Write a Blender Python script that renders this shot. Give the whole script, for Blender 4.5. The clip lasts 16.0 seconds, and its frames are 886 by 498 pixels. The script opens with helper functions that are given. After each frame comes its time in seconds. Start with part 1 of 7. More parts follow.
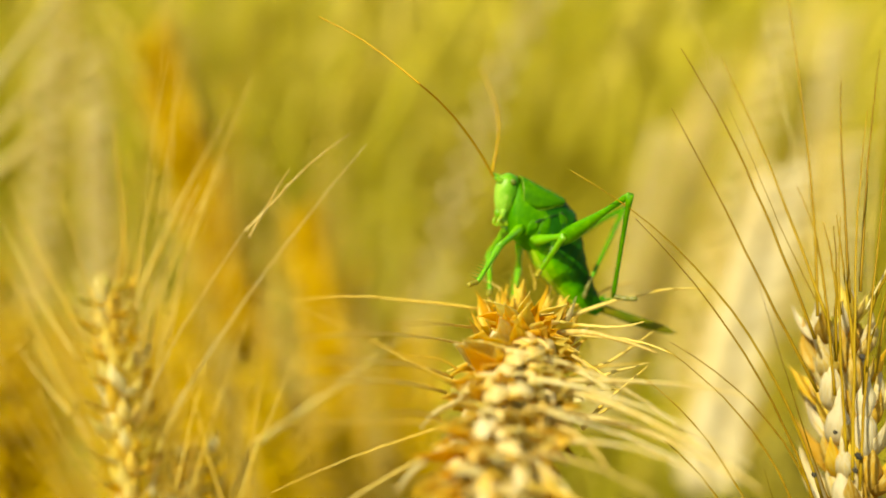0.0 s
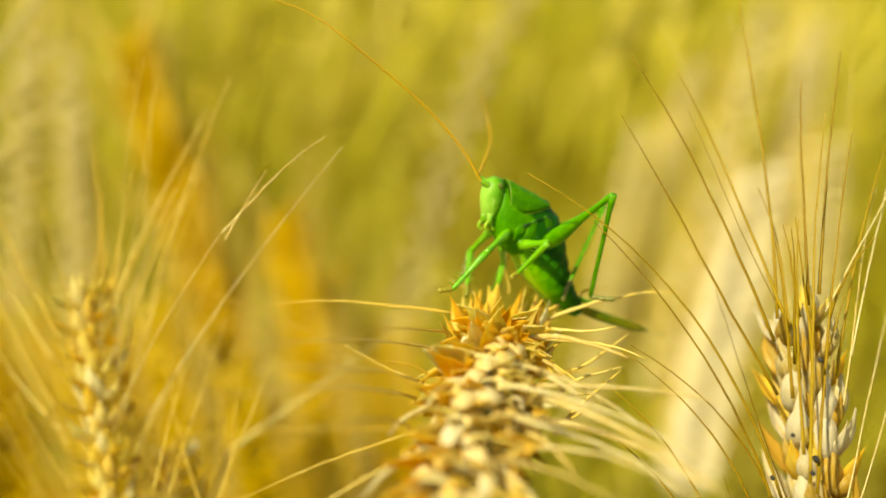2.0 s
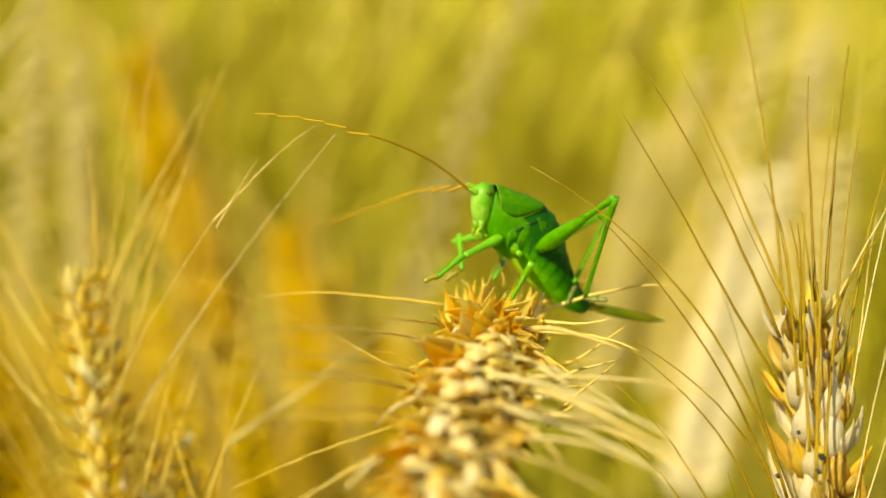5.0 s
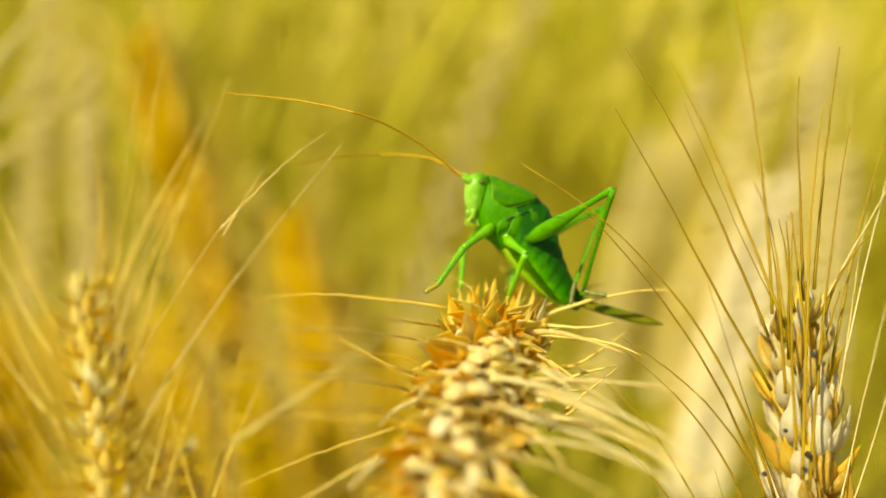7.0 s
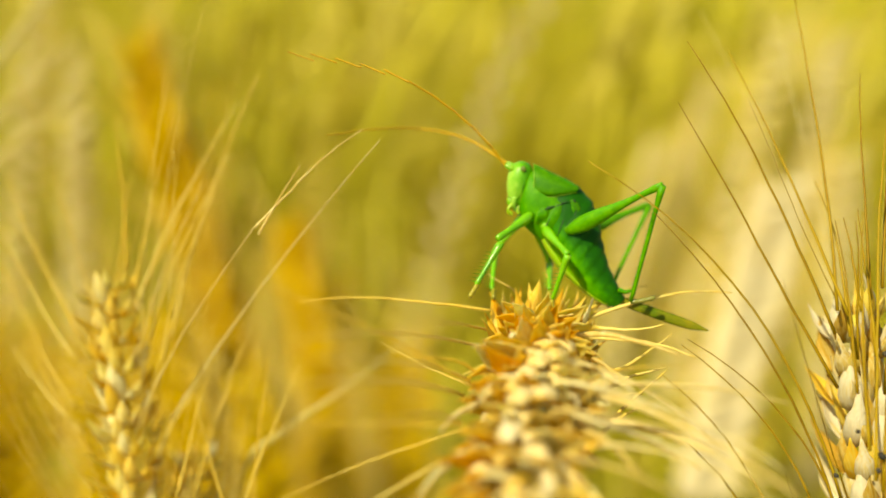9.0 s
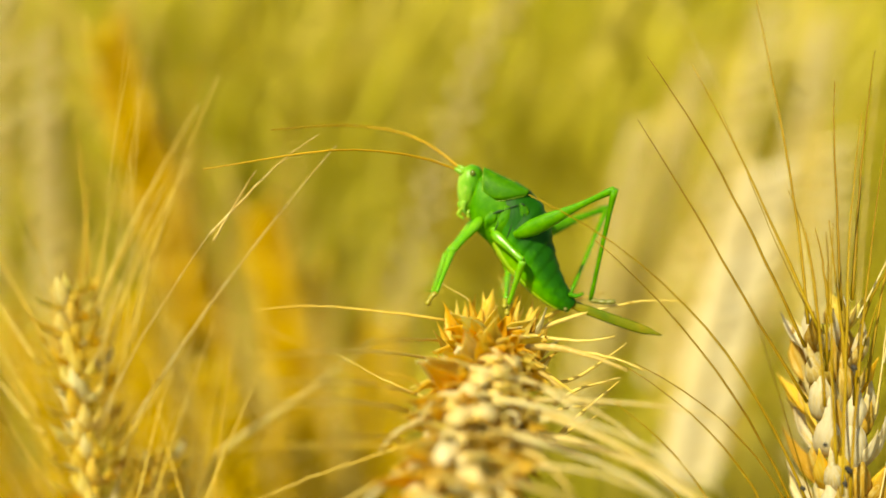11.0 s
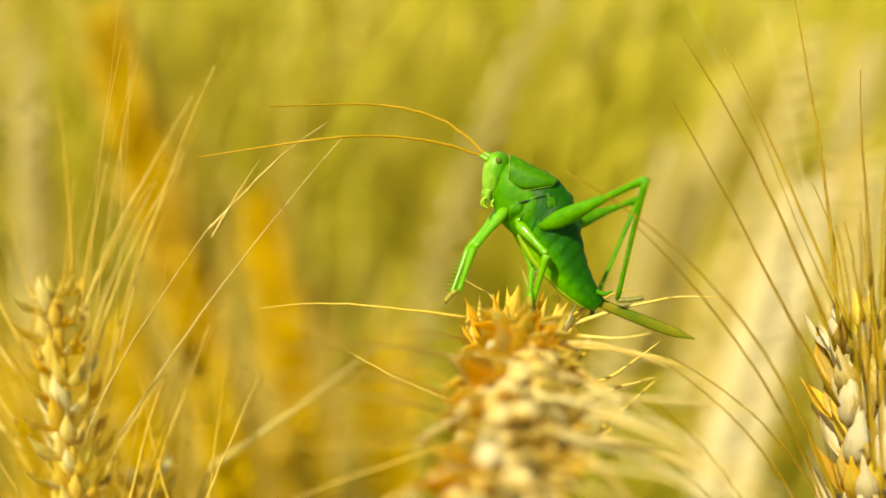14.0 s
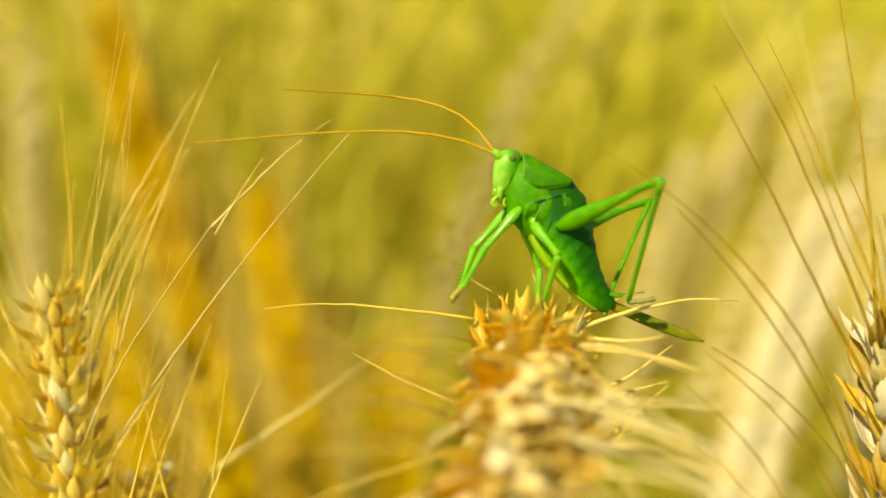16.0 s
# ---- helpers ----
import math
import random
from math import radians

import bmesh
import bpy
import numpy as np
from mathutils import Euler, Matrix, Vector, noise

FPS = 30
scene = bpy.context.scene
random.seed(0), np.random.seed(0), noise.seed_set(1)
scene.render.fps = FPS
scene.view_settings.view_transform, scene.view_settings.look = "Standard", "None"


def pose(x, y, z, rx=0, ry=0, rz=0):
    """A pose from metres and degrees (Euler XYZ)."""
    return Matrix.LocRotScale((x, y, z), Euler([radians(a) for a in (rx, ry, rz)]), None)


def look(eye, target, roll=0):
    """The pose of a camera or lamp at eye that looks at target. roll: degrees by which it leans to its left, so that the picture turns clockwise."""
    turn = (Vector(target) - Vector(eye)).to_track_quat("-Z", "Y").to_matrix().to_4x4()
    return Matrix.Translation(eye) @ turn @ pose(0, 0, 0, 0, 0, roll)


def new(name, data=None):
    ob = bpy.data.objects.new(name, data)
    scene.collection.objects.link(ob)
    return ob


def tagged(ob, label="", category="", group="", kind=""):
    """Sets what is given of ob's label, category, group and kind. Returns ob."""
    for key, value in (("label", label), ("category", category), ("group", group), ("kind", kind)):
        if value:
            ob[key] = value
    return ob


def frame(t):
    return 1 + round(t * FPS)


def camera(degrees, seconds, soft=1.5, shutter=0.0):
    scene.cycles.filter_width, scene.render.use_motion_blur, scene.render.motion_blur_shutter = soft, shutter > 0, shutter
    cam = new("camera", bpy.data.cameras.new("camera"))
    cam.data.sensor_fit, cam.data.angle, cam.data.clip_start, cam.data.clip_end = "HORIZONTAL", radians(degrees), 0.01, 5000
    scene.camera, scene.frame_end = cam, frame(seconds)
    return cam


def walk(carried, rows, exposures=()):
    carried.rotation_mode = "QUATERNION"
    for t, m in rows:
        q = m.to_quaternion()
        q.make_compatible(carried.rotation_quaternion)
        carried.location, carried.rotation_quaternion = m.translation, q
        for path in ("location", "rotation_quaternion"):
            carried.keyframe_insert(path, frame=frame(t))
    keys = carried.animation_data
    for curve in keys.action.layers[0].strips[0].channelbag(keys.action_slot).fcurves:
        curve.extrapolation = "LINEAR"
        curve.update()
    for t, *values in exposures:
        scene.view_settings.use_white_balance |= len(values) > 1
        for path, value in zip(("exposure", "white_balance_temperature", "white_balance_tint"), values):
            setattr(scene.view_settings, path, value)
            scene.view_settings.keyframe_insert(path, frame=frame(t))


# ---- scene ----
from mathutils import Quaternion

# Distances in the small table below are in centimetres, seen from where the camera first stands.
EYE, TILT = 0.86, -20.0
RIG = pose(0, 0, EYE, TILT, 0, 0)
CM = 0.01


def spot(p):
    """A place of the set, from centimetres before the first eye to the world's metres."""
    return RIG @ (Vector(p) * CM)


cam = camera(50.0, 16.0, soft=1.6)
cam.data.dof.use_dof = True
cam.data.dof.focus_distance = 0.097
cam.data.dof.aperture_fstop = 10.0
PATH = [
    (0, (0.111, -0.155, 0.003), (0.077, 1.844, 0.033), 0.2),
    (0.5, (0.211, -0.132, 0.038), (0.172, 1.867, 0.065), 0.2),
    (1, (0.443, -0.104, 0.026), (0.414, 1.896, 0.054), 0.3),
    (1.5, (0.349, -0.053, 0.034), (0.312, 1.946, 0.066), 0.3),
    (2, (0.327, -0.094, 0.057), (0.308, 1.906, 0.085), 0.1),
    (2.5, (0.83, -0.013, 0.12), (0.791, 1.986, 0.147), 0.7),
    (3, (0.228, -0.097, -0.048), (0.209, 1.902, -0.015), -0.1),
    (3.5, (0.606, 0.07, -0.085), (0.599, 2.07, -0.051), 0.7),
    (4, (0.298, -0.09, 0.295), (0.287, 1.91, 0.299), 0.3),
    (4.2, (0.498, -0.028, -0.05), (0.476, 1.971, -0.013), 0.2),
    (6.3, (0.5, -0.005, -0.09), (0.455, 1.994, -0.052), 0.4),
    (6.5, (0.206, -0.026, 0.061), (0.184, 1.973, 0.091), 0.6),
    (7, (0.49, -0.058, -0.104), (0.445, 1.941, -0.056), 0.9),
    (7.5, (0.379, -0.233, 0.171), (0.341, 1.767, 0.188), -0.1),
    (8, (0.524, -0.274, 0.17), (0.478, 1.725, 0.179), 0),
    (8.2, (0.219, 0.021, 0.095), (0.191, 2.021, 0.124), 0.3),
    (10.3, (-0.379, 0.19, -0.187), (-0.346, 2.189, -0.123), 0.9),
    (10.5, (-0.257, 0.255, -0.099), (-0.218, 2.254, -0.05), 1.2),
    (11, (0.288, 0.205, 0.216), (0.289, 2.205, 0.225), 0.6),
    (11.5, (-0.146, 0.359, 0.113), (-0.116, 2.359, 0.138), 0.6),
    (12, (-0.051, 0.44, 0.157), (-0.039, 2.44, 0.18), 0.6),
    (12.5, (0.11, 0.531, -0.034), (0.118, 2.531, 0.012), 0.8),
    (13, (-0.489, 0.646, 0.124), (-0.423, 2.644, 0.15), 0.6),
    (13.5, (0.101, 0.702, -0.078), (0.117, 2.701, -0.024), 0.7),
    (14, (-0.241, 0.83, -0.09), (-0.176, 2.829, -0.032), 0.6),
    (14.5, (-0.291, 0.861, -0.079), (-0.23, 2.86, -0.028), 0.9),
    (15, (-0.384, 1.077, -0.032), (-0.318, 3.075, 0.024), 1),
    (15.5, (-0.083, 0.978, -0.089), (-0.053, 2.976, -0.028), 1.1),
    (16, (-0.301, 1.047, -0.128), (-0.239, 3.045, -0.061), 0.9),
]
walk(cam, [(t, RIG @ look(Vector(e) * CM, Vector(g) * CM, r)) for t, e, g, r in PATH],
     exposures=((0.0, 0.24, 7400, 5), (16.0, 0.24, 7400, 5)))

# ---- light ----
world = bpy.data.worlds.new("sky")
scene.world = world
world.use_nodes = True
SUN_EL, SUN_AZ = radians(51), radians(224)
wn = world.node_tree.nodes
sky = wn.new("ShaderNodeTexSky")
sky.sky_type = "NISHITA"
sky.sun_disc = False
sky.sun_elevation, sky.sun_rotation = SUN_EL, SUN_AZ
wn["Background"].inputs["Strength"].default_value = 0.085
world.node_tree.links.new(sky.outputs["Color"], wn["Background"].inputs["Color"])
sun = new("sun", bpy.data.lights.new("sun", "SUN"))
sun.data.energy, sun.data.angle, sun.data.color = 5.0, radians(0.6), (1.0, 0.92, 0.72)
toward = Vector((math.sin(SUN_AZ) * math.cos(SUN_EL), math.cos(SUN_AZ) * math.cos(SUN_EL), math.sin(SUN_EL)))
sun.matrix_world = look(toward * 5, (0, 0, 0))


# ---- materials ----
def material(name, colours, rough=0.5, noise_scale=900.0, bump=0.2, bump_scale=2500.0, random_by="object", sub=0.0, spec=0.5, vary=0.45,
             stretch=(1, 1, 1), leaf=0.0, wide=150.0, grain=0.55, back=None, deep=0.0008):
    """A surface whose colour runs between colours by coarse and fine noise and by the piece; metres."""
    m = bpy.data.materials.new(name)
    m.use_nodes = True
    t = m.node_tree
    n, link = t.nodes, t.links.new
    bsdf = n["Principled BSDF"]
    co = n.new("ShaderNodeTexCoord")
    mp = n.new("ShaderNodeMapping")
    mp.inputs["Scale"].default_value = stretch
    link(co.outputs["Object"], mp.inputs["Vector"])
    fine = n.new("ShaderNodeTexNoise")
    fine.inputs["Scale"].default_value = noise_scale
    fine.inputs["Detail"].default_value = 6
    link(mp.outputs[0], fine.inputs["Vector"])
    coarse = n.new("ShaderNodeTexNoise")
    coarse.inputs["Scale"].default_value = wide
    coarse.inputs["Detail"].default_value = 2
    link(co.outputs["Object"], coarse.inputs["Vector"])
    mix = n.new("ShaderNodeMath")
    mix.operation = "MULTIPLY_ADD"
    mix.inputs[1].default_value, mix.inputs[2].default_value = grain, (0.55 - grain) / 2
    link(fine.outputs["Fac"], mix.inputs[0])
    add = n.new("ShaderNodeMath")
    add.operation = "MULTIPLY_ADD"
    add.inputs[1].default_value = 0.45
    link(coarse.outputs["Fac"], add.inputs[0])
    link(mix.outputs[0], add.inputs[2])
    if random_by == "object":
        r = n.new("ShaderNodeObjectInfo").outputs["Random"]
    else:
        r = n.new("ShaderNodeNewGeometry").outputs["Random Per Island"]
    jit = n.new("ShaderNodeMath")
    jit.operation = "MULTIPLY_ADD"
    jit.inputs[1].default_value = vary
    link(r, jit.inputs[0])
    link(add.outputs[0], jit.inputs[2])
    sub_ = n.new("ShaderNodeMath")
    sub_.operation = "SUBTRACT"
    sub_.inputs[1].default_value = vary / 2
    link(jit.outputs[0], sub_.inputs[0])
    if back:
        # colour across a part: natural from belly to back, painted highlight on the face
        nx, nz, shift, gain = back
        dot = n.new("ShaderNodeVectorMath")
        dot.operation = "DOT_PRODUCT"
        dot.inputs[1].default_value = (nx * gain, 0, nz * gain)
        link(co.outputs["Object"], dot.inputs[0])
        tone = n.new("ShaderNodeMath")
        tone.operation = "ADD"
        tone.inputs[1].default_value = shift
        link(dot.outputs["Value"], tone.inputs[0])
        both = n.new("ShaderNodeMath")
        both.operation = "ADD"
        link(tone.outputs[0], both.inputs[0])
        link(sub_.outputs[0], both.inputs[1])
        sub_ = both
    ramp = n.new("ShaderNodeValToRGB")
    while len(ramp.color_ramp.elements) < len(colours):
        ramp.color_ramp.elements.new(0.5)
    for i, (e, c) in enumerate(zip(ramp.color_ramp.elements, colours)):
        e.position, e.color = 0.2 + 0.6 * i / (len(colours) - 1), (*c, 1)
    link(sub_.outputs[0], ramp.inputs["Fac"])
    link(ramp.outputs["Color"], bsdf.inputs["Base Color"])
    bsdf.inputs["Roughness"].default_value = rough
    bsdf.inputs["Specular IOR Level"].default_value = spec
    if sub:
        bsdf.inputs["Subsurface Weight"].default_value = sub
        bsdf.inputs["Subsurface Radius"].default_value = (0.6, 1.0, 0.25)
        bsdf.inputs["Subsurface Scale"].default_value = deep
    bn = n.new("ShaderNodeTexNoise")
    bn.inputs["Scale"].default_value = bump_scale
    bn.inputs["Detail"].default_value = 4
    link(mp.outputs[0], bn.inputs["Vector"])
    b = n.new("ShaderNodeBump")
    b.inputs["Strength"].default_value, b.inputs["Distance"].default_value = bump, 0.0003
    link(bn.outputs["Fac"], b.inputs["Height"])
    link(b.outputs["Normal"], bsdf.inputs["Normal"])
    if leaf:
        tr = n.new("ShaderNodeBsdfTranslucent")
        link(ramp.outputs["Color"], tr.inputs["Color"])
        ms = n.new("ShaderNodeMixShader")
        ms.inputs["Fac"].default_value = leaf
        link(bsdf.outputs[0], ms.inputs[1])
        link(tr.outputs[0], ms.inputs[2])
        link(ms.outputs[0], n["Material Output"].inputs["Surface"])
    return m


HUSK = material("ripe_husk", [(0.82, 0.5, 0.05), (0.87, 0.64, 0.1), (0.92, 0.77, 0.2), (0.94, 0.86, 0.38)],  0.5, 500, 0.7, 800, stretch=(5, 5, 0.5), leaf=0.38, vary=0.7, grain=1.3, spec=0.25)
HUSK_ORANGE = material("orange_husk", [(0.97, 0.62, 0.03), (0.98, 0.75, 0.09), (0.98, 0.87, 0.24)],  0.5, 500, 0.5, 800, stretch=(5, 5, 0.5), leaf=0.5, vary=0.7, grain=1.2, spec=0.15)
HUSK_CREAM = material("cream_husk", [(0.93, 0.66, 0.07), (0.95, 0.77, 0.17), (0.96, 0.85, 0.32), (0.97, 0.91, 0.52)],  0.5, 500, 0.5, 800, stretch=(5, 5, 0.5), leaf=0.38, vary=0.7, grain=1.2, spec=0.2)
HUSK_WHITE = material("whitish_husk", [(0.9, 0.67, 0.17), (0.93, 0.78, 0.32), (0.95, 0.86, 0.52)],  0.5, 500, 0.4, 800, stretch=(5, 5, 0.5), leaf=0.3, vary=0.7, grain=1.2, spec=0.12)
HUSK_PALE = material("papery_husk", [(0.64, 0.39, 0.04), (0.74, 0.56, 0.14), (0.81, 0.68, 0.3), (0.85, 0.77, 0.5)],  0.5, 500, 0.5, 800, stretch=(5, 5, 0.5), leaf=0.36, vary=0.8, grain=1.2, spec=0.15)
HUSK_GOLD = material("golden_husk", [(0.95, 0.68, 0.05), (0.96, 0.78, 0.12), (0.97, 0.86, 0.24), (0.97, 0.92, 0.45)],  0.5, 500, 0.4, 800, stretch=(5, 5, 0.5), leaf=0.58, vary=0.5, grain=1.0, spec=0.2)
# browner husk colour, painting the shade on the perch ear's right flank
HUSK_SHADED = material("shaded_husk", [(0.42, 0.2, 0.012), (0.7, 0.44, 0.04), (0.88, 0.68, 0.14)], 0.5, 500, 0.7, 800, stretch=(5, 5, 0.5), leaf=0.25, vary=0.6, grain=1.3, spec=0.2)
CREAM = material("cream_leaf", [(0.82, 0.69, 0.24), (0.88, 0.78, 0.36), (0.91, 0.84, 0.48)], 0.5, 300, 0.3, 1200, stretch=(3, 3, 0.3), leaf=0.35, grain=1.3, spec=0.12)
AWN = material("ripe_awn", [(0.72, 0.45, 0.03), (0.84, 0.61, 0.1), (0.9, 0.74, 0.22)], 0.4, 900, 0.3, 3000, leaf=0.15, spec=0.25)
AWN_BROWN = material("brown_awn", [(0.23, 0.135, 0.003), (0.35, 0.22, 0.006), (0.46, 0.31, 0.015)], 0.45, 900, 0.3, 3000, leaf=0.1, spec=0.15)
STEM = material("ripe_straw", [(0.6, 0.42, 0.03), (0.72, 0.54, 0.08), (0.55, 0.5, 0.05)], 0.4, 300, 0.3, 1200, stretch=(3, 3, 0.3), leaf=0.1, grain=1.3, spec=0.12)
STRAP = material("straw_strap", [(0.82, 0.62, 0.16), (0.92, 0.77, 0.3), (0.95, 0.87, 0.46)], 0.45, 500, 0.5, 1500, stretch=(3, 3, 0.6), leaf=0.35, grain=1.2)
DRY_LEAF = material("dry_leaf", [(0.72, 0.5, 0.06), (0.86, 0.7, 0.18), (0.9, 0.78, 0.3)], 0.5, 300, 0.3, 1200, stretch=(3, 3, 0.3), leaf=0.35, spec=0.12)
PALE_EAR = material("pale_husk", [(0.78, 0.66, 0.31), (0.85, 0.75, 0.42), (0.9, 0.82, 0.52)], 0.5, 500, 0.4, 900, leaf=0.25, spec=0.12)
DEEP_EAR = material("deep_orange_husk", [(0.34, 0.195, 0.001), (0.53, 0.32, 0.0015), (0.7, 0.46, 0.003)], 0.5, 500, 0.4, 900, leaf=0.15, spec=0.12)
DARK_EAR = material("dark_orange_husk", [(0.6, 0.38, 0.001), (0.73, 0.485, 0.002), (0.82, 0.58, 0.006)], 0.5, 500, 0.4, 900, leaf=0.2, spec=0.12)
FIELD = material("far_wheat", [(0.57, 0.565, 0.03), (0.68, 0.635, 0.05), (0.77, 0.695, 0.09), (0.87, 0.785, 0.2)], 0.55, 6.0, 0.2, 600, "island", leaf=0.4, wide=2.2, vary=0.14, grain=1.3, spec=0.12)
SOIL = material("soil", [(0.12, 0.1, 0.03), (0.2, 0.16, 0.05), (0.3, 0.25, 0.08)], 0.9, 60, 0.6, 200, wide=3.0)
MARK = material("dark_mould", [(0.02, 0.018, 0.01), (0.06, 0.05, 0.03)], 0.8)
GREEN = material("green_cuticle", [(0.026, 0.15, 0.0008), (0.055, 0.25, 0.001), (0.12, 0.37, 0.003)], 0.48, 1500, 0.15, 3500, sub=0.45, wide=420, vary=0.1, spec=0.1, grain=0.6, deep=0.0014)
GREEN_LEG = material("leg_cuticle", [(0.045, 0.22, 0.001), (0.085, 0.31, 0.002), (0.15, 0.4, 0.005)], 0.4, 1500, 0.14, 4500, sub=0.35, wide=420, vary=0.1, spec=0.2, grain=0.8, deep=0.0012)
GREEN_DARK = material("dark_green_cuticle", [(0.022, 0.13, 0.0008), (0.045, 0.205, 0.001), (0.09, 0.3, 0.002)], 0.48, 1500, 0.18, 3500, sub=0.35, wide=500, vary=0.1, spec=0.1, grain=0.8, deep=0.0012)
GREEN_ABDOMEN = material("banded_green_cuticle", [(0.24, 0.5, 0.006), (0.1, 0.38, 0.003), (0.032, 0.21, 0.0015), (0.009, 0.095, 0.001)], 0.42, 1500, 0.12, 5000, sub=0.3, wide=450, vary=0.1, grain=0.3, spec=0.14, back=(0.806, 0.592, 0.22, 200), deep=0.0012)
# the lit face is painted in: colour pales towards the front
GREEN_HEAD = material("head_cuticle", [(0.3, 0.55, 0.06), (0.15, 0.42, 0.012), (0.06, 0.27, 0.003)], 0.36, 1500, 0.1, 5000, sub=0.35, wide=450, vary=0.1, spec=0.25, deep=0.0012, back=(1, 0, 1.319, 260))
GREEN_PALE = material("pale_green_cuticle", [(0.11, 0.33, 0.004), (0.19, 0.43, 0.012), (0.3, 0.53, 0.035)], 0.32, 1500, 0.1, 5000, sub=0.4, wide=450, vary=0.1, spec=0.4, deep=0.0012)
LIME = material("lime_cuticle", [(0.1, 0.36, 0.004), (0.165, 0.46, 0.008), (0.27, 0.55, 0.025)], 0.2, 1500, 0.16, 4000, sub=0.4, wide=450, vary=0.1, spec=0.6, deep=0.001)
BELLY = material("yellow_green_cuticle", [(0.2, 0.44, 0.005), (0.3, 0.52, 0.012), (0.45, 0.58, 0.03)], 0.34, 1500, 0.1, 5000, sub=0.35, wide=450, vary=0.1)
EYE_M = material("eye_surface", [(0.05, 0.09, 0.006), (0.16, 0.22, 0.02)], 0.15, 3000, 0.1, 8000)
FOOT = material("yellow_brown_foot", [(0.22, 0.24, 0.012), (0.36, 0.3, 0.02), (0.4, 0.42, 0.03)], 0.35, 1500, 0.2, 4000, wide=450)
SLIT_SHADE = material("dark_slit_and_shade", [(0.006, 0.035, 0.001), (0.012, 0.06, 0.001)], 0.6, 1500, 0.1, 5000)
FEELER = material("amber_feeler", [(0.46, 0.26, 0.006), (0.62, 0.38, 0.012)], 0.45, 900, 0.2, 4000, spec=0.15, vary=0.0)
CLAW = material("brown_claw", [(0.12, 0.14, 0.02), (0.25, 0.25, 0.04)], 0.4, 900, 0.2, 4000)
BLADE = material("ovipositor_blade", [(0.09, 0.15, 0.004), (0.18, 0.19, 0.007), (0.34, 0.24, 0.015)], 0.4, 500, 0.2, 3000, sub=0.1, wide=160, spec=0.15, grain=1.2)


# ---- mesh helpers ----
def part(name, bm, mat, parent=None, label="", m=None):
    me = bpy.data.meshes.new(name)
    for f in bm.faces:
        f.smooth = True
    bm.to_mesh(me)
    bm.free()
    me.materials.append(mat)
    return piece(name, me, parent, label, m)


def piece(name, me, parent=None, label="", m=None):
    ob = new(name, me)
    ob.parent = parent
    if m is not None:
        ob.matrix_basis = m
    if label:
        ob["label"] = label
    return ob


def loft(rings, close=True):
    """A skin over rings of points, closed with a fan at each end."""
    bm = bmesh.new()
    vs = [[bm.verts.new(p) for p in ring] for ring in rings]
    n = len(rings[0])
    for a, b in zip(vs, vs[1:]):
        for i in range(n):
            bm.faces.new((a[i], a[(i + 1) % n], b[(i + 1) % n], b[i]))
    if close:
        for ring, flip in ((vs[0], True), (vs[-1], False)):
            c = bm.verts.new(sum((v.co for v in ring), Vector()) / n)
            for i in range(n):
                a, b = ring[i], ring[(i + 1) % n]
                bm.faces.new((c, b, a) if flip else (c, a, b))
    bmesh.ops.recalc_face_normals(bm, faces=bm.faces)
    return bm


def spline(pts, n):
    """n + 1 points on a smooth curve through pts, evenly spaced along it."""
    pts = [Vector(p) for p in pts]
    last = len(pts) - 1
    tan = []
    for i in range(last + 1):
        a, b = pts[max(i - 1, 0)], pts[min(i + 1, last)]
        near = min((pts[j + 1] - pts[j]).length for j in range(max(i - 1, 0), min(i + 1, last)))
        tan.append((b - a).normalized() * near)
    dense = []
    for i in range(last):
        for k in range(16):
            u = k / 16
            dense.append(pts[i] * (2 * u ** 3 - 3 * u * u + 1) + tan[i] * (u ** 3 - 2 * u * u + u) + pts[i + 1] * (3 * u * u - 2 * u ** 3) + tan[i + 1] * (u ** 3 - u * u))
    dense.append(pts[-1])
    run = [0.0]
    for p, q in zip(dense, dense[1:]):
        run.append(run[-1] + (q - p).length)
    out, j = [], 0
    for k in range(n + 1):
        s = run[-1] * k / n
        while j < len(dense) - 2 and run[j + 1] < s:
            j += 1
        out.append(dense[j].lerp(dense[j + 1], min(1.0, (s - run[j]) / max(run[j + 1] - run[j], 1e-9))))
    return out


def tube(pts, radii, sides=6, flat=1.0, across=None):
    """A round or flattened rod along pts."""
    rings = []
    ref = Vector(across) if across is not None else Vector((0.31, 0.2, 0.93))
    for i, p in enumerate(pts):
        d = (pts[min(i + 1, len(pts) - 1)] - pts[max(i - 1, 0)]).normalized()
        x = (ref - d * ref.dot(d)).normalized()
        y = d.cross(x)
        r = radii[i] if isinstance(radii, (list, tuple)) else radii
        rings.append([p + r * (math.cos(a) * x + flat * math.sin(a) * y) for a in (2 * math.pi * k / sides for k in range(sides))])
    return loft(rings)


def axes(z, y):
    """A turn whose z runs along z, its y nearly along y."""
    z = Vector(z).normalized()
    x = Vector(y).cross(z).normalized()
    return Matrix((x, z.cross(x), z)).transposed()


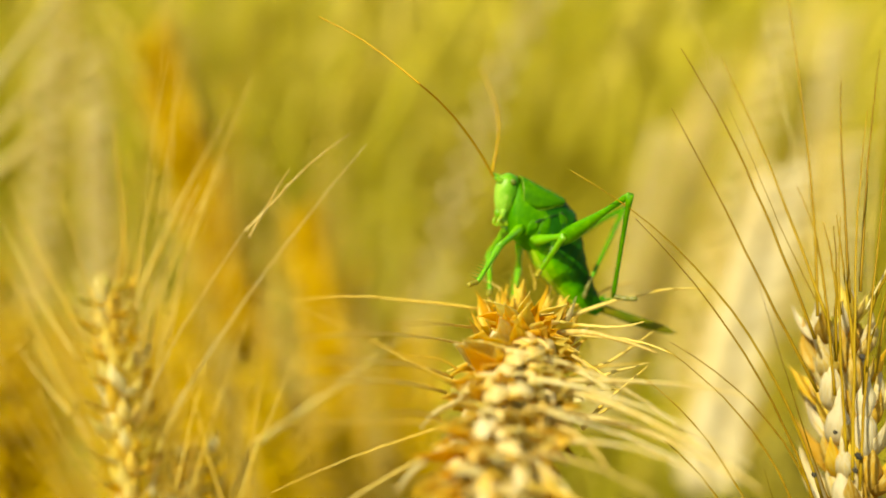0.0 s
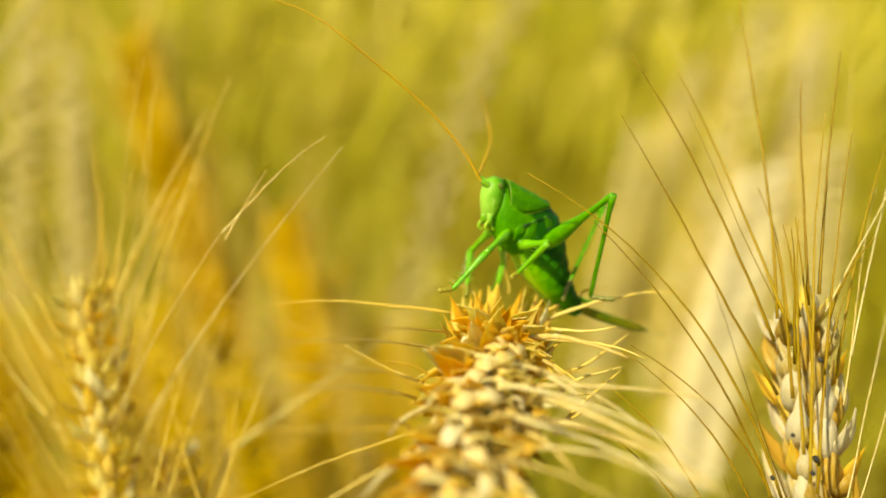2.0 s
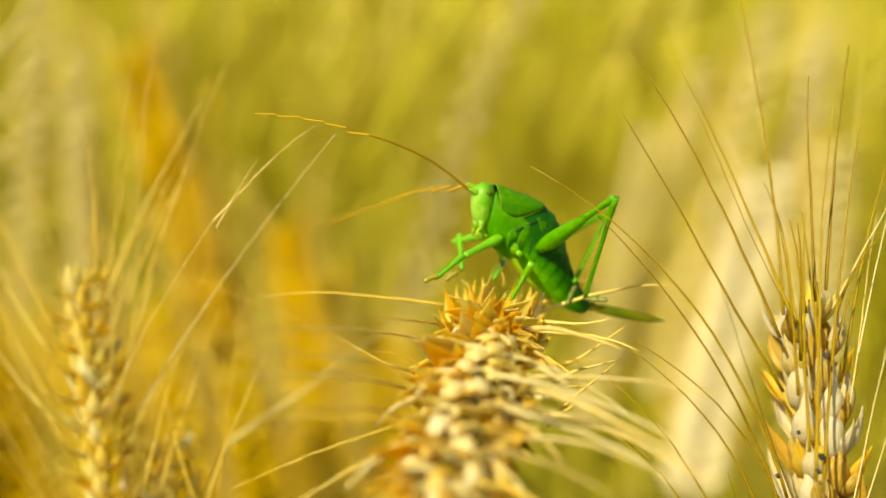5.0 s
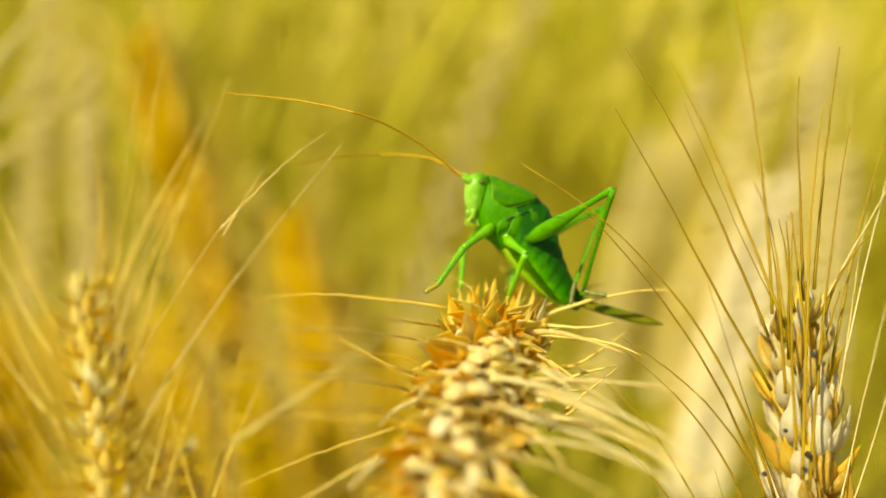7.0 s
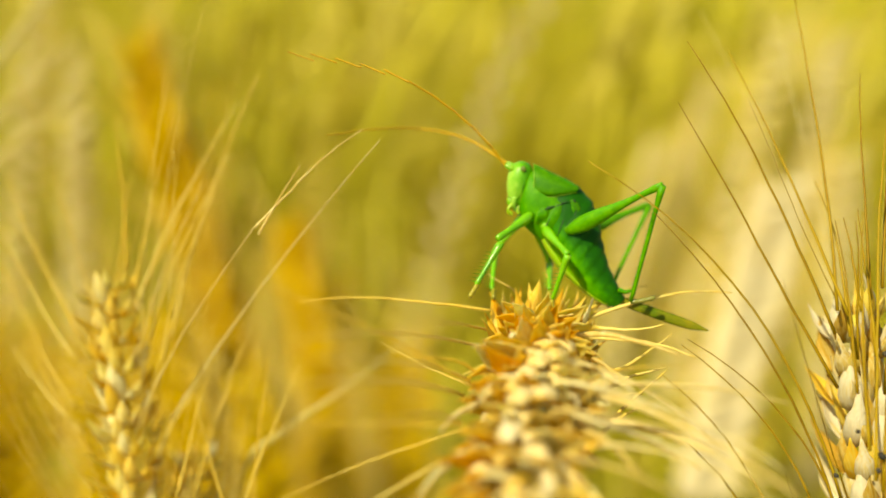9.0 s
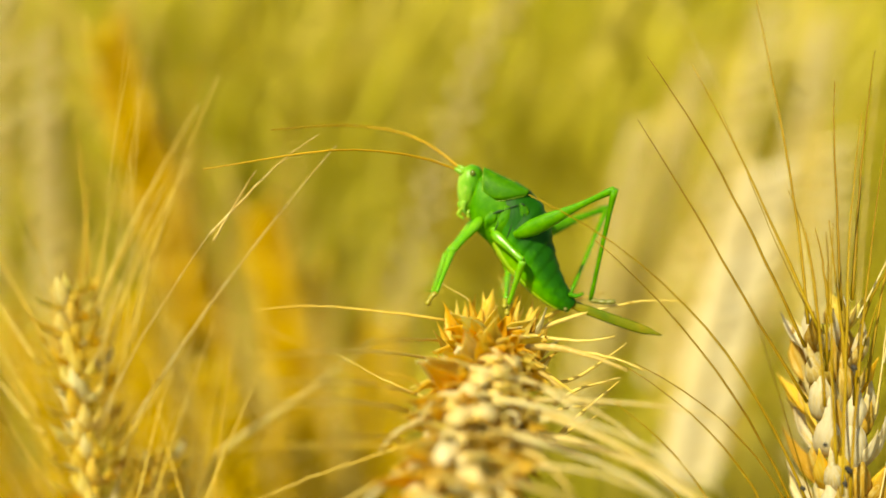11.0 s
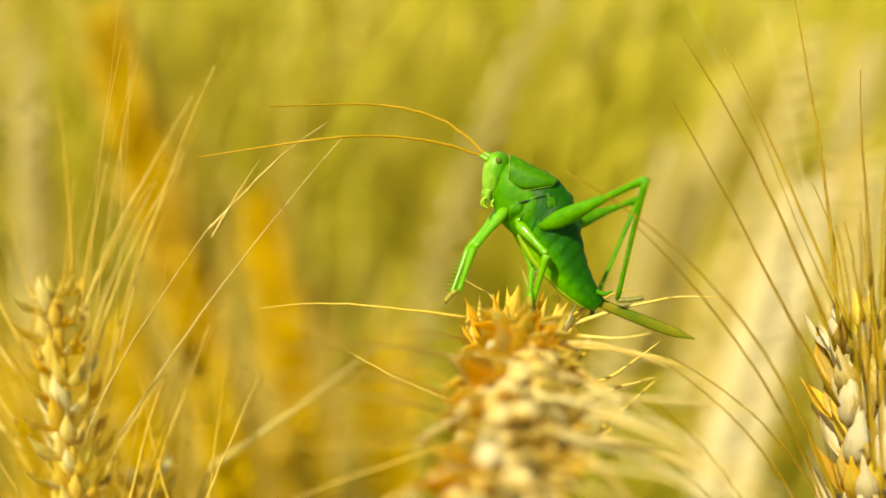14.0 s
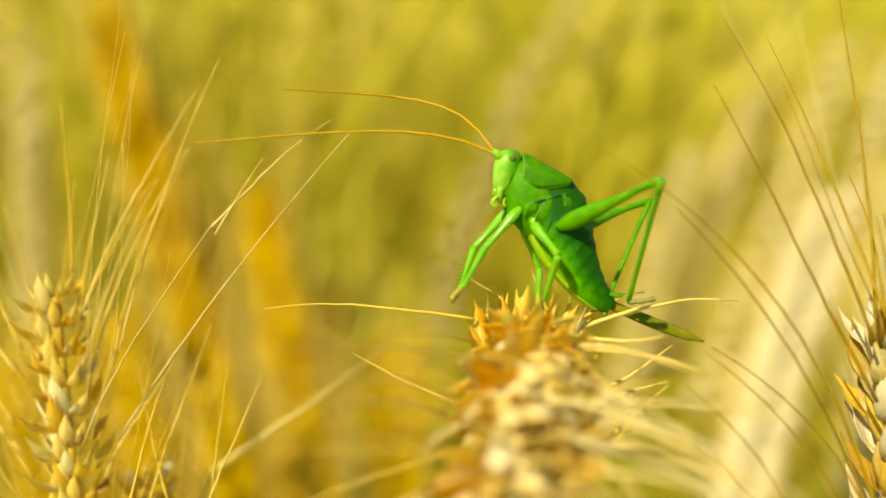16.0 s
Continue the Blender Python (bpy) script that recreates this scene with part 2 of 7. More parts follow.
def husk_mesh(name, mat, length=9.0, width=2.1, depth=1.35, keel=0.25, seed=0, beak=0.14):
    """One boat-shaped husk along z, its back towards y, with ribs and a pointed beak; millimetres."""
    rnd = random.Random(seed)
    rings, n, m = [], 12, 11
    skew = rnd.uniform(-0.2, 0.2)
    for i in range(m):
        u = i / (m - 1)
        w = (math.sin(math.pi * min(1, u ** 0.72 * 0.97 + 0.03)) ** 0.75) * (1 - u) ** 0.12 + 0.04
        w = max(w, 0.05) if u < 1 - beak else max(w * 0.7, 0.03)
        ring = []
        for k in range(n):
            a = 2 * math.pi * k / n
            x, y = math.cos(a), math.sin(a)
            y = y * (1.0 if y > 0 else 0.45) + (keel if k == 3 else 0)
            rib = 1 + 0.05 * (k % 2)
            ring.append(Vector((width * w * x * rib + skew * u * u, depth * w * y * rib + 1.1 * math.sin(math.pi * u) - 0.5 * u * u, length * u)) * 0.001)
        rings.append(ring)
    bm = loft(rings)
    me = bpy.data.meshes.new(name)
    for f in bm.faces:
        f.smooth = True
    bm.to_mesh(me)
    bm.free()
    me.materials.append(mat)
    return me


def chaff_mesh(name, mat, length=9.0, width=2.0, curl=1.1, flare=1.0, seed=0, tip=0.5):
    """One thin papery scale along z, hollow on the side away from y, ribbed, with a drawn-out tip; millimetres."""
    rnd = random.Random(seed)
    rings, n, m = [], 9, 12
    skew, twist = rnd.uniform(-0.7, 0.7), rnd.uniform(-0.4, 0.4)
    for i in range(m):
        u = i / (m - 1)
        w = width * (math.sin(math.pi * min(1.0, 0.12 + 0.8 * u ** 0.8)) ** 0.8) * (1 - max(0.0, (u - tip) / (1 - tip)) ** 1.6) + 0.09
        arc = curl * (1.25 - 0.4 * u)
        bow = 1.3 * math.sin(math.pi * 0.75 * u) - flare * -0.9 * max(0.0, u - 0.6) ** 2 * 4
        ring = []
        for side, off in ((1, 0.0), (-1, -0.13)):
            for k in range(n):
                f = (k if side > 0 else n - 1 - k) / (n - 1) * 2 - 1
                a = f * arc + twist * u
                rib = 0.07 * math.cos(f * 9.4) + (0.2 * (1 - abs(f) * 4) if abs(f) < 0.25 else 0) + 0.05 * rnd.uniform(-1, 1)
                r = w + off + (rib if side > 0 else 0.0)
                ring.append(Vector((r * math.sin(a) + skew * u * u, r * math.cos(a) * 0.75 - w * 0.5 + bow, length * u)) * 0.001)
        rings.append(ring)
    bm = loft(rings)
    me = bpy.data.meshes.new(name)
    for f in bm.faces:
        f.smooth = True
    bm.to_mesh(me)
    bm.free()
    me.materials.append(mat)
    return me


HUSKS = [husk_mesh("husk", HUSK, 9.5 + 0.6 * i, 1.6 + 0.1 * i, 1.1, 0.3, i, 0.3) for i in range(4)]
BRACTS = [husk_mesh("bract", HUSK, 10 + i, 1.05 + 0.1 * i, 0.6, 0.35, 50 + i, 0.4) for i in range(3)]
HUSKS_CREAM = [chaff_mesh("husk", HUSK_CREAM, 8.6 + 0.6 * i, 1.75 + 0.12 * i, 1.0 + 0.12 * i, 1.0 - 0.3 * i, 80 + i, 0.5) for i in range(4)]
CHAFF_YELLOW = [chaff_mesh("husk", HUSK_GOLD, 9.2 + 0.7 * i, 1.7 + 0.12 * i, 1.0, 0.8, 280 + i, 0.45) for i in range(3)]
KERNELS_CREAM = [husk_mesh("floret", HUSK_WHITE, 8.0 + 0.4 * i, 2.0 + 0.12 * i, 1.6, 0.15, 270 + i, 0.06) for i in range(3)]
CHAFF_GOLD = [chaff_mesh("husk", HUSK_ORANGE, 8.8 + 0.7 * i, 1.6 + 0.12 * i, 1.1, 1.0, 180 + i, 0.45) for i in range(3)]
CHAFF_SHADED = [chaff_mesh("husk", HUSK_SHADED, 8.8 + 0.7 * i, 1.4 + 0.12 * i, 1.2, 1.0, 190 + i, 0.45) for i in range(2)]
HUSKS_GOLD = [husk_mesh("husk", HUSK_GOLD, 9.5 + 0.6 * i, 1.5 + 0.1 * i, 1.0, 0.3, 90 + i, 0.3) for i in range(4)]
CHAFF_PALE = [chaff_mesh("husk", HUSK_PALE, 8.8 + 0.6 * i, 1.5 + 0.12 * i, 1.0 + 0.1 * i, 0.2, 380 + i, 0.35) for i in range(3)]
HUSKS_PALE = [husk_mesh("husk", HUSK_PALE, 9.0 + 0.6 * i, 1.6 + 0.12 * i, 1.0, 0.4, 390 + i, 0.34) for i in range(2)]
CROWN = [chaff_mesh("crown_husk", HUSK_ORANGE, 8.6 + 0.8 * i, 1.7 + 0.15 * i, 1.3, -0.6, 95 + i, 0.6) for i in range(3)]
CROWN_CREAM = [chaff_mesh("crown_husk", HUSK_CREAM, 8.5 + 0.8 * i, 1.6 + 0.2 * i, 1.0, 0.6, 98 + i, 0.4) for i in range(2)]
HUSKS_SHADED = [husk_mesh("shaded_husk", HUSK_SHADED, 9.5 + 0.7 * i, 1.25, 0.8, 0.35, 19 + i, 0.4) for i in range(2)]
HUSKS_ORANGE = [husk_mesh("orange_husk", HUSK_ORANGE, 9.5 + 0.8 * i, 1.3, 0.85, 0.35, 9 + i, 0.4) for i in range(3)]


def awn_curve(a, b, bend, rnd, n=14):
    """A bristle from a to b, bowed by bend millimetres, slightly kinked."""
    a, b = Vector(a), Vector(b)
    d = b - a
    up = RIG.to_3x3() @ Vector((0, 0, 1))
    side = d.cross(RIG.to_3x3() @ Vector((0, 1, 0))).normalized()
    if side.dot(up) < 0:
        side.negate()
    pts = []
    wob = rnd.uniform(-0.12, 0.12)
    for i in range(n + 1):
        u = i / n
        w = 0.00006 * math.sin(math.pi * u)
        pts.append(a + d * u + side * (bend * 0.004 * u * (1 - u) + 0.0011 * wob * math.sin(2 * math.pi * u)) + Vector((rnd.uniform(-w, w), rnd.uniform(-w, w), rnd.uniform(-w, w))))
    return pts


def awn(parent, a, b, bend, mat, rnd, thick=0.28, inv=None):
    pts = awn_curve(a, b, bend, rnd)
    n = len(pts) - 1
    if inv is not None:
        pts = [inv @ p for p in pts]
    return part("awn", tube(pts, [0.001 * thick * (1 - 0.72 * i / n) for i in range(n + 1)], 5), mat, parent)


def plant_root(name, foot, label, category="wheat", group="wheat plants"):
    root = new(name)
    root.empty_display_size = 0.02
    root.matrix_world = Matrix.Translation(foot)
    return tagged(root, label, category, group)


def stem(root, pts, r0=1.7, r1=1.1, mat=STEM):
    foot = root.matrix_basis.translation
    pts = [p - foot for p in spline(pts, 60)]
    return part("stem", tube(pts, [0.001 * (r0 + (r1 - r0) * i / 60 + (0.5 if i == 22 else 0)) for i in range(61)], 8), mat, root)


def wheat_ear(root, axis, facing, nodes, spread, awn_len, awn_dir, rnd, size=1.0, husks=None, awn_mat=AWN, share=0.55, first=0.0, thick=0.28, full=0.42, ragged=0.13, centre=None):
    """Spikelets in two rows along axis (base to tip, world), each with two glumes and three lemmas, some with awns."""
    foot = root.matrix_basis.translation
    husks = husks or HUSKS
    line = spline(axis, 60)
    for k in range(nodes):
        u = first + (1 - first) * (k + 0.5) / nodes
        i = min(59, int(u * 60))
        p = line[i].lerp(line[i + 1], u * 60 - i)
        A = (line[min(60, i + 2)] - line[max(0, i - 2)]).normalized()
        N = (Vector(facing) - A * A.dot(Vector(facing))).normalized()
        side = 1 if k % 2 else -1
        S = A.cross(N).normalized() * side
        taper = size * (1.0 - 0.25 * max(0, u - 0.75) / 0.25) * rnd.uniform(0.92, 1.06)
        D = (A * (1 - spread) + S * spread).normalized()
        base = p + S * 0.0008
        M = Matrix.Translation(base - foot) @ axes(D, S).to_4x4() @ Matrix.Diagonal((taper, taper, taper, 1))
        sp = piece("spikelet", husks[k % len(husks)], root, "", M)
        inv = M.inverted()
        for j, ly in ((-1, 0.9), (1, 0.9), (-1.7, 0.2), (1.7, 0.2)):
            glume = abs(j) > 1.5
            d = (D + N * (full * j * (0.75 if glume else 1)) + S * 0.05 + Vector([rnd.uniform(-ragged, ragged) for _ in range(3)])).normalized()
            q = base + N * (0.0011 * j * taper) + S * (0.0003 if glume else 0.0009) - foot
            back = (S * 0.4 + N * (1 if j > 0 else -1)).normalized()
            s = taper * (0.8 if glume else 1.0) * rnd.uniform(0.92, 1.08)
            m = Matrix.Translation(q) @ axes(d, back).to_4x4() @ Matrix.Diagonal((s, s, s, 1))
            h = husks[rnd.randrange(len(husks))]
            piece("glume" if glume else "lemma", h, sp, "", inv @ m)
            if not glume and rnd.random() < share:
                tip = m @ Vector((0, 0.0002, 0.0088))
                w = Vector(awn_dir(A, S, N, j, rnd)).normalized()
                ln = awn_len * rnd.uniform(0.7, 1.15)
                awn(sp, tip + foot, tip + foot + w * ln, rnd.uniform(-1.5, 1.5), awn_mat, rnd, thick, inv @ Matrix.Translation(-foot))
        if centre:
            # a floret in the middle, over the rachis
            d = (A + N * 0.22 + S * rnd.uniform(-0.12, 0.2) + Vector([rnd.uniform(-.1, .1) for _ in range(3)])).normalized()
            s = taper * rnd.uniform(0.85, 1.05)
            m = Matrix.Translation(p + N * 0.0019 + S * 0.0004 - foot) @ axes(d, N).to_4x4() @ Matrix.Diagonal((s, s, s, 1))
            piece("floret", rnd.choice(centre), sp, "", inv @ m)
    return root


def long_awns(root, rows, mat, rnd, thick=0.3):
    foot = root.matrix_basis.translation
    back = Matrix.Translation(-foot)
    return [(awn(root, spot(a), spot(b), bend, mat, rnd, thick, back), spot(a) - foot) for a, b, bend in rows]


# ---- ground ----
def ground():
    bm = bmesh.new()
    bmesh.ops.create_grid(bm, x_segments=120, y_segments=120, size=1.0)
    for v in bm.verts:
        r = v.co.length
        v.co *= 4 + 400 * r ** 6
        v.co.z = 0.02 * noise.noise(v.co * 4) - 0.02
    ob = part("ground", bm, SOIL)
    tagged(ob, "dry brown soil under the ripe wheat", "ground", kind="structure")


ground()

# ---- the ear on which the bush-cricket sits ----
VIEW = RIG.to_3x3() @ Vector((0, -1, 0.25))
UPWARD = RIG.to_3x3() @ Vector((0, 0, 1))
S_AXIS = [spot(p) for p in [(0.84, 10.55, -0.53), (0.77, 9.8, -0.82), (0.67, 9, -1.14), (0.54, 8.2, -1.54), (0.4, 7.55, -1.92), (0.26, 7.1, -2.32), (0.14, 6.9, -2.77)]]


def dense_ear(root, rnd):
    """The nodding ear seen towards its tip: clusters of blunt husks all round the axis, their beaks turned outwards."""
    foot = root.matrix_basis.translation
    line = spline(S_AXIS, 80)
    right = RIG.to_3x3() @ Vector((1, 0, 0))
    for k in range(58):
        u = 0.16 + 0.84 * k / 57
        i = min(79, int(u * 80))
        p = line[i]
        A = (line[min(80, i + 3)] - line[max(0, i - 3)]).normalized()
        N = (VIEW - A * A.dot(VIEW)).normalized()
        S = A.cross(N).normalized()
        if S.dot(right) < 0:
            S.negate()
        phi = (-82, 4, 66, -38, 98, -8, 40, -112, 18)[k % 9] + rnd.uniform(-10, 10)
        R = N * math.cos(radians(phi)) + S * math.sin(radians(phi))
        if u < 0.34 and abs(phi) > 88:
            continue
        T = A.cross(R)
        front, dark = abs(phi + 12) < 56, phi > 48
        size = rnd.uniform(0.56, 0.76) * (0.8 + 0.2 * min(1, u / 0.4))
        D = (A * (0.72 if front else 0.62) + R * 0.75 + T * rnd.uniform(-.25, .25)).normalized()
        base = p + R * (0.001 if front else 0.0008)
        M = Matrix.Translation(base - foot) @ axes(D, R - A * 0.6).to_4x4() @ Matrix.Diagonal((size, size, size, 1))
        # right flank: its shade is put into the browner husks
        if dark:
            pool = HUSKS_SHADED + CHAFF_SHADED + HUSKS_CREAM[:2] + BRACTS[:1]
        elif u < 0.3:
            pool = CHAFF_GOLD * 2 + CHAFF_YELLOW[:1] + HUSKS_ORANGE
        elif front:
            pool = KERNELS_CREAM + HUSKS_CREAM + (CHAFF_GOLD + CHAFF_YELLOW if phi < -24 else [])
        else:
            pool = CHAFF_GOLD * 2 + CHAFF_YELLOW + HUSKS_ORANGE + KERNELS_CREAM[:2] + HUSKS_CREAM[:1]
        sp = piece("spikelet", rnd.choice(pool), root, "", M)
        inv = M.inverted()
        for j in (-1, 1, -1.8, 1.8, 0.3):
            glume = abs(j) > 1.5
            d = (D + T * (0.3 * j) - R * (0.12 if glume else 0) + Vector([rnd.uniform(-.16, .16) for _ in range(3)])).normalized()
            q = base + T * (0.0008 * j) - A * (0.0008 if glume else 0) - foot
            s = size * (0.8 if glume else 0.98) * rnd.uniform(0.88, 1.12)
            m = Matrix.Translation(q) @ axes(d, R * 0.5 + T * j * 0.5 - A * 0.6).to_4x4() @ Matrix.Diagonal((s, s, s, 1))
            piece("glume" if glume else "lemma", rnd.choice(pool), sp, "", inv @ m)
        if 0.36 < u < 0.8 and -30 < phi < 60 and rnd.random() < 0.4:
            # broad awns that sweep off the front husks
            tip = M @ Vector((0, 0.0004, 0.0076)) + foot
            w = (right * 0.9 - UPWARD * rnd.uniform(0.1, 0.5) + VIEW * rnd.uniform(0.0, 0.5)).normalized()
            awn(sp, tip, tip + w * rnd.uniform(0.008, 0.02), rnd.uniform(0.5, 1.5), STRAP, rnd, rnd.uniform(0.25, 0.42), inv @ Matrix.Translation(-foot))
        elif u > 0.2 and abs(phi) > 34 and rnd.random() < 0.5:
            tip = M @ Vector((0, 0.0004, 0.0088)) + foot
            w = (R * 0.85 + A * 0.35 + Vector([rnd.uniform(-.2, .2) for _ in range(3)])).normalized()
            awn(sp, tip, tip + w * (rnd.uniform(0.005, 0.012) if dark or u < 0.35 else rnd.uniform(0.012, 0.03)), rnd.uniform(-1, 1), AWN, rnd, 0.2, inv @ Matrix.Translation(-foot))


def perch_plant():
    rnd = random.Random(3)
    top = S_AXIS[0]
    foot = Vector((top.x - 0.012, top.y + 0.07, -0.01))
    root = plant_root("wheat_plant", foot, "ripe bearded wheat plant, its golden ear carrying a green bush-cricket")
    back = RIG.to_3x3() @ Vector((0, 1, 0))
    stem(root, [foot, foot + Vector((-0.005, -0.005, 0.35)), top + Vector((-0.006, 0.035, -0.2)), top + Vector((-0.004, 0, 0)) + back * 0.012 - UPWARD * 0.04, top + Vector((-0.001, 0, 0)) + back * 0.005 - UPWARD * 0.012, top - UPWARD * 0.003])

    dense_ear(root, rnd)
    # the short upright husks at the ear's neck
    right = RIG.to_3x3() @ Vector((1, 0, 0))
    away = RIG.to_3x3() @ Vector((0, 1, 0))
    for k in range(19):
        a = -1.0 + 2.0 * k / 18
        for row in (0, 1, 2):
            d = UPWARD * (math.cos(a) * (1.0 - 0.16 * row) + 0.35) + right * math.sin(a) * 0.62 - away * (0.05 + 0.32 * row) + Vector((rnd.uniform(-.45, .45), rnd.uniform(-.45, .45), rnd.uniform(-.3, .3)))
            q = top + right * (0.0052 * math.sin(a)) - UPWARD * (0.0019 + 0.0015 * row + 0.001 * math.sin(a) ** 2) - away * (0.0003 + 0.0018 * row) - foot
            s = rnd.uniform(0.42, 0.6)
            thin = s * rnd.uniform(0.5, 0.85)
            # the crown's right end mixes in the browner husks that paint shade
            if a < 0.5:
                mesh = rnd.choice(CROWN + HUSKS_ORANGE + CHAFF_GOLD)
            else:
                mesh = CROWN_CREAM[k % 2] if rnd.random() < 0.65 else HUSKS_SHADED[k % 2]
            piece("husk", mesh, root, "", Matrix.Translation(q) @ axes(d, -away + UPWARD * 0.3 + right * rnd.uniform(-0.8, 0.8)).to_4x4() @ Matrix.Diagonal((thin, thin, s, 1)))
    long_awns(root, [
    ((0.32, 10.4, -0.5), (-1.81, 10.7, -0.44), 0.8),
    ((0.27, 10.2, -0.7), (-0.39, 7.33, -0.49), 0.3),
    ((0.25, 9.9, -0.87), (-1.31, 7.03, -0.61), 1),
    ((0.05, 9.2, -1.12), (-1.08, 6.65, -0.71), 0.8),
    ((-0.01, 8.9, -1.23), (-1.35, 6.42, -0.88), 1),
    ((-0.05, 8.4, -1.41), (-0.80, 5.97, -1.12), 1.2),
    ((-0.08, 7.6, -1.74), (-0.57, 5.28, -1.47), 0.6),
], AWN, rnd, 0.17)
    long_awns(root, [
    ((1.36, 10.5, -0.49), (2.11, 10.9, -0.21), 0.3),
    ((1.35, 10.4, -0.58), (2.92, 10.4, -0.28), 1),
    ((1.2, 10.2, -0.64), (2.04, 9.8, -0.6), -0.5),
    ((1.24, 10, -0.75), (2.25, 9.4, -0.9), 0.6),
], AWN, rnd, 0.26)
    long_awns(root, [
    ((1.13, 9.8, -0.9), (1.57, 9.2, -1.11), 0.3),
    ((1.45, 10.2, -1.15), (2.27, 10.4, -0.73), -0.6),
    ((1.44, 9.9, -1.32), (2.15, 10.1, -1.06), 0.5),
    ((1.43, 9.6, -1.63), (2.1, 9.9, -1.07), 0.3),
    ((1.36, 9.5, -1.67), (1.85, 9.7, -1.39), 0.3),
    ((1.05, 9.3, -1.41), (1.76, 9.5, -1.27), 0.4),
    ((0.5, 7.6, -1.71), (1.44, 6.9, -2.05), 0.7),
], AWN, rnd, 0.26)
    long_awns(root, [
    ((1.09, 9.7, -0.73), (2.01, 9, -0.85), 0.8),
    ((0.95, 9.4, -0.85), (1.41, 8.9, -1.03), 0.5),
    ((0.67, 9, -0.97), (1.45, 8.3, -1.12), 1),
    ((0.54, 8.6, -1.1), (2.45, 7.2, -1.75), 1.9),
    ((0.58, 8.3, -1.28), (1.32, 7.6, -1.65), 0.9),
    ((0.56, 8, -1.53), (1.06, 7.2, -1.92), 0.4),
    ((1.12, 8.9, -1.43), (2.4, 7.8, -1.79), 1.2),
    ((0.33, 7.6, -1.67), (0.65, 6.9, -2.05), 0.4),
    ((0.21, 8.8, -1.24), (-0.22, 8.2, -1.45), 0.4),
    ((0.13, 8.2, -1.55), (-0.39, 7.5, -1.83), 0.5),
], STRAP, rnd, 0.42)
    long_awns(root, [
    ((0.25, 9.9, -1.29), (-0.88, 10.5, -0.86), -0.4),
    ((0.62, 10.5, -0.35), (0.27, 10.5, -0.1), 0.2),
    ((0.96, 10.6, -0.3), (0.91, 10.7, -0), 0.2),
], AWN, rnd, 0.1)
    return root


perch = perch_plant()


def upright(A, S, N, j, r):
    return A * 0.9 + S * 0.32 + N * (0.2 * j) + Vector((r.uniform(-.12, .12), r.uniform(-.12, .12), r.uniform(-.1, .1)))


swinging = {}


def standing_plant(axis, label, seed, nodes, size, awn_len, rows=(), awn_mat=AWN, husks=None, lean=(0, 0), share=0.5, thick=0.28, full=0.42, spread=0.24, ragged=0.13, pale=(), pale_thick=0.22, centre=None):
    rnd = random.Random(seed)
    axis = [spot(p) for p in axis]
    base = axis[0]
    foot = Vector((base.x + lean[0], base.y + lean[1], -0.01))
    root = plant_root("wheat_plant", foot, label)
    down = (axis[0] - axis[1]).normalized()
    stem(root, [foot, foot.lerp(base, 0.5) + Vector((0.004, 0, 0)), base + down * 0.06, base], 1.6, 1.1)
    part("rachis", tube([p - foot for p in spline(axis, 30)], [0.0006] * 31, 6), STEM, root)
    wheat_ear(root, axis, VIEW, nodes, spread, awn_len, upright, rnd, size, husks or HUSKS[:2] + BRACTS[:2] + HUSKS_CREAM[:3] + CHAFF_YELLOW[:1] + CHAFF_GOLD[:1], awn_mat, share, thick=thick, full=full, ragged=ragged, centre=centre)
    swinging[root.name] = [pair for r in rows for pair in long_awns(root, r, awn_mat, rnd, thick + 0.06)]
    long_awns(root, pale, STRAP, rnd, pale_thick)
    return root


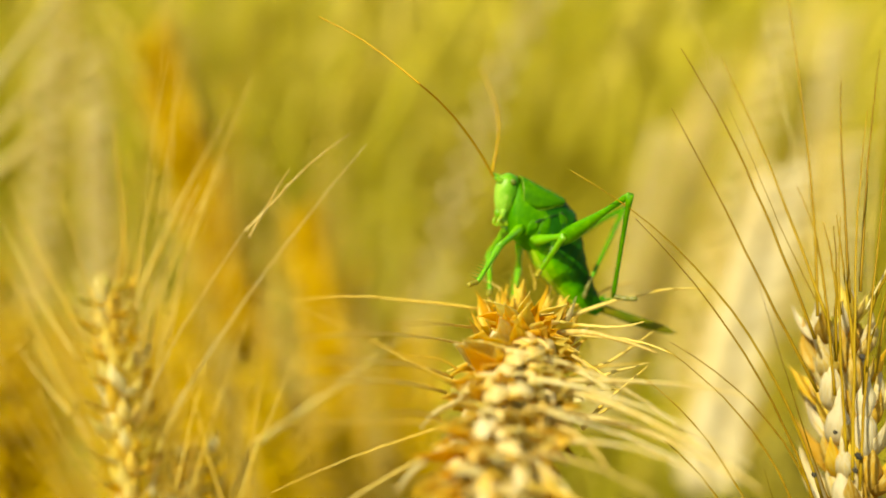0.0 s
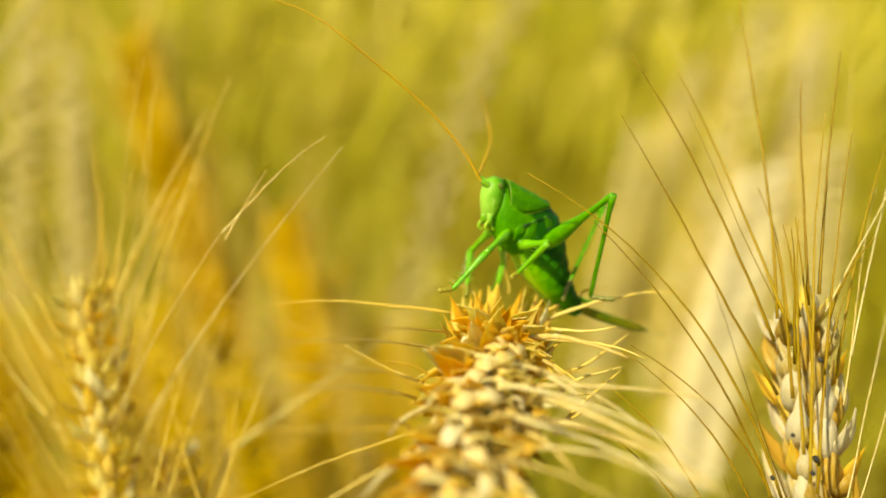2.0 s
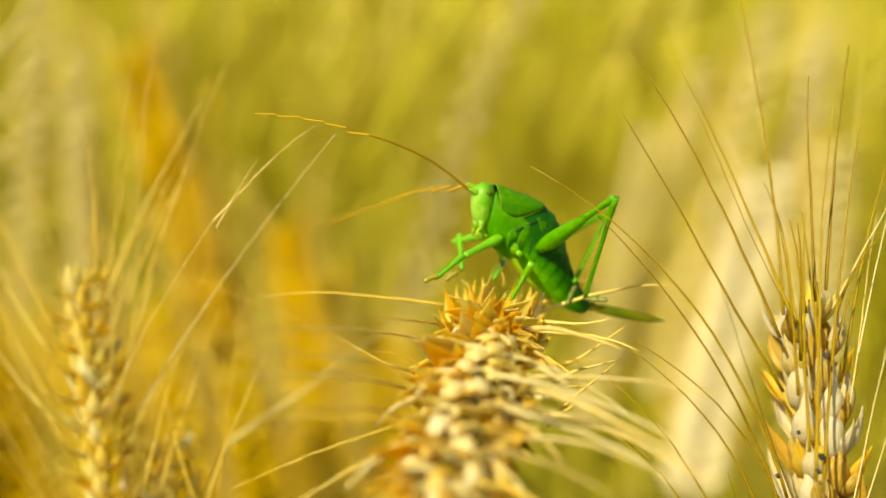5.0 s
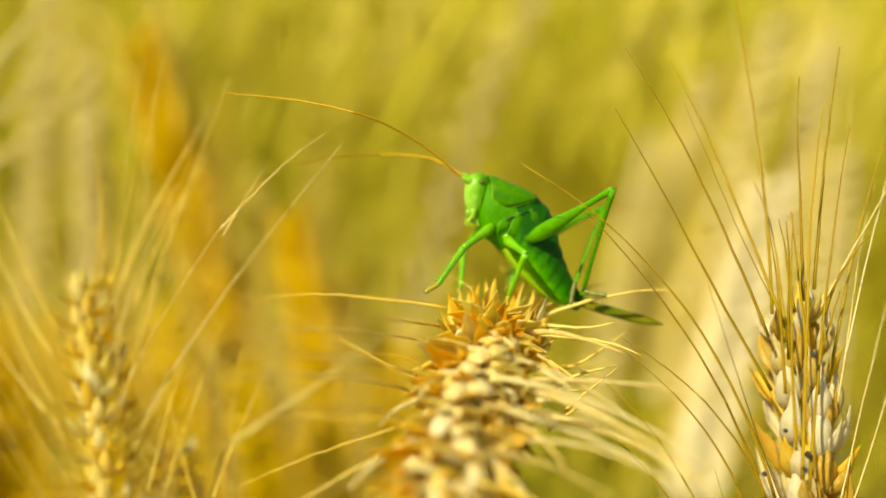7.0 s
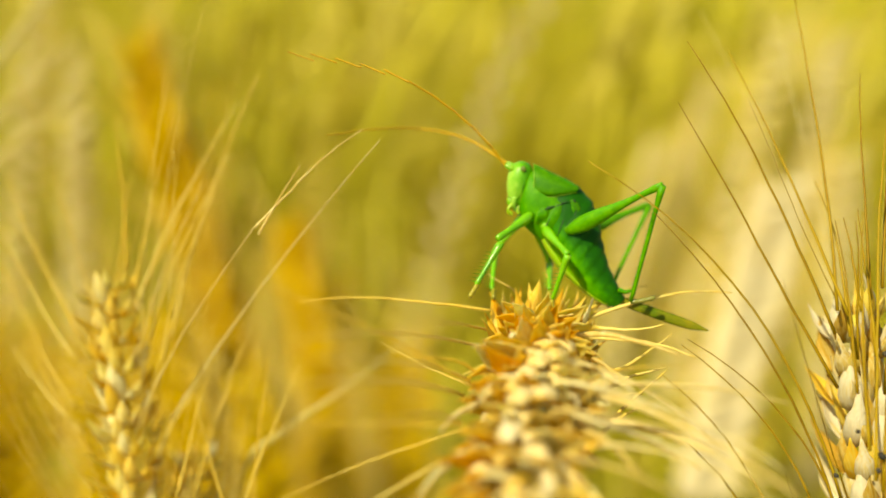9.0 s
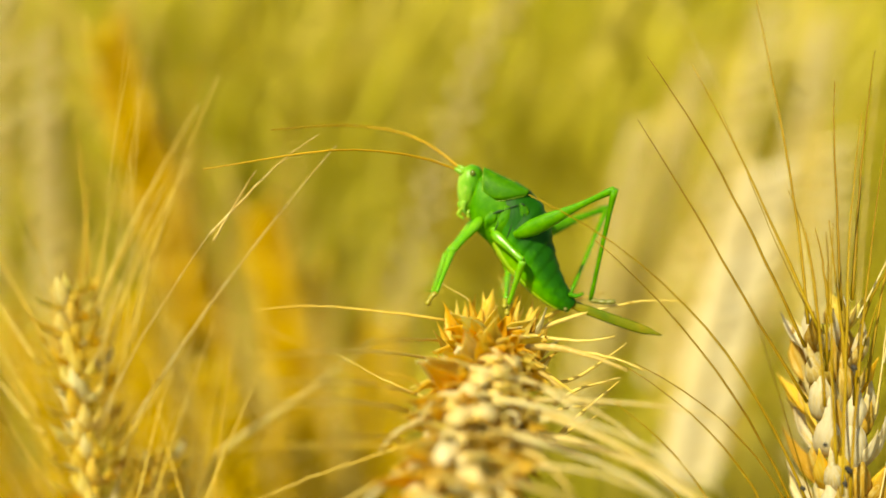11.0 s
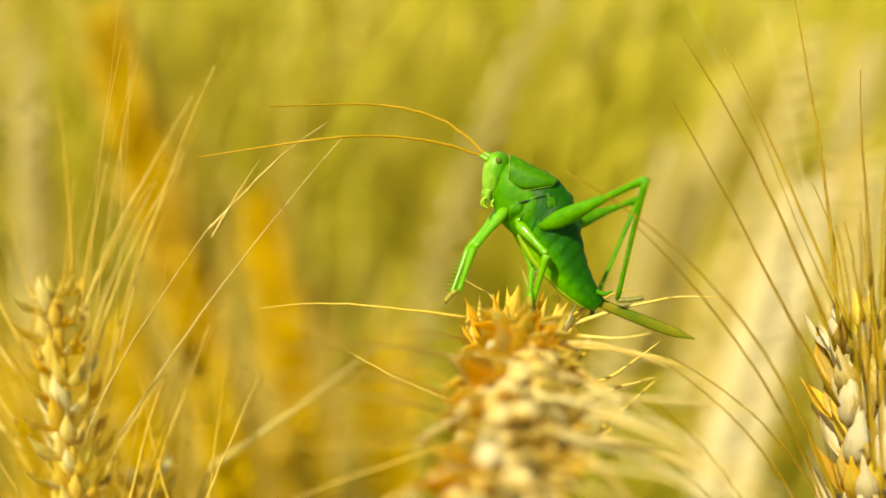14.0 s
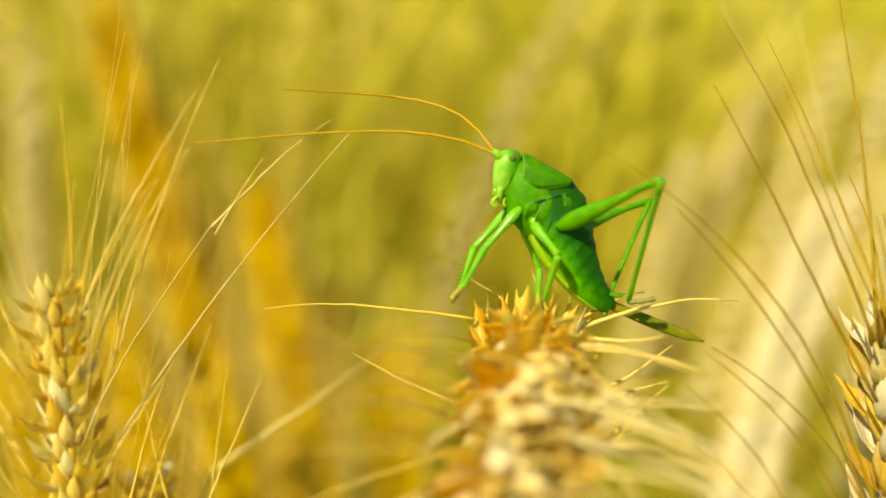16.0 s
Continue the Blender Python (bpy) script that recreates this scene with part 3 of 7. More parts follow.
left_plant = standing_plant([(-3.82, 12.47, -5.74), (-4.00, 12.28, -3.96), (-4.19, 12.19, -2.17), (-4.41, 12.09, -0.30)], "ripe bearded wheat plant with a slender golden ear, fanned awns", 11, 32, 0.52, 0.042,
                            ([
    ((-3.58, 11.91, -0.97), (-2.51, 11.72, 2.31), 1.0),
    ((-3.89, 12.09, -0.98), (-2.90, 12.01, 1.35), 1.0),
    ((-4.04, 12.19, -0.41), (-3.31, 12.09, 0.98), 0.4),
    ((-4.21, 12.09, -0.19), (-4.39, 12.09, 1.83), 0.3),
    ((-4.12, 12.09, -0.70), (-3.83, 12.09, 1.21), 0.3),
    ((-4.36, 12.09, -1.28), (-4.20, 12.09, 0.98), 0.2),
    ((-4.51, 12.01, -1.12), (-4.50, 11.72, -0.18), 0.1),
    ((-4.78, 12.19, -1.01), (-5.85, 12.38, 1.08), -0.6),
    ((-4.84, 12.19, -1.29), (-6.00, 12.38, 0.56), -0.5),
    ((-4.84, 12.19, -1.88), (-5.91, 12.38, -0.04), -0.5),
    ((-4.61, 12.19, -2.47), (-5.44, 12.19, -1.01), -0.5),
    ((-4.53, 12.01, -2.87), (-5.20, 11.81, -1.62), -0.5),
    ((-3.68, 11.91, -1.25), (-2.93, 12.01, 1.20), 1.2),
    ((-4.04, 12.01, -0.55), (-2.84, 12.09, 2.02), 0.8),
    ((-4.76, 12.19, -2.17), (-5.80, 12.47, -1.10), -0.4),
    ((-3.74, 12.01, -2.43), (-3.05, 11.81, -1.25), 0.4),
],), pale=[
    ((-3.93, 11.72, -2.10), (-2.24, 10.38, 0.41), 1.0),
    ((-2.27, 10.38, 0.35), (-1.11, 10.39, 1.44), 0.5),
    ((-3.54, 11.81, -1.96), (-0.93, 10.39, 1.32), 0.9),
    ((-4.07, 12.01, -1.27), (-3.21, 11.91, 0.97), 0.6),
    ((-2.23, 10.38, 0.28), (-1.78, 10.38, 1.04), 0.1),
], pale_thick=0.14,
    husks=HUSKS_GOLD[:1] + CHAFF_YELLOW + HUSKS_CREAM[:3] + CHAFF_PALE[:1], lean=(0.03, 0.03), share=0.6, thick=0.12, full=0.75, spread=0.3, ragged=0.16, centre=CHAFF_YELLOW + HUSKS_CREAM)
low_plant = standing_plant([(-3.24, 13.6, -5.43), (-3.45, 13.6, -4.37), (-3.62, 13.6, -3.48), (-3.71, 13.6, -2.74)], "low ripe bearded wheat plant, its golden ear just showing", 14, 20, 0.56, 0.03,
    ([
    ((-2.48, 11.56, -3.03), (-2.31, 11.73, -0.96), 0.2),
    ((-2.75, 11.56, -3.03), (-3.31, 11.73, -1.24), -0.4),
    ((-3.33, 11.38, -2.78), (-2.91, 11.56, -1.08), 0.4),
    ((-3.22, 11.73, -2.87), (-2.53, 11.73, -0.67), 0.3),
    ((-2.57, 11.38, -2.98), (-1.90, 11.38, -1.20), 0.3),
],), husks=HUSKS_GOLD[:1] + CHAFF_YELLOW + HUSKS_CREAM[:3] + CHAFF_PALE[:1], lean=(0.02, 0.03), share=0.5, thick=0.11, full=0.75, spread=0.3, ragged=0.22, centre=CHAFF_YELLOW + HUSKS_CREAM)
right_plant = standing_plant([(4.79, 10.5, -4.94), (4.61, 10.4, -3.67), (4.43, 10.4, -2.24), (4.26, 10.4, -0.57)], "ripe bearded wheat plant with a pale mould-spotted ear, brown awns", 12, 24, 0.76, 0.03,
                             ([
    ((3.84, 9.8, -1.32), (2.35, 9.9, 1.65), 0.05),
    ((3.81, 9.8, -0.77), (2.47, 10, 2.31), 0.9),
    ((3.95, 9.8, -0.59), (3.02, 10.4, 2.28), 0.4),
    ((3.88, 9.9, -0.54), (3.81, 10.6, 3.06), 0.6),
    ((3.92, 9.9, -2.45), (1.23, 9.4, 0.94), 4.35),
    ((3.95, 9.8, -3.10), (1.92, 9.6, 0.46), 3.10),
    ((3.89, 9.2, -1.82), (3.92, 9.4, 0.48), 0.3),
    ((3.95, 9.2, -2.1), (4.32, 9.7, 1.6), 0.5),
    ((4.02, 9.2, -2.2), (4.67, 9.9, 1.42), 0.5),
    ((3.82, 9.3, -1.29), (3.73, 9.6, 0.4), 0.3),
    ((4.38, 9.8, -0.53), (4.76, 9.6, 0.29), 0.6),
], [
    ((3.95, 9.7, -3.78), (2.34, 9.9, -0.82), 5.34),
    ((3.69, 9.6, -3.80), (2.25, 9.8, -0.87), 4.74),
    ((3.35, 9.4, -3.78), (1.99, 9.5, -1.15), 3.20),
    ((3.05, 9.4, -3.56), (2.02, 9.4, -1.65), 2.78),
    ((4.01, 9.9, -0.78), (3.84, 10.4, 0.87), 0.8),
    ((4.32, 9.8, -1.35), (4.46, 9.6, -0.29), 0.5),
    ((3.95, 9.6, -0.98), (3.85, 9.4, 0.39), 0.2),
    ((4.48, 9.9, -1.13), (5.36, 10.6, 1.4), 0.6),
], [
    ((4.20, 9.6, -0.27), (4.76, 10.4, 2.38), 0.3),
    ((4.13, 9.7, -0.39), (4.25, 10.2, 2.01), 0.2),
    ((4.04, 9.7, -0.51), (3.94, 9.9, 0.45), 0.1),
    ((4.09, 9.5, -0.94), (4.00, 9.7, 0.52), 0.1),
]), AWN_BROWN, lean=(0.04, 0.03), share=0.06, thick=0.13, spread=0.16, full=0.5, ragged=0.16, centre=CHAFF_GOLD[:2] + HUSKS_PALE * 2 + CHAFF_PALE, pale=[
    ((4.34, 9.8, -0.46), (5.79, 10.6, 1.50), 0.3),
    ((4.61, 9.8, -0.91), (5.76, 10.8, 2.07), 0.4),
    ((4.06, 9.2, -3.48), (6.23, 11.6, 1.20), 0.39),
    ((4.13, 9.3, -3.30), (6.24, 11.4, 0.37), -0.59),
    ((4.44, 9.6, -1.40), (5.23, 10.6, 0.90), 0.3),
    ((4.95, 12.2, -0.93), (3.24, 12.8, 3.42), 1.0),
    ((4.87, 12.2, -0.85), (4.23, 12.8, 3.43), 0.4),
    ((5.39, 12.2, -0.63), (5.96, 12.8, 3.37), 0.2),
], pale_thick=0.1,
    husks=CHAFF_PALE + HUSKS_PALE * 2 + HUSKS_CREAM[:1] + CHAFF_GOLD[:1])
for p_, r_ in zip([(4.07, 9.25, -0.9), (4.01, 9.2, -1.86), (3.97, 9.2, -2), (3.8, 9.25, -1.64), (3.65, 9.4, -2.09)], (0.3, 0.36, 0.28, 0.22, 0.26)):
    spot_bm = bmesh.new()
    bmesh.ops.create_icosphere(spot_bm, subdivisions=2, radius=0.001 * r_)
    for v_ in spot_bm.verts:
        v_.co *= 1 + 0.5 * noise.noise(v_.co * 3000)
    bmesh.ops.translate(spot_bm, verts=spot_bm.verts, vec=spot(p_) - right_plant.matrix_basis.translation)
    part("mould_spot", spot_bm, MARK, right_plant, "black mould spot")
far_plants = []
drifting = []
for n_, (axis_, what, mat_, size_) in enumerate((
        ([(-7.05, 48, -15.27), (-9.68, 48, -7.3), (-12.63, 48, 2.44), (-15.3, 48, 10.82)], "ripe wheat plant with a drooping dark orange ear", "deep", 2.9),
        ([(-3.61, 48, -16.66), (-4.78, 48, -11.27), (-6.25, 48, -5), (-7.72, 48, 1.88)], "ripe wheat plant with a short orange ear", "deep", 2.6),
        ([(-20.66, 58, -21.99), (-21.09, 58, -12.34), (-21.72, 58, -0.55), (-22.02, 58, 13.07)], "ripe wheat plant with a tall pale ear", "pale", 1.5),
        ([(-13.83, 60, -22.67), (-13.54, 60, -11.99), (-13.81, 60, 1.62), (-14.06, 60, 11.34)], "ripe wheat plant with a thin golden ear", "dark", 1.1),
        ([(10.87, 48, -20.19), (12.86, 48, -11.7), (14.7, 48, -3.75), (16.98, 48, 4.23)], "ripe wheat plant with a thick cream ear", "bright", 2.2),
        ([(12.57, 66, -20.78), (15.29, 66, -9.08), (20.37, 66, 5.41), (24.29, 66, 17.6)], "ripe wheat plant with a cream leaning ear", "pale", 1.8),
        ([(-4.21, 60, -15.48), (-0.34, 60, 0.59), (3.21, 60, 11.35), (7.13, 60, 18.9)], "ripe wheat plant with a leaning straw ear", "bright", 1.2),
        ([(-15.66, 40, -16.38), (-16.67, 40, -11.87), (-17.68, 40, -7.1), (-18.7, 40, -2.31)], "ripe wheat plant with a low orange ear", "dark", 1.1),
        ([(-0.85, 40, -16.23), (-1.1, 40, -12.22), (-1.59, 40, -8.66), (-2.44, 40, -4.39)], "ripe wheat plant with a low orange ear", "dark", 1.1),
        ([(-8.26, 36, -14.05), (-8.72, 36, -10.21), (-9.4, 36, -5.93), (-10.4, 36, -2.06)], "ripe wheat plant with a golden leaning ear", "dark", 1.0),
        ([(-4.81, 33, -13.44), (-5.22, 33, -10.12), (-5.93, 33, -6.99), (-6.84, 33, -3.65)], "ripe wheat plant with a golden leaning ear", "dark", 1.1),
        ([(-3.19, 37, -15.7), (-3.43, 37, -12.2), (-3.89, 37, -8.69), (-4.57, 37, -5.18)], "ripe wheat plant with a low golden ear", "dark", 1.0),
        ([(-11.06, 34, -13.91), (-11.5, 34, -10.08), (-12.04, 34, -6.43), (-13, 34, -2.77)], "ripe wheat plant with a low golden ear", "dark", 1.0),
        ([(25.35, 66, -26.46), (26.15, 66, -14.85), (26.95, 66, -3.56), (28.15, 66, 8.17)], "ripe wheat plant with a pale upright ear", "pale", 1.8),
        ([(21.56, 70, -17.85), (24.05, 70, -5.45), (26.54, 70, 5.75), (29.47, 70, 17.83)], "ripe wheat plant with a pale leaning ear", "pale", 1.8),
        ([(9.02, 72, -22.7), (11.14, 72, -12.49), (13.69, 72, -1.39), (16.67, 72, 10.18)], "ripe wheat plant with a pale leaning ear", "pale", 1.7),
        ([(12.21, 76, -19.46), (15.34, 76, -7.77), (18.49, 76, 3.96), (22.09, 76, 15.73)], "ripe wheat plant with a pale leaning ear", "pale", 1.7),
        ([(-28.64, 64, -16.7), (-28.39, 64, -3.69), (-27.73, 64, 8.23), (-26.68, 64, 20.22)], "ripe wheat plant with a tall pale ear", "pale", 1.3))):
    if n_ not in (3, 6) and mat_ in ("pale", "bright"):
        # these ears are short; their straw runs on below
        mid_ = tuple((p + q) / 2 for p, q in zip(axis_[1], axis_[2]))
        axis_ = [axis_[1], mid_, axis_[2], axis_[3]]
    husks_ = [husk_mesh("husk", DARK_EAR if mat_ == "dark" else DEEP_EAR if mat_ == "deep" else PALE_EAR if mat_ == "bright" else CREAM, 10, 2.2, 1.5, 0.2, 30 + n_)]
    far_plants.append(standing_plant(axis_, what, 40 + n_, 44 if mat_ == "deep" else 34, size_, 0.05, (), AWN, husks_, lean=(0.03, 0.05), share=0.7, spread=0.24 if n_ < 4 else 0.4))
    drifting.append((far_plants[-1], axis_[-1]))

# a stand of golden ears further back
stand = random.Random(77)
gold_ear = [husk_mesh("husk", DARK_EAR, 10, 2.2, 1.5, 0.2, 60)]
for n_ in range(30):
    deep_ = 38 + 1.3 * n_
    x_, z_ = stand.uniform(-0.56, -0.02) * deep_, stand.uniform(-0.26, -0.01) * deep_
    tilt_ = stand.uniform(-0.35, 0.1)
    long_ = stand.uniform(8.0, 10.5)
    axis_ = [(x_ - tilt_ * k * long_ / 3, deep_, z_ - k * long_ / 3) for k in (3, 2, 1, 0)]
    grown = standing_plant(axis_, "ripe wheat plant with a golden ear among the stand", 80 + n_, 12, 2.1, 0.06, (), AWN, gold_ear, lean=(0.03, 0.05), share=0.4)
    drifting.append((grown, axis_[-1]))


# ---- blades and straws near the ears ----
def straw(axis, label, r0, r1, name="straw", mat=DRY_LEAF, flat=0.35, tail=0.03):
    pts = [spot(p) for p in axis]
    low = min(pts, key=lambda p: p.z)
    hi = [p for p in pts]
    if pts[-1].z < pts[0].z:
        hi.reverse()
    foot = Vector((low.x + (hi[0].x - hi[1].x) * tail / 0.03, low.y + 0.04, -0.01))
    root = plant_root(name, foot, label, "straw", "loose straws")
    line = spline([foot, foot.lerp(hi[0], 0.6), hi[0] - (hi[1] - hi[0]).normalized() * tail - Vector((0, 0, 0.01)), *hi], 60)
    rise = RIG.to_3x3() @ Vector((0, -1, 0)) * 0.001 * r1 * 0.2
    part("midrib", tube([p - foot + rise for p in line], [0.0004 * min(1, (61 - i) / 8) for i in range(61)], 6), STEM, root)
    part("blade", tube([p - foot for p in line], [0.001 * (r0 + (r1 - r0) * min(1, max(0, (i / 60 - 0.72) / 0.2))) * (1 if i < 57 else (61 - i) / 5) for i in range(61)], 8, flat), mat, root)
    return root


straw([(-2.97, 13.8, -2.78), (-1.98, 13.8, -2.04), (-1.33, 13.9, -1.58), (-0.66, 14, -1.04)], "bent pale straw standing among the wheat", 1.1, 0.7, mat=STRAP, tail=0.006)
straw([(-10.99, 21, 2.97), (-10.24, 21, 4.25), (-9.48, 21, 5.27), (-8.47, 21, 6.67)], "pale dry leaf blade standing among the wheat", 3, 1.6, "dry_leaf", CREAM)
straw([(-11.51, 22, 2.18), (-10.71, 22, 3.18), (-9.78, 22, 4.18), (-8.72, 22, 5.38)], "pale dry leaf blade standing among the wheat", 3, 1.6, "dry_leaf", CREAM)
straw([(-11.75, 23, 1.86), (-10.64, 23, 2.76), (-9.53, 23, 3.74), (-8.7, 23, 4.79)], "pale dry leaf blade standing among the wheat", 3, 1.6, "dry_leaf", CREAM)


# ---- the field behind ----
def field():
    rnd = random.Random(21)
    verts, faces = [], []

    def rod(pts, radii, sides=4):
        base = len(verts)
        for i, p in enumerate(pts):
            d = (pts[min(i + 1, len(pts) - 1)] - pts[max(i - 1, 0)]).normalized()
            x = d.orthogonal().normalized()
            y = d.cross(x)
            for k in range(sides):
                a = 2 * math.pi * k / sides
                verts.append(p + radii[i] * (math.cos(a) * x + math.sin(a) * y))
        for i in range(len(pts) - 1):
            for k in range(sides):
                faces.append((base + i * sides + k, base + i * sides + (k + 1) % sides, base + (i + 1) * sides + (k + 1) % sides, base + (i + 1) * sides + k))

    for count in range(6400):
        if count < 4200:
            y = 1.0 + 3.0 * rnd.random() ** 1.5
            x = rnd.uniform(-1, 1) * (0.35 + 0.75 * y)
        else:
            # beside and behind, round the trodden gap in which the camera stands
            x, y = rnd.uniform(-3.2, 3.2), rnd.uniform(-2.6, 3.8)
            if (x / 0.7) ** 2 + ((y - 0.1) / 0.7) ** 2 < 1 or (y > 0 and abs(x) < 0.35 + 0.75 * y):
                continue
        h = rnd.uniform(0.58, 0.8) - (0.05 if y < 0.7 else 0)
        lean = Vector((rnd.gauss(0.08, 0.08), rnd.gauss(-0.02, 0.06), 0))
        foot = Vector((x, y, -0.02))
        top = foot + Vector((0, 0, h)) + lean
        rod([foot, foot.lerp(top, 0.5) - lean * 0.15, top], [0.0019, 0.0016, 0.0012])
        d = (lean * 2.5 + Vector((rnd.gauss(0, .15), rnd.gauss(0, .15), 1))).normalized()
        ln = rnd.uniform(0.07, 0.1)
        rod([top, top + d * ln * 0.25, top + d * ln * 0.6, top + d * ln], [0.003, 0.0065, 0.006, 0.001], 5)
        for _ in range(5):
            a = top + d * ln * rnd.uniform(0.2, 0.95)
            e = a + (d + Vector((rnd.gauss(0, .25), rnd.gauss(0, .25), rnd.gauss(0, .1)))).normalized() * rnd.uniform(0.05, 0.09)
            rod([a, e], [0.0006, 0.0002], 3)
        for _ in range(2):
            a = foot.lerp(top, rnd.uniform(0.25, 0.8))
            w = Vector((rnd.gauss(0, 1), rnd.gauss(0, 1), 0)).normalized()
            ll = rnd.uniform(0.1, 0.22)
            s = rnd.uniform(0.002, 0.004)
            p1, p2, p3 = a + w * ll * 0.35 + Vector((0, 0, ll * 0.5)), a + w * ll * 0.8 + Vector((0, 0, ll * 0.5)), a + w * ll * 1.1 + Vector((0, 0, ll * 0.15))
            cross = w.cross(Vector((0, 0, 1)))
            b = len(verts)
            for p, k in ((a, 0.6), (p1, 1), (p2, 0.8), (p3, 0.1)):
                verts.extend((p - cross * s * k, p + cross * s * k))
            for i in range(3):
                faces.append((b + 2 * i, b + 2 * i + 1, b + 2 * i + 3, b + 2 * i + 2))
    me = bpy.data.meshes.new("wheat_field")
    me.from_pydata([tuple(v) for v in verts], [], faces)
    me.materials.append(FIELD)
    ob = new("wheat_field", me)
    tagged(ob, "yellow-green field of ripening wheat, out of focus", "wheat field", kind="stuff")


field()


# ---- the bush-cricket ----
MM = 0.001
LEGS = {'near_fore': ((-3.828, -1.3, 2.76), (5.497, 5.328, 1.6)), 'far_fore': ((-4.481, 1.3, 2.937), (5.497, 5.328, 1.6)), 'near_middle': ((-2.643, -1.6, 1.231), (4.825, 5.387, 1.407)), 'far_middle': ((-3.177, 1.6, 1.136), (4.825, 5.387, 1.407)), 'near_hind': ((-0.277, -2, 0.766), (12.053, 13.238, 2.6)), 'far_hind': ((0.83, 2, 0.732), (12.053, 13.238, 2.6))}


def v3(x, y, z):
    return Vector((x, y, z)) * MM


def body_rings(rows, n=20, lo=0.0, hi=2 * math.pi, power=1.0):
    """Rings of an upright body: each row is back point (x, z), belly point (x, z) and half breadth, millimetres."""
    rings = []
    for bx, bz, vx, vz, half in rows:
        c = Vector(((bx + vx) / 2, 0, (bz + vz) / 2))
        up = Vector(((bx - vx) / 2, 0, (bz - vz) / 2))
        ring = []
        for k in range(n):
            a = lo + (hi - lo) * k / n
            s, w = math.sin(a), math.cos(a)
            ring.append((c + up * s + Vector((0, half * math.copysign(abs(w) ** power, w), 0))) * MM)
        rings.append(ring)
    return rings


def smooth_rows(rows, n):
    """More rows between the given ones."""
    out = []
    pts = [np.array(r, float) for r in rows]
    ext = [2 * pts[0] - pts[1], *pts, 2 * pts[-1] - pts[-2]]
    for k in range(n + 1):
        s = k / n * (len(pts) - 1)
        i = min(int(s), len(pts) - 2)
        u = s - i
        a, b, c, d = ext[i:i + 4]
        out.append(0.5 * (2 * b + (c - a) * u + (2 * a - 5 * b + 4 * c - d) * u * u + (3 * b - a - 3 * c + d) * u ** 3))
    return out


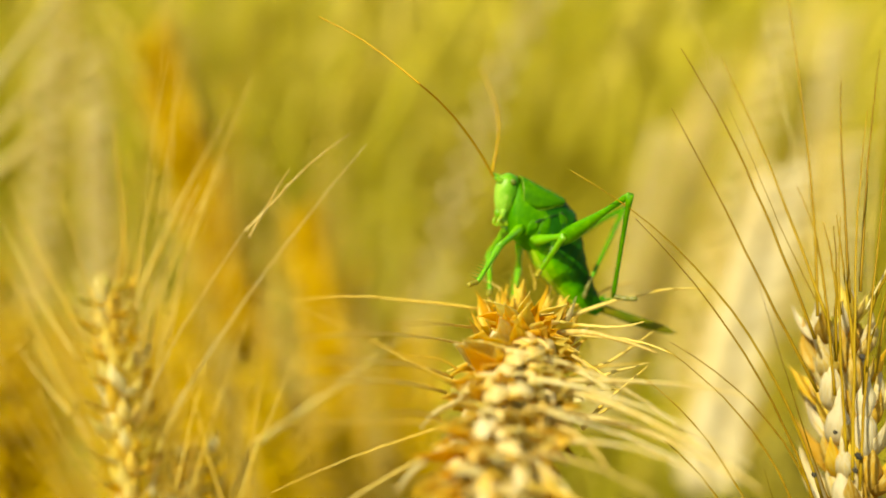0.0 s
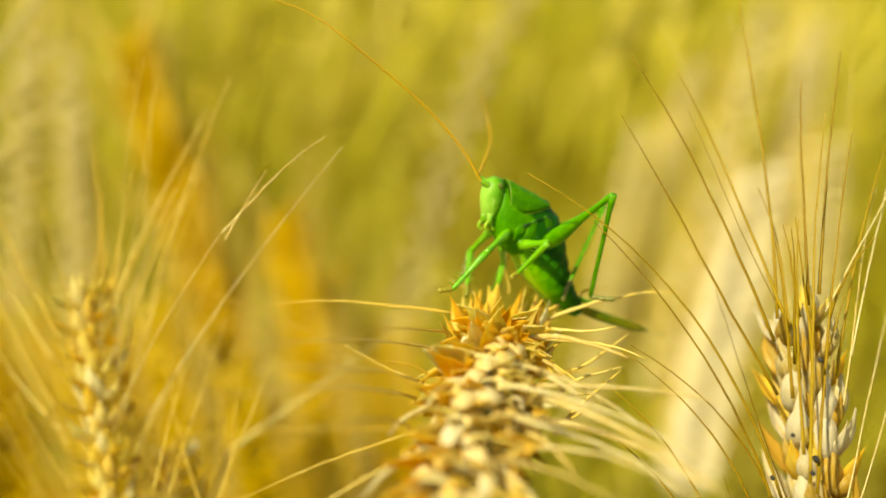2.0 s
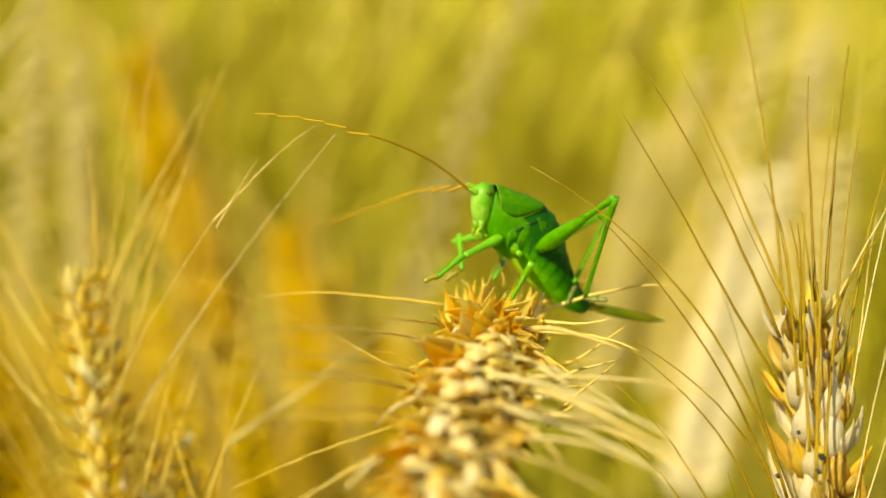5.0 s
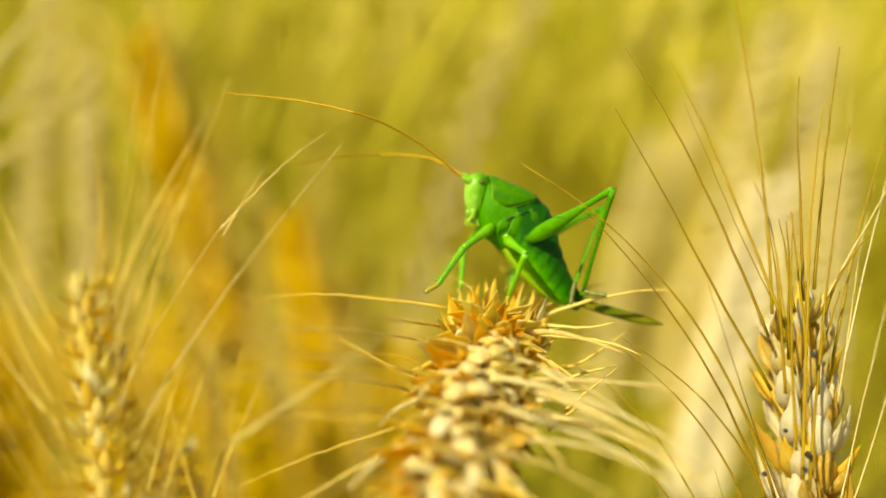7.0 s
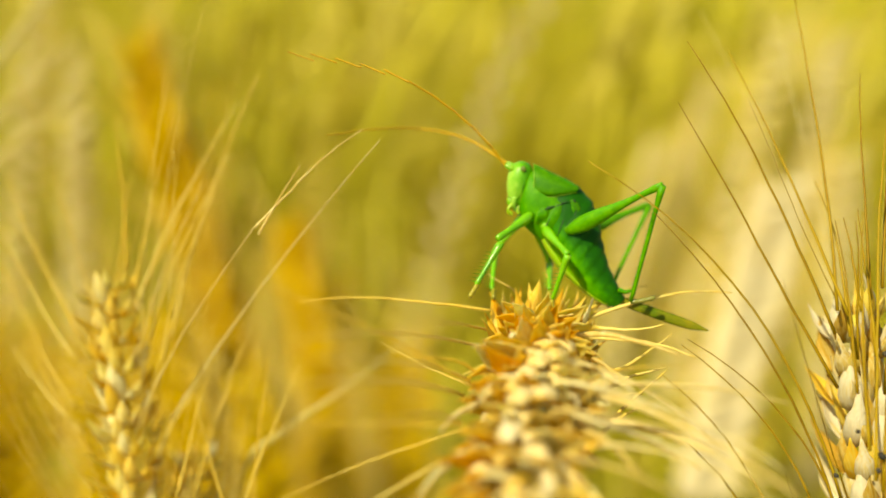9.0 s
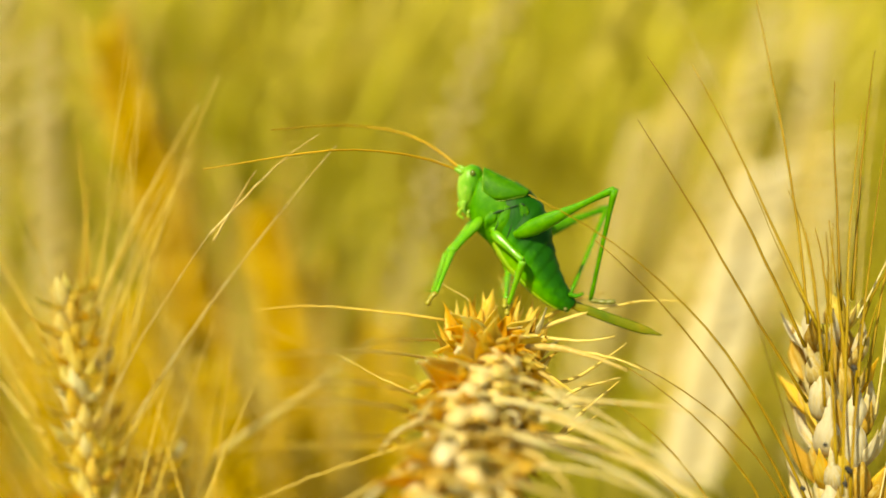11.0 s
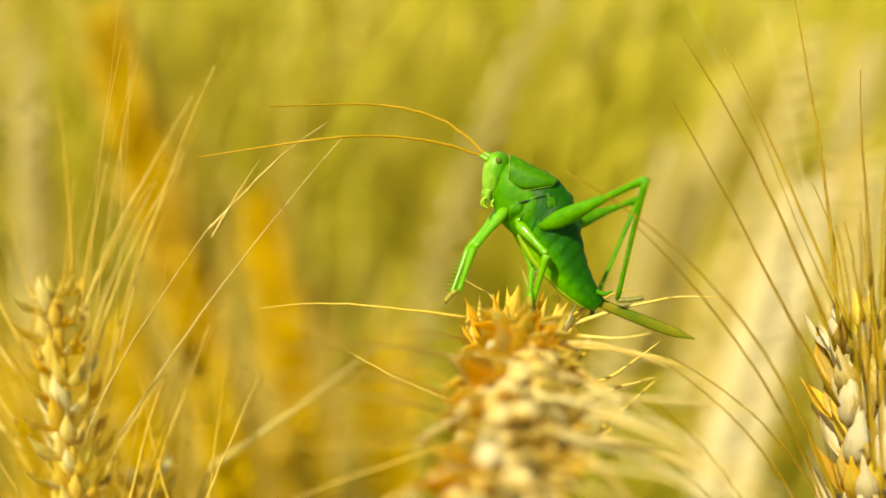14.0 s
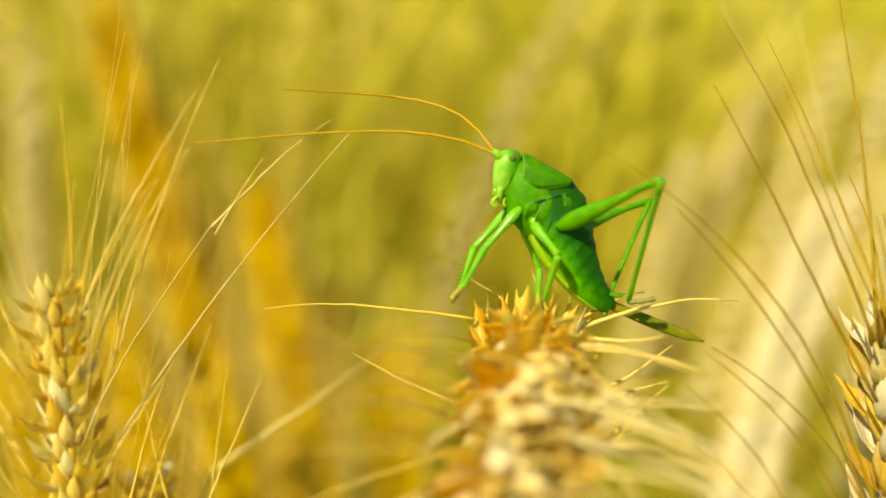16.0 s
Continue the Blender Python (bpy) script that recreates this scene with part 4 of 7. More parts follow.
def bush_cricket():
    root = new("bush_cricket")
    root.empty_display_size = 0.005
    tagged(root, "bright green long-horned bush-cricket standing on a wheat ear", "cricket")
    # abdomen in overlapping rings
    rows = smooth_rows([(-0.08, 6.80, -3.42, 1.52, 1.70), (1.70, 5.42, -2.66, -0.33, 2.05), (3.21, 2.89, -1.50, -2.40, 2.10), (3.69, 0.06, -0.07, -4.07, 1.90), (4.29, -2.64, 1.60, -5.74, 1.50), (5.17, -4.89, 3.48, -7.00, 1.05), (6.03, -6.40, 5.02, -7.60, 0.60)], 62)
    ringed = []
    for i, r in enumerate(rows):
        k = 1 + 0.055 * ((i % 6) / 5.0) if i > 14 else 1.0
        cx, cz = (r[0] + r[2]) / 2, (r[1] + r[3]) / 2
        ringed.append((cx + (r[0] - cx) * k, cz + (r[1] - cz) * k, r[2], r[3], r[4] * k))
    part("abdomen", loft(body_rings(ringed, 28)), GREEN_ABDOMEN, root, "green ringed abdomen, darker along the back")
    # belly
    low = []
    for r in rows:
        cx, cz = (r[0] + r[2]) / 2, (r[1] + r[3]) / 2
        low.append((cx + (r[2] - cx) * 0.72, cz + (r[3] - cz) * 0.72, r[2] + (r[2] - cx) * 0.03, r[3] + (r[3] - cz) * 0.03, r[4] * 0.5))
    part("belly", loft(body_rings(low[2:56])), BELLY, root, "yellow-green belly plates")
    # thorax
    part("thorax", loft(body_rings(smooth_rows([(-3.79, 7.76, -5.26, 3.59, 1.30), (-2.64, 7.32, -4.84, 1.90, 1.70), (-0.93, 6.45, -3.69, 0.61, 1.90), (1.08, 5.35, -2.26, -0.60, 1.90)], 14), power=0.85)), GREEN, root)
    # pronotum, a saddle over the thorax
    sad = smooth_rows([(-3.51, 8.44, -3.68, 3.90, 1.55), (-2.77, 8.12, -2.99, 3.12, 1.76), (-1.39, 7.35, -1.91, 3.25, 1.92), (0.09, 6.58, -0.44, 3.96, 1.90), (1.47, 5.75, 0.80, 4.72, 1.60)], 16)
    outer = body_rings(sad, 17, -0.42, math.pi + 0.6, 0.85)
    inner = [[p - (p - sum(r, Vector()) / len(r)).normalized() * 0.0001 for p in reversed(r)] for r in outer]
    part("pronotum", loft([o + i for o, i in zip(outer, inner)], True), GREEN_DARK, root, "smooth green saddle-shaped pronotum")
    pronotum = scene.objects["pronotum"]
    rim = [Vector(p) for p in outer[0]]
    part("collar", tube(rim, 0.05 * MM, 6), GREEN_PALE, pronotum, "pale rim")
    for edge in (0, -1):
        part("edge", tube([ring[edge] for ring in outer], 0.034 * MM, 6), GREEN_PALE, pronotum, "pale rim")
    for s in (-1, 1):
        for dx, dz in ((0.55, -0.6),):
            pad = spline([v3(-0.05 + dx + x, s * (1.93 - 0.1 * dx), 4.53 + dz + z) for x, z in ((-0.2, 0.3), (0.35, -0.5), (0.5, -1.5))], 10)
            part("wing_pad", tube(pad, [MM * 0.42 * math.sin(math.pi * (0.1 + 0.86 * i / 10)) for i in range(11)], 8, 0.22, (1, 0, 0.3)), GREEN_DARK, root)
        for (x0, z0), (x1, z1), r in [((-2.5, 3.5), (-3.4, 1.7), 0.62), ((-0.9, 4.0), (-2.4, 0.6), 0.62), ((0.5, 3.6), (-1.0, -0.1), 0.6)]:
            line = spline([v3(x0, s * 1.86, z0), v3((x0 + x1) / 2 + 0.1, s * 1.92, (z0 + z1) / 2), v3(x1, s * 1.6, z1)], 10)
            part("side_plate", tube(line, [MM * r * math.sin(math.pi * (0.14 + 0.76 * i / 10)) for i in range(11)], 14, 0.2, (1, 0, 0.6)), GREEN, root)
    # breathing slits and seams; dark strips also paint shade in folds, under the pronotum
    for s in (-1, 1):
        for (x0, z0), (x1, z1), r in [((-2.6, 3.2), (-1.3, 3.55), 0.13), ((-1.3, 3.55), (0.3, 4.05), 0.07), ((0.41, 4.20), (0.92, 3.87), 0.1), ((-1.5, 3.1), (-2.7, 0.9), 0.07), ((0.13, 3.40), (-1.3, 0.3), 0.07), ((1.0, 3.3), (0.1, 1.2), 0.05)]:
            line = spline([v3(x0, s * 1.93, z0), v3((x0 + x1) / 2, s * 2.0, (z0 + z1) / 2 + 0.08), v3(x1, s * 1.95, z1)], 8)
            part("flank_seam", tube(line, [MM * r * math.sin(math.pi * (0.08 + 0.84 * i / 8)) for i in range(9)], 7), SLIT_SHADE, root, "dark narrow strip for a slit and for fold shade")
    # head
    hx, hz = (-4.96, 6.26)
    rings = []
    for i in range(19):
        u = i / 18
        z = 1 - 2 * u
        w = math.sqrt(max(0.0, 1 - abs(z) ** 2.4)) + 0.03
        front = 1.46 * w * (1 - 0.06 * u)
        rear = 1.62 * w * (1 - 0.30 * u)
        side = 1.5 * w * (1 - 0.32 * u)
        ring = []
        for k in range(22):
            a = 2 * math.pi * k / 22
            cx = math.cos(a)
            ring.append(v3(hx + (rear if cx > 0 else front) * cx - 0.35 * u + 0.1, side * math.sin(a), hz + 2.55 * z))
        rings.append(ring)
    head = part("head", loft(rings), GREEN_HEAD, root, "pale green oval head")
    for s in (-1, 1):
        bm = bmesh.new()
        bmesh.ops.create_uvsphere(bm, u_segments=16, v_segments=12, radius=0.31 * MM)
        bmesh.ops.transform(bm, matrix=Matrix.Translation(v3(hx + 0.3, s * 1.26, hz + 1.45)) @ Matrix.Diagonal((1, 0.7, 1.15, 1)), verts=bm.verts)
        part("eye", bm, EYE_M, head, "small glossy eye")
        # palps, jaws and cheeks
        part("palp", tube(spline([v3(hx - 0.5, s * 0.5, hz - 2.2), v3(hx - 1.25, s * 0.85, hz - 2.45), v3(hx - 1.45, s * 0.9, hz - 2.95), v3(hx - 1.0, s * 0.8, hz - 3.3)], 12), [MM * (0.16 + 0.05 * (i % 4 == 0)) for i in range(13)], 8), BELLY, head)
        part("short_palp", tube(spline([v3(hx - 0.2, s * 0.35, hz - 2.4), v3(hx - 0.5, s * 0.5, hz - 3.0), v3(hx - 0.25, s * 0.5, hz - 3.3)], 8), [MM * 0.15] * 9, 8), BELLY, head)
        part("mandible", tube(spline([v3(hx - 0.7, s * 0.75, hz - 1.5), v3(hx - 0.85, s * 0.65, hz - 2.3), v3(hx - 0.6, s * 0.25, hz - 2.9)], 8), [MM * (0.42 - 0.03 * i) for i in range(9)], 8), GREEN_HEAD, head)
        part("cheek", tube(spline([v3(hx - 0.1, s * 1.12, hz + 0.9), v3(hx - 0.2, s * 1.2, hz - 0.4), v3(hx - 0.5, s * 0.9, hz - 1.8)], 8), [MM * k for k in (0.1, 0.3, 0.42, 0.48, 0.5, 0.48, 0.42, 0.3, 0.1)], 9, 0.16, (1, 0, 0)), GREEN_HEAD, head)
    part("labrum", tube(spline([v3(hx - 1.15, 0, hz - 1.4), v3(hx - 1.15, 0, hz - 2.0), v3(hx - 0.95, 0, hz - 2.6)], 6), [MM * k for k in (0.3, 0.42, 0.46, 0.44, 0.38, 0.28, 0.14)], 10), GREEN_PALE, head)
    # ovipositor, two flat blades
    for s in (-1, 1):
        line = spline([v3(x, s * 0.16, z) for x, z in [(5.01, -6.5), (7.6, -7.55), (11.0, -8.85), (14.9, -10.2)]], 18)
        part("ovipositor_valve", tube(line, [MM * (0.42 + 0.14 * math.sin(math.pi * i / 18)) * (1 if i < 15 else (18.6 - i) / 3.8) for i in range(19)], 8, 0.22, (0.3, 0, 1)), BLADE, root, "dark green blade with a brownish tip")
        part("cercus", tube(spline([v3(5.34, s * 0.7, -5.57), v3(5.34 + 0.7, s * 1.1, -5.57 - 0.25), v3(5.34 + 1.5, s * 1.2, -5.57 + 0.05)], 8), [MM * (0.3 - 0.03 * i) for i in range(9)], 7), GREEN, root)
    # legs: a hip block each, with a moving femur, tibia and foot
    moving = []
    for name, (hip, (lf, lt, lr)) in LEGS.items():
        far = 1 if "far" in name else -1
        hind, fore = "hind" in name, "fore" in name
        kind = "hind_leg" if hind else "fore_leg" if fore else "middle_leg"
        hp = Vector(hip) * MM
        inner = hp + v3(0.7, -far * 0.9, 0.8)
        mat = GREEN_LEG if hind else LIME
        leg = part(kind, tube(spline([inner, inner.lerp(hp, 0.6), hp], 6), [MM * k for k in (0.6, 0.64, 0.66, 0.64, 0.58, 0.52, 0.42)], 10), LIME if fore else mat, root)
        if hind:
            prof = [0.42, 0.72, 0.93, 1.02, 1.03, 0.98, 0.9, 0.78, 0.66, 0.55, 0.46, 0.4, 0.37, 0.36, 0.39, 0.45, 0.38]
        else:
            prof = [0.46, 0.6, 0.68, 0.7, 0.68, 0.64, 0.58, 0.54, 0.5, 0.47, 0.44, 0.42, 0.41, 0.42, 0.44, 0.46, 0.36]
        n = len(prof) - 1
        fem = part("femur", tube([Vector((0, 0, lf * MM * i / n)) for i in range(n + 1)], [MM * 0.87 * r for r in prof], 12, 0.68 if hind else 0.85, (0, 1, 0)), mat, leg)
        tib_r = [0.4, 0.34, 0.27, 0.25, 0.24, 0.23, 0.22, 0.22, 0.21, 0.21, 0.22, 0.25, 0.2] if hind else [0.4, 0.4, 0.38, 0.35, 0.32, 0.3, 0.28, 0.27, 0.26, 0.25, 0.25, 0.27, 0.2]
        bm = tube([Vector((0, 0, lt * MM * i / 12)) for i in range(13)], [MM * r for r in tib_r], 8)
        # spines in two rows
        for i in range(3, 22 if hind else 12):
            f = i / (22 if hind else 12)
            for s in (-1, 1):
                q = Vector((s * 0.18 * MM, 0.16 * MM, lt * MM * f))
                e = q + v3(s * (0.52 if not hind else 0.28), 0.62 if not hind else 0.24, 0.3)
                a = [bm.verts.new(q + v3(0.05, 0, -0.05)), bm.verts.new(q + v3(-0.05, 0, -0.05)), bm.verts.new(q + v3(0, 0, 0.09)), bm.verts.new(e)]
                for t in ((0, 1, 3), (1, 2, 3), (2, 0, 3)):
                    bm.faces.new([a[x] for x in t])
        tib = part("tibia", bm, mat, leg)
        pr = []
        for i in range(13):
            pr.append(MM * (0.2 + 0.09 * math.sin(math.pi * (i % 4) / 4)))
        bm = tube(spline([Vector((0, 0, 0)), v3(0.05, 0.08, lr * 0.5), v3(0, 0, lr)], 12), pr, 7)
        foot = part("foot", bm, FOOT if not hind else CLAW, leg)
        moving.append((name, (fem, tib, foot)))
    # feelers, each a knob and a chain of short rods
    chains = []
    for (x, y, z) in ((-6.68, -0.6, 8.298), (-6.464, 0.7, 8.707)):
        knob = part("antenna", tube(spline([v3(x + 0.9, y, z - 0.5), v3(x + 0.3, y, z - 0.1), v3(x, y, z)], 6), [MM * k for k in (0.36, 0.36, 0.34, 0.3, 0.26, 0.22, 0.16)], 9), GREEN_PALE, root, "long amber feeler on a green knob")
        segs = []
        ln = (2.950, 2.500)[len(chains)]
        for i in range(10):
            r0, r1 = 0.15 - 0.0085 * i, 0.15 - 0.0085 * (i + 1)
            along = (0, 0.004, 0.2, 0.4, 0.6, 0.8, 0.996, 1)
            bm = tube([Vector((0, 0, ln * MM * k * 1.006)) for k in along], [MM * (r0 + (r1 - r0) * k) for k in along], 7)
            segs.append(part("antenna_segment", bm, FEELER, knob))
        chains.append(segs)
    return root, moving, chains


cricket, cricket_legs, cricket_feelers = bush_cricket()

# ---- what moves ----
BODY_ROWS = [(0, (0.01147, 0.10500, 0.00151), (0.9920, 0.0279, -0.0199, 0.1217)), (1.5, (0.01222, 0.10500, 0.00140), (0.9757, 0.0540, -0.0390, 0.2088)), (2, (0.01250, 0.10500, 0.00158), (0.9781, 0.0560, -0.0252, 0.1989)), (2.5, (0.01259, 0.10500, 0.00157), (0.9528, 0.0616, -0.0747, 0.2878)), (3, (0.01327, 0.10500, 0.00087), (0.9450, 0.0818, -0.0562, 0.3118)), (3.5, (0.01351, 0.10500, 0.00053), (0.9353, 0.1150, -0.0679, 0.3276)), (4, (0.01328, 0.10500, 0.00131), (0.9492, 0.0850, -0.0369, 0.3007)), (4.2, (0.01317, 0.10500, 0.00054), (0.9661, 0.0923, -0.0922, 0.2229)), (6.3, (0.01254, 0.10500, 0.00108), (0.9926, 0.0430, -0.0617, 0.0954)), (7, (0.01183, 0.10500, 0.00179), (0.9952, 0.0280, -0.0553, 0.0754)), (8, (0.01152, 0.10500, 0.00259), (0.9996, -0.0003, -0.0250, -0.0130)), (10.3, (0.01139, 0.10500, 0.00297), (0.9992, -0.0012, -0.0048, -0.0398)), (10.5, (0.01128, 0.10500, 0.00309), (0.9982, -0.0033, 0.0011, -0.0603)), (11, (0.01111, 0.10500, 0.00330), (0.9980, -0.0037, -0.0196, -0.0592)), (12.5, (0.01134, 0.10500, 0.00330), (0.9982, -0.0023, 0.0013, -0.0592)), (14.5, (0.01109, 0.10500, 0.00332), (0.9946, 0.0036, -0.0021, -0.1035)), (16, (0.01127, 0.10500, 0.00327), (1.0000, 0.0000, 0.0000, 0.0000))]
LEG_ROWS = {
    'near_fore': (
        [(0, (-0.00383, -0.00130, 0.00276), (0.5231, 0.7660, -0.2819, -0.2453)), (1.5, (-0.00383, -0.00130, 0.00276), (0.4376, 0.7723, -0.2710, -0.3722)), (2, (-0.00383, -0.00130, 0.00276), (0.4374, 0.7935, -0.1785, -0.3835)), (2.5, (-0.00383, -0.00130, 0.00276), (0.4043, 0.7255, -0.3148, -0.4595)), (3, (-0.00383, -0.00130, 0.00276), (0.4199, 0.6902, -0.3727, -0.4565)), (3.5, (-0.00383, -0.00130, 0.00276), (0.5042, 0.6746, -0.1870, -0.5057)), (4, (-0.00383, -0.00130, 0.00276), (0.6271, 0.5624, -0.4659, -0.2709)), (4.2, (-0.00383, -0.00130, 0.00276), (0.6678, 0.3639, -0.6378, -0.1214)), (6.3, (-0.00383, -0.00130, 0.00276), (0.5641, 0.4451, -0.6952, -0.0195)), (7, (-0.00383, -0.00130, 0.00276), (0.5079, 0.7494, -0.3453, -0.2475)), (8, (-0.00383, -0.00130, 0.00276), (0.4218, 0.8513, -0.1659, -0.2641)), (10.3, (-0.00383, -0.00130, 0.00276), (0.4078, 0.5449, -0.7257, -0.1004)), (10.5, (-0.00383, -0.00130, 0.00276), (0.3544, 0.5331, -0.7658, -0.0607)), (11, (-0.00383, -0.00130, 0.00276), (0.4326, 0.6861, -0.5843, -0.0245)), (12.5, (-0.00383, -0.00130, 0.00276), (0.3806, 0.7171, -0.5774, -0.0866)), (14.5, (-0.00383, -0.00130, 0.00276), (0.3673, 0.5505, -0.7497, 0.0038)), (16, (-0.00383, -0.00130, 0.00276), (0.3547, 0.3693, -0.8579, -0.0433))],
        [(0, (-0.00752, -0.00494, 0.00093), (0.3679, 0.8299, -0.3719, -0.1940)), (1.5, (-0.00829, -0.00391, 0.00089), (0.3587, 0.7977, -0.3282, -0.3568)), (2, (-0.00803, -0.00436, 0.00098), (0.1782, 0.8398, -0.3515, -0.3735)), (2.5, (-0.00889, -0.00293, 0.00138), (0.3074, 0.7517, -0.3873, -0.4363)), (3, (-0.00901, -0.00262, 0.00149), (0.3800, 0.7056, -0.4038, -0.4412)), (3.5, (-0.00862, -0.00400, 0.00287), (0.4380, 0.7065, -0.2585, -0.4921)), (4, (-0.00872, -0.00379, 0.00239), (0.5942, 0.5996, -0.4850, -0.2285)), (4.2, (-0.00900, -0.00312, 0.00233), (0.6397, 0.4501, -0.6228, 0.0178)), (6.3, (-0.00823, -0.00391, 0.00077), (0.5273, 0.4943, -0.6834, 0.1032)), (7, (-0.00780, -0.00454, 0.00077), (0.3799, 0.8039, -0.4154, -0.1921)), (8, (-0.00707, -0.00477, -0.00001), (0.1350, 0.8972, -0.3191, -0.2739)), (10.3, (-0.00768, -0.00294, -0.00080), (0.3121, 0.5997, -0.7319, 0.0852)), (10.5, (-0.00717, -0.00287, -0.00132), (0.2735, 0.5727, -0.7637, 0.1181)), (11, (-0.00679, -0.00441, -0.00067), (0.3185, 0.7272, -0.6025, 0.0819)), (12.5, (-0.00693, -0.00375, -0.00106), (0.2608, 0.7539, -0.6029, 0.0091)), (14.5, (-0.00683, -0.00355, -0.00125), (0.2824, 0.5832, -0.7424, 0.1701)), (16, (-0.00735, -0.00233, -0.00133), (0.3358, 0.4087, -0.8337, 0.1587))],
        [(0, (-0.01069, -0.00743, -0.00255), (0.5786, 0.6859, -0.2802, -0.3409)), (1.5, (-0.01258, -0.00571, -0.00171), (0.4820, 0.6634, -0.2810, -0.4986)), (2, (-0.01204, -0.00456, -0.00252), (0.3527, 0.6268, -0.3152, -0.6192)), (2.5, (-0.01366, -0.00360, -0.00091), (0.3646, 0.6700, -0.3625, -0.5355)), (3, (-0.01397, -0.00357, -0.00022), (0.4647, 0.6817, -0.3342, -0.4557)), (3.5, (-0.01353, -0.00594, 0.00217), (0.5375, 0.6828, -0.1330, -0.4767)), (4, (-0.01325, -0.00641, 0.00138), (0.6327, 0.6144, -0.4369, -0.1773)), (4.2, (-0.01316, -0.00631, 0.00136), (0.6978, 0.3764, -0.6031, -0.0881)), (6.3, (-0.01153, -0.00744, -0.00149), (0.5522, 0.3317, -0.7360, -0.2081)), (7, (-0.01112, -0.00695, -0.00262), (0.4154, 0.6949, -0.4462, -0.3814)), (8, (-0.01015, -0.00513, -0.00435), (0.2931, 0.8516, -0.2663, -0.3435)), (10.3, (-0.00957, -0.00560, -0.00501), (0.4127, 0.5771, -0.7031, 0.0475)), (10.5, (-0.00867, -0.00550, -0.00570), (0.4715, 0.5298, -0.7049, -0.0114)), (11, (-0.00820, -0.00740, -0.00485), (0.3070, 0.6698, -0.6587, -0.1524)), (12.5, (-0.00853, -0.00591, -0.00566), (0.3867, 0.6196, -0.6165, -0.2940)), (14.5, (-0.00801, -0.00666, -0.00542), (0.4007, 0.5386, -0.7409, -0.0203)), (16, (-0.00964, -0.00520, -0.00519), (0.3290, 0.3362, -0.8724, -0.1328))]),
    'far_fore': (
        [(0, (-0.00448, 0.00130, 0.00294), (0.0809, 0.1050, -0.8906, -0.4350)), (1.5, (-0.00448, 0.00130, 0.00294), (-0.3619, 0.8600, -0.2629, -0.2456)), (2, (-0.00448, 0.00130, 0.00294), (-0.4343, 0.8324, -0.2637, -0.2213)), (2.5, (-0.00448, 0.00130, 0.00294), (0.2331, -0.1133, -0.6266, -0.7350)), (3, (-0.00448, 0.00130, 0.00294), (0.2768, -0.0294, -0.6616, -0.6963)), (3.5, (-0.00448, 0.00130, 0.00294), (0.2041, -0.0625, -0.6316, -0.7454)), (4, (-0.00448, 0.00130, 0.00294), (0.1937, 0.0241, -0.6621, -0.7236)), (4.2, (-0.00448, 0.00130, 0.00294), (0.3847, -0.0495, -0.6325, -0.6705)), (6.3, (-0.00448, 0.00130, 0.00294), (0.2047, 0.0560, -0.8898, -0.4039)), (7, (-0.00448, 0.00130, 0.00294), (0.1422, 0.0895, -0.8690, -0.4654)), (8, (-0.00448, 0.00130, 0.00294), (0.1684, 0.2513, -0.8726, -0.3834)), (10.3, (-0.00448, 0.00130, 0.00294), (0.3199, 0.4226, -0.8301, -0.1734)), (10.5, (-0.00448, 0.00130, 0.00294), (0.2850, 0.4542, -0.8312, -0.1468)), (11, (-0.00448, 0.00130, 0.00294), (0.2930, 0.3415, -0.8552, -0.2571)), (12.5, (-0.00448, 0.00130, 0.00294), (0.2402, 0.4465, -0.8038, -0.3112)), (14.5, (-0.00448, 0.00130, 0.00294), (0.3087, 0.5087, -0.7897, -0.1495)), (16, (-0.00448, 0.00130, 0.00294), (0.3058, 0.4033, -0.8420, -0.1868))],
        [(0, (-0.00578, 0.00547, -0.00041), (0.1825, 0.2430, -0.9016, 0.3080)), (1.5, (-0.00576, 0.00543, -0.00046), (0.4132, 0.8917, -0.0965, -0.1578)), (2, (-0.00525, 0.00592, 0.00005), (0.4000, 0.8929, -0.1230, -0.1663)), (2.5, (-0.00517, 0.00665, 0.00398), (0.2200, 0.3157, -0.8909, 0.2414)), (3, (-0.00627, 0.00645, 0.00361), (0.2109, 0.3759, -0.8936, 0.1251)), (3.5, (-0.00539, 0.00662, 0.00401), (0.1536, 0.3177, -0.9348, 0.0400)), (4, (-0.00608, 0.00652, 0.00361), (0.1009, 0.3493, -0.9304, 0.0470)), (4.2, (-0.00679, 0.00617, 0.00401), (0.2844, 0.4361, -0.8352, 0.1769)), (6.3, (-0.00673, 0.00513, -0.00031), (0.3068, 0.2600, -0.8258, 0.3954)), (7, (-0.00630, 0.00561, 0.00004), (0.2185, 0.2820, -0.8889, 0.2873)), (8, (-0.00716, 0.00451, -0.00063), (0.1452, 0.3727, -0.8875, 0.2286)), (10.3, (-0.00821, 0.00140, -0.00110), (0.2052, 0.4947, -0.8060, 0.2519)), (10.5, (-0.00782, 0.00122, -0.00143), (0.1925, 0.5076, -0.8210, 0.1769)), (11, (-0.00820, 0.00262, -0.00089), (0.2392, 0.4439, -0.8478, 0.1646)), (12.5, (-0.00813, 0.00287, -0.00086), (0.1570, 0.5198, -0.8372, -0.0650)), (14.5, (-0.00800, 0.00087, -0.00127), (0.2217, 0.5589, -0.7961, 0.0686)), (16, (-0.00814, 0.00167, -0.00115), (0.2467, 0.4744, -0.8365, 0.1197))],
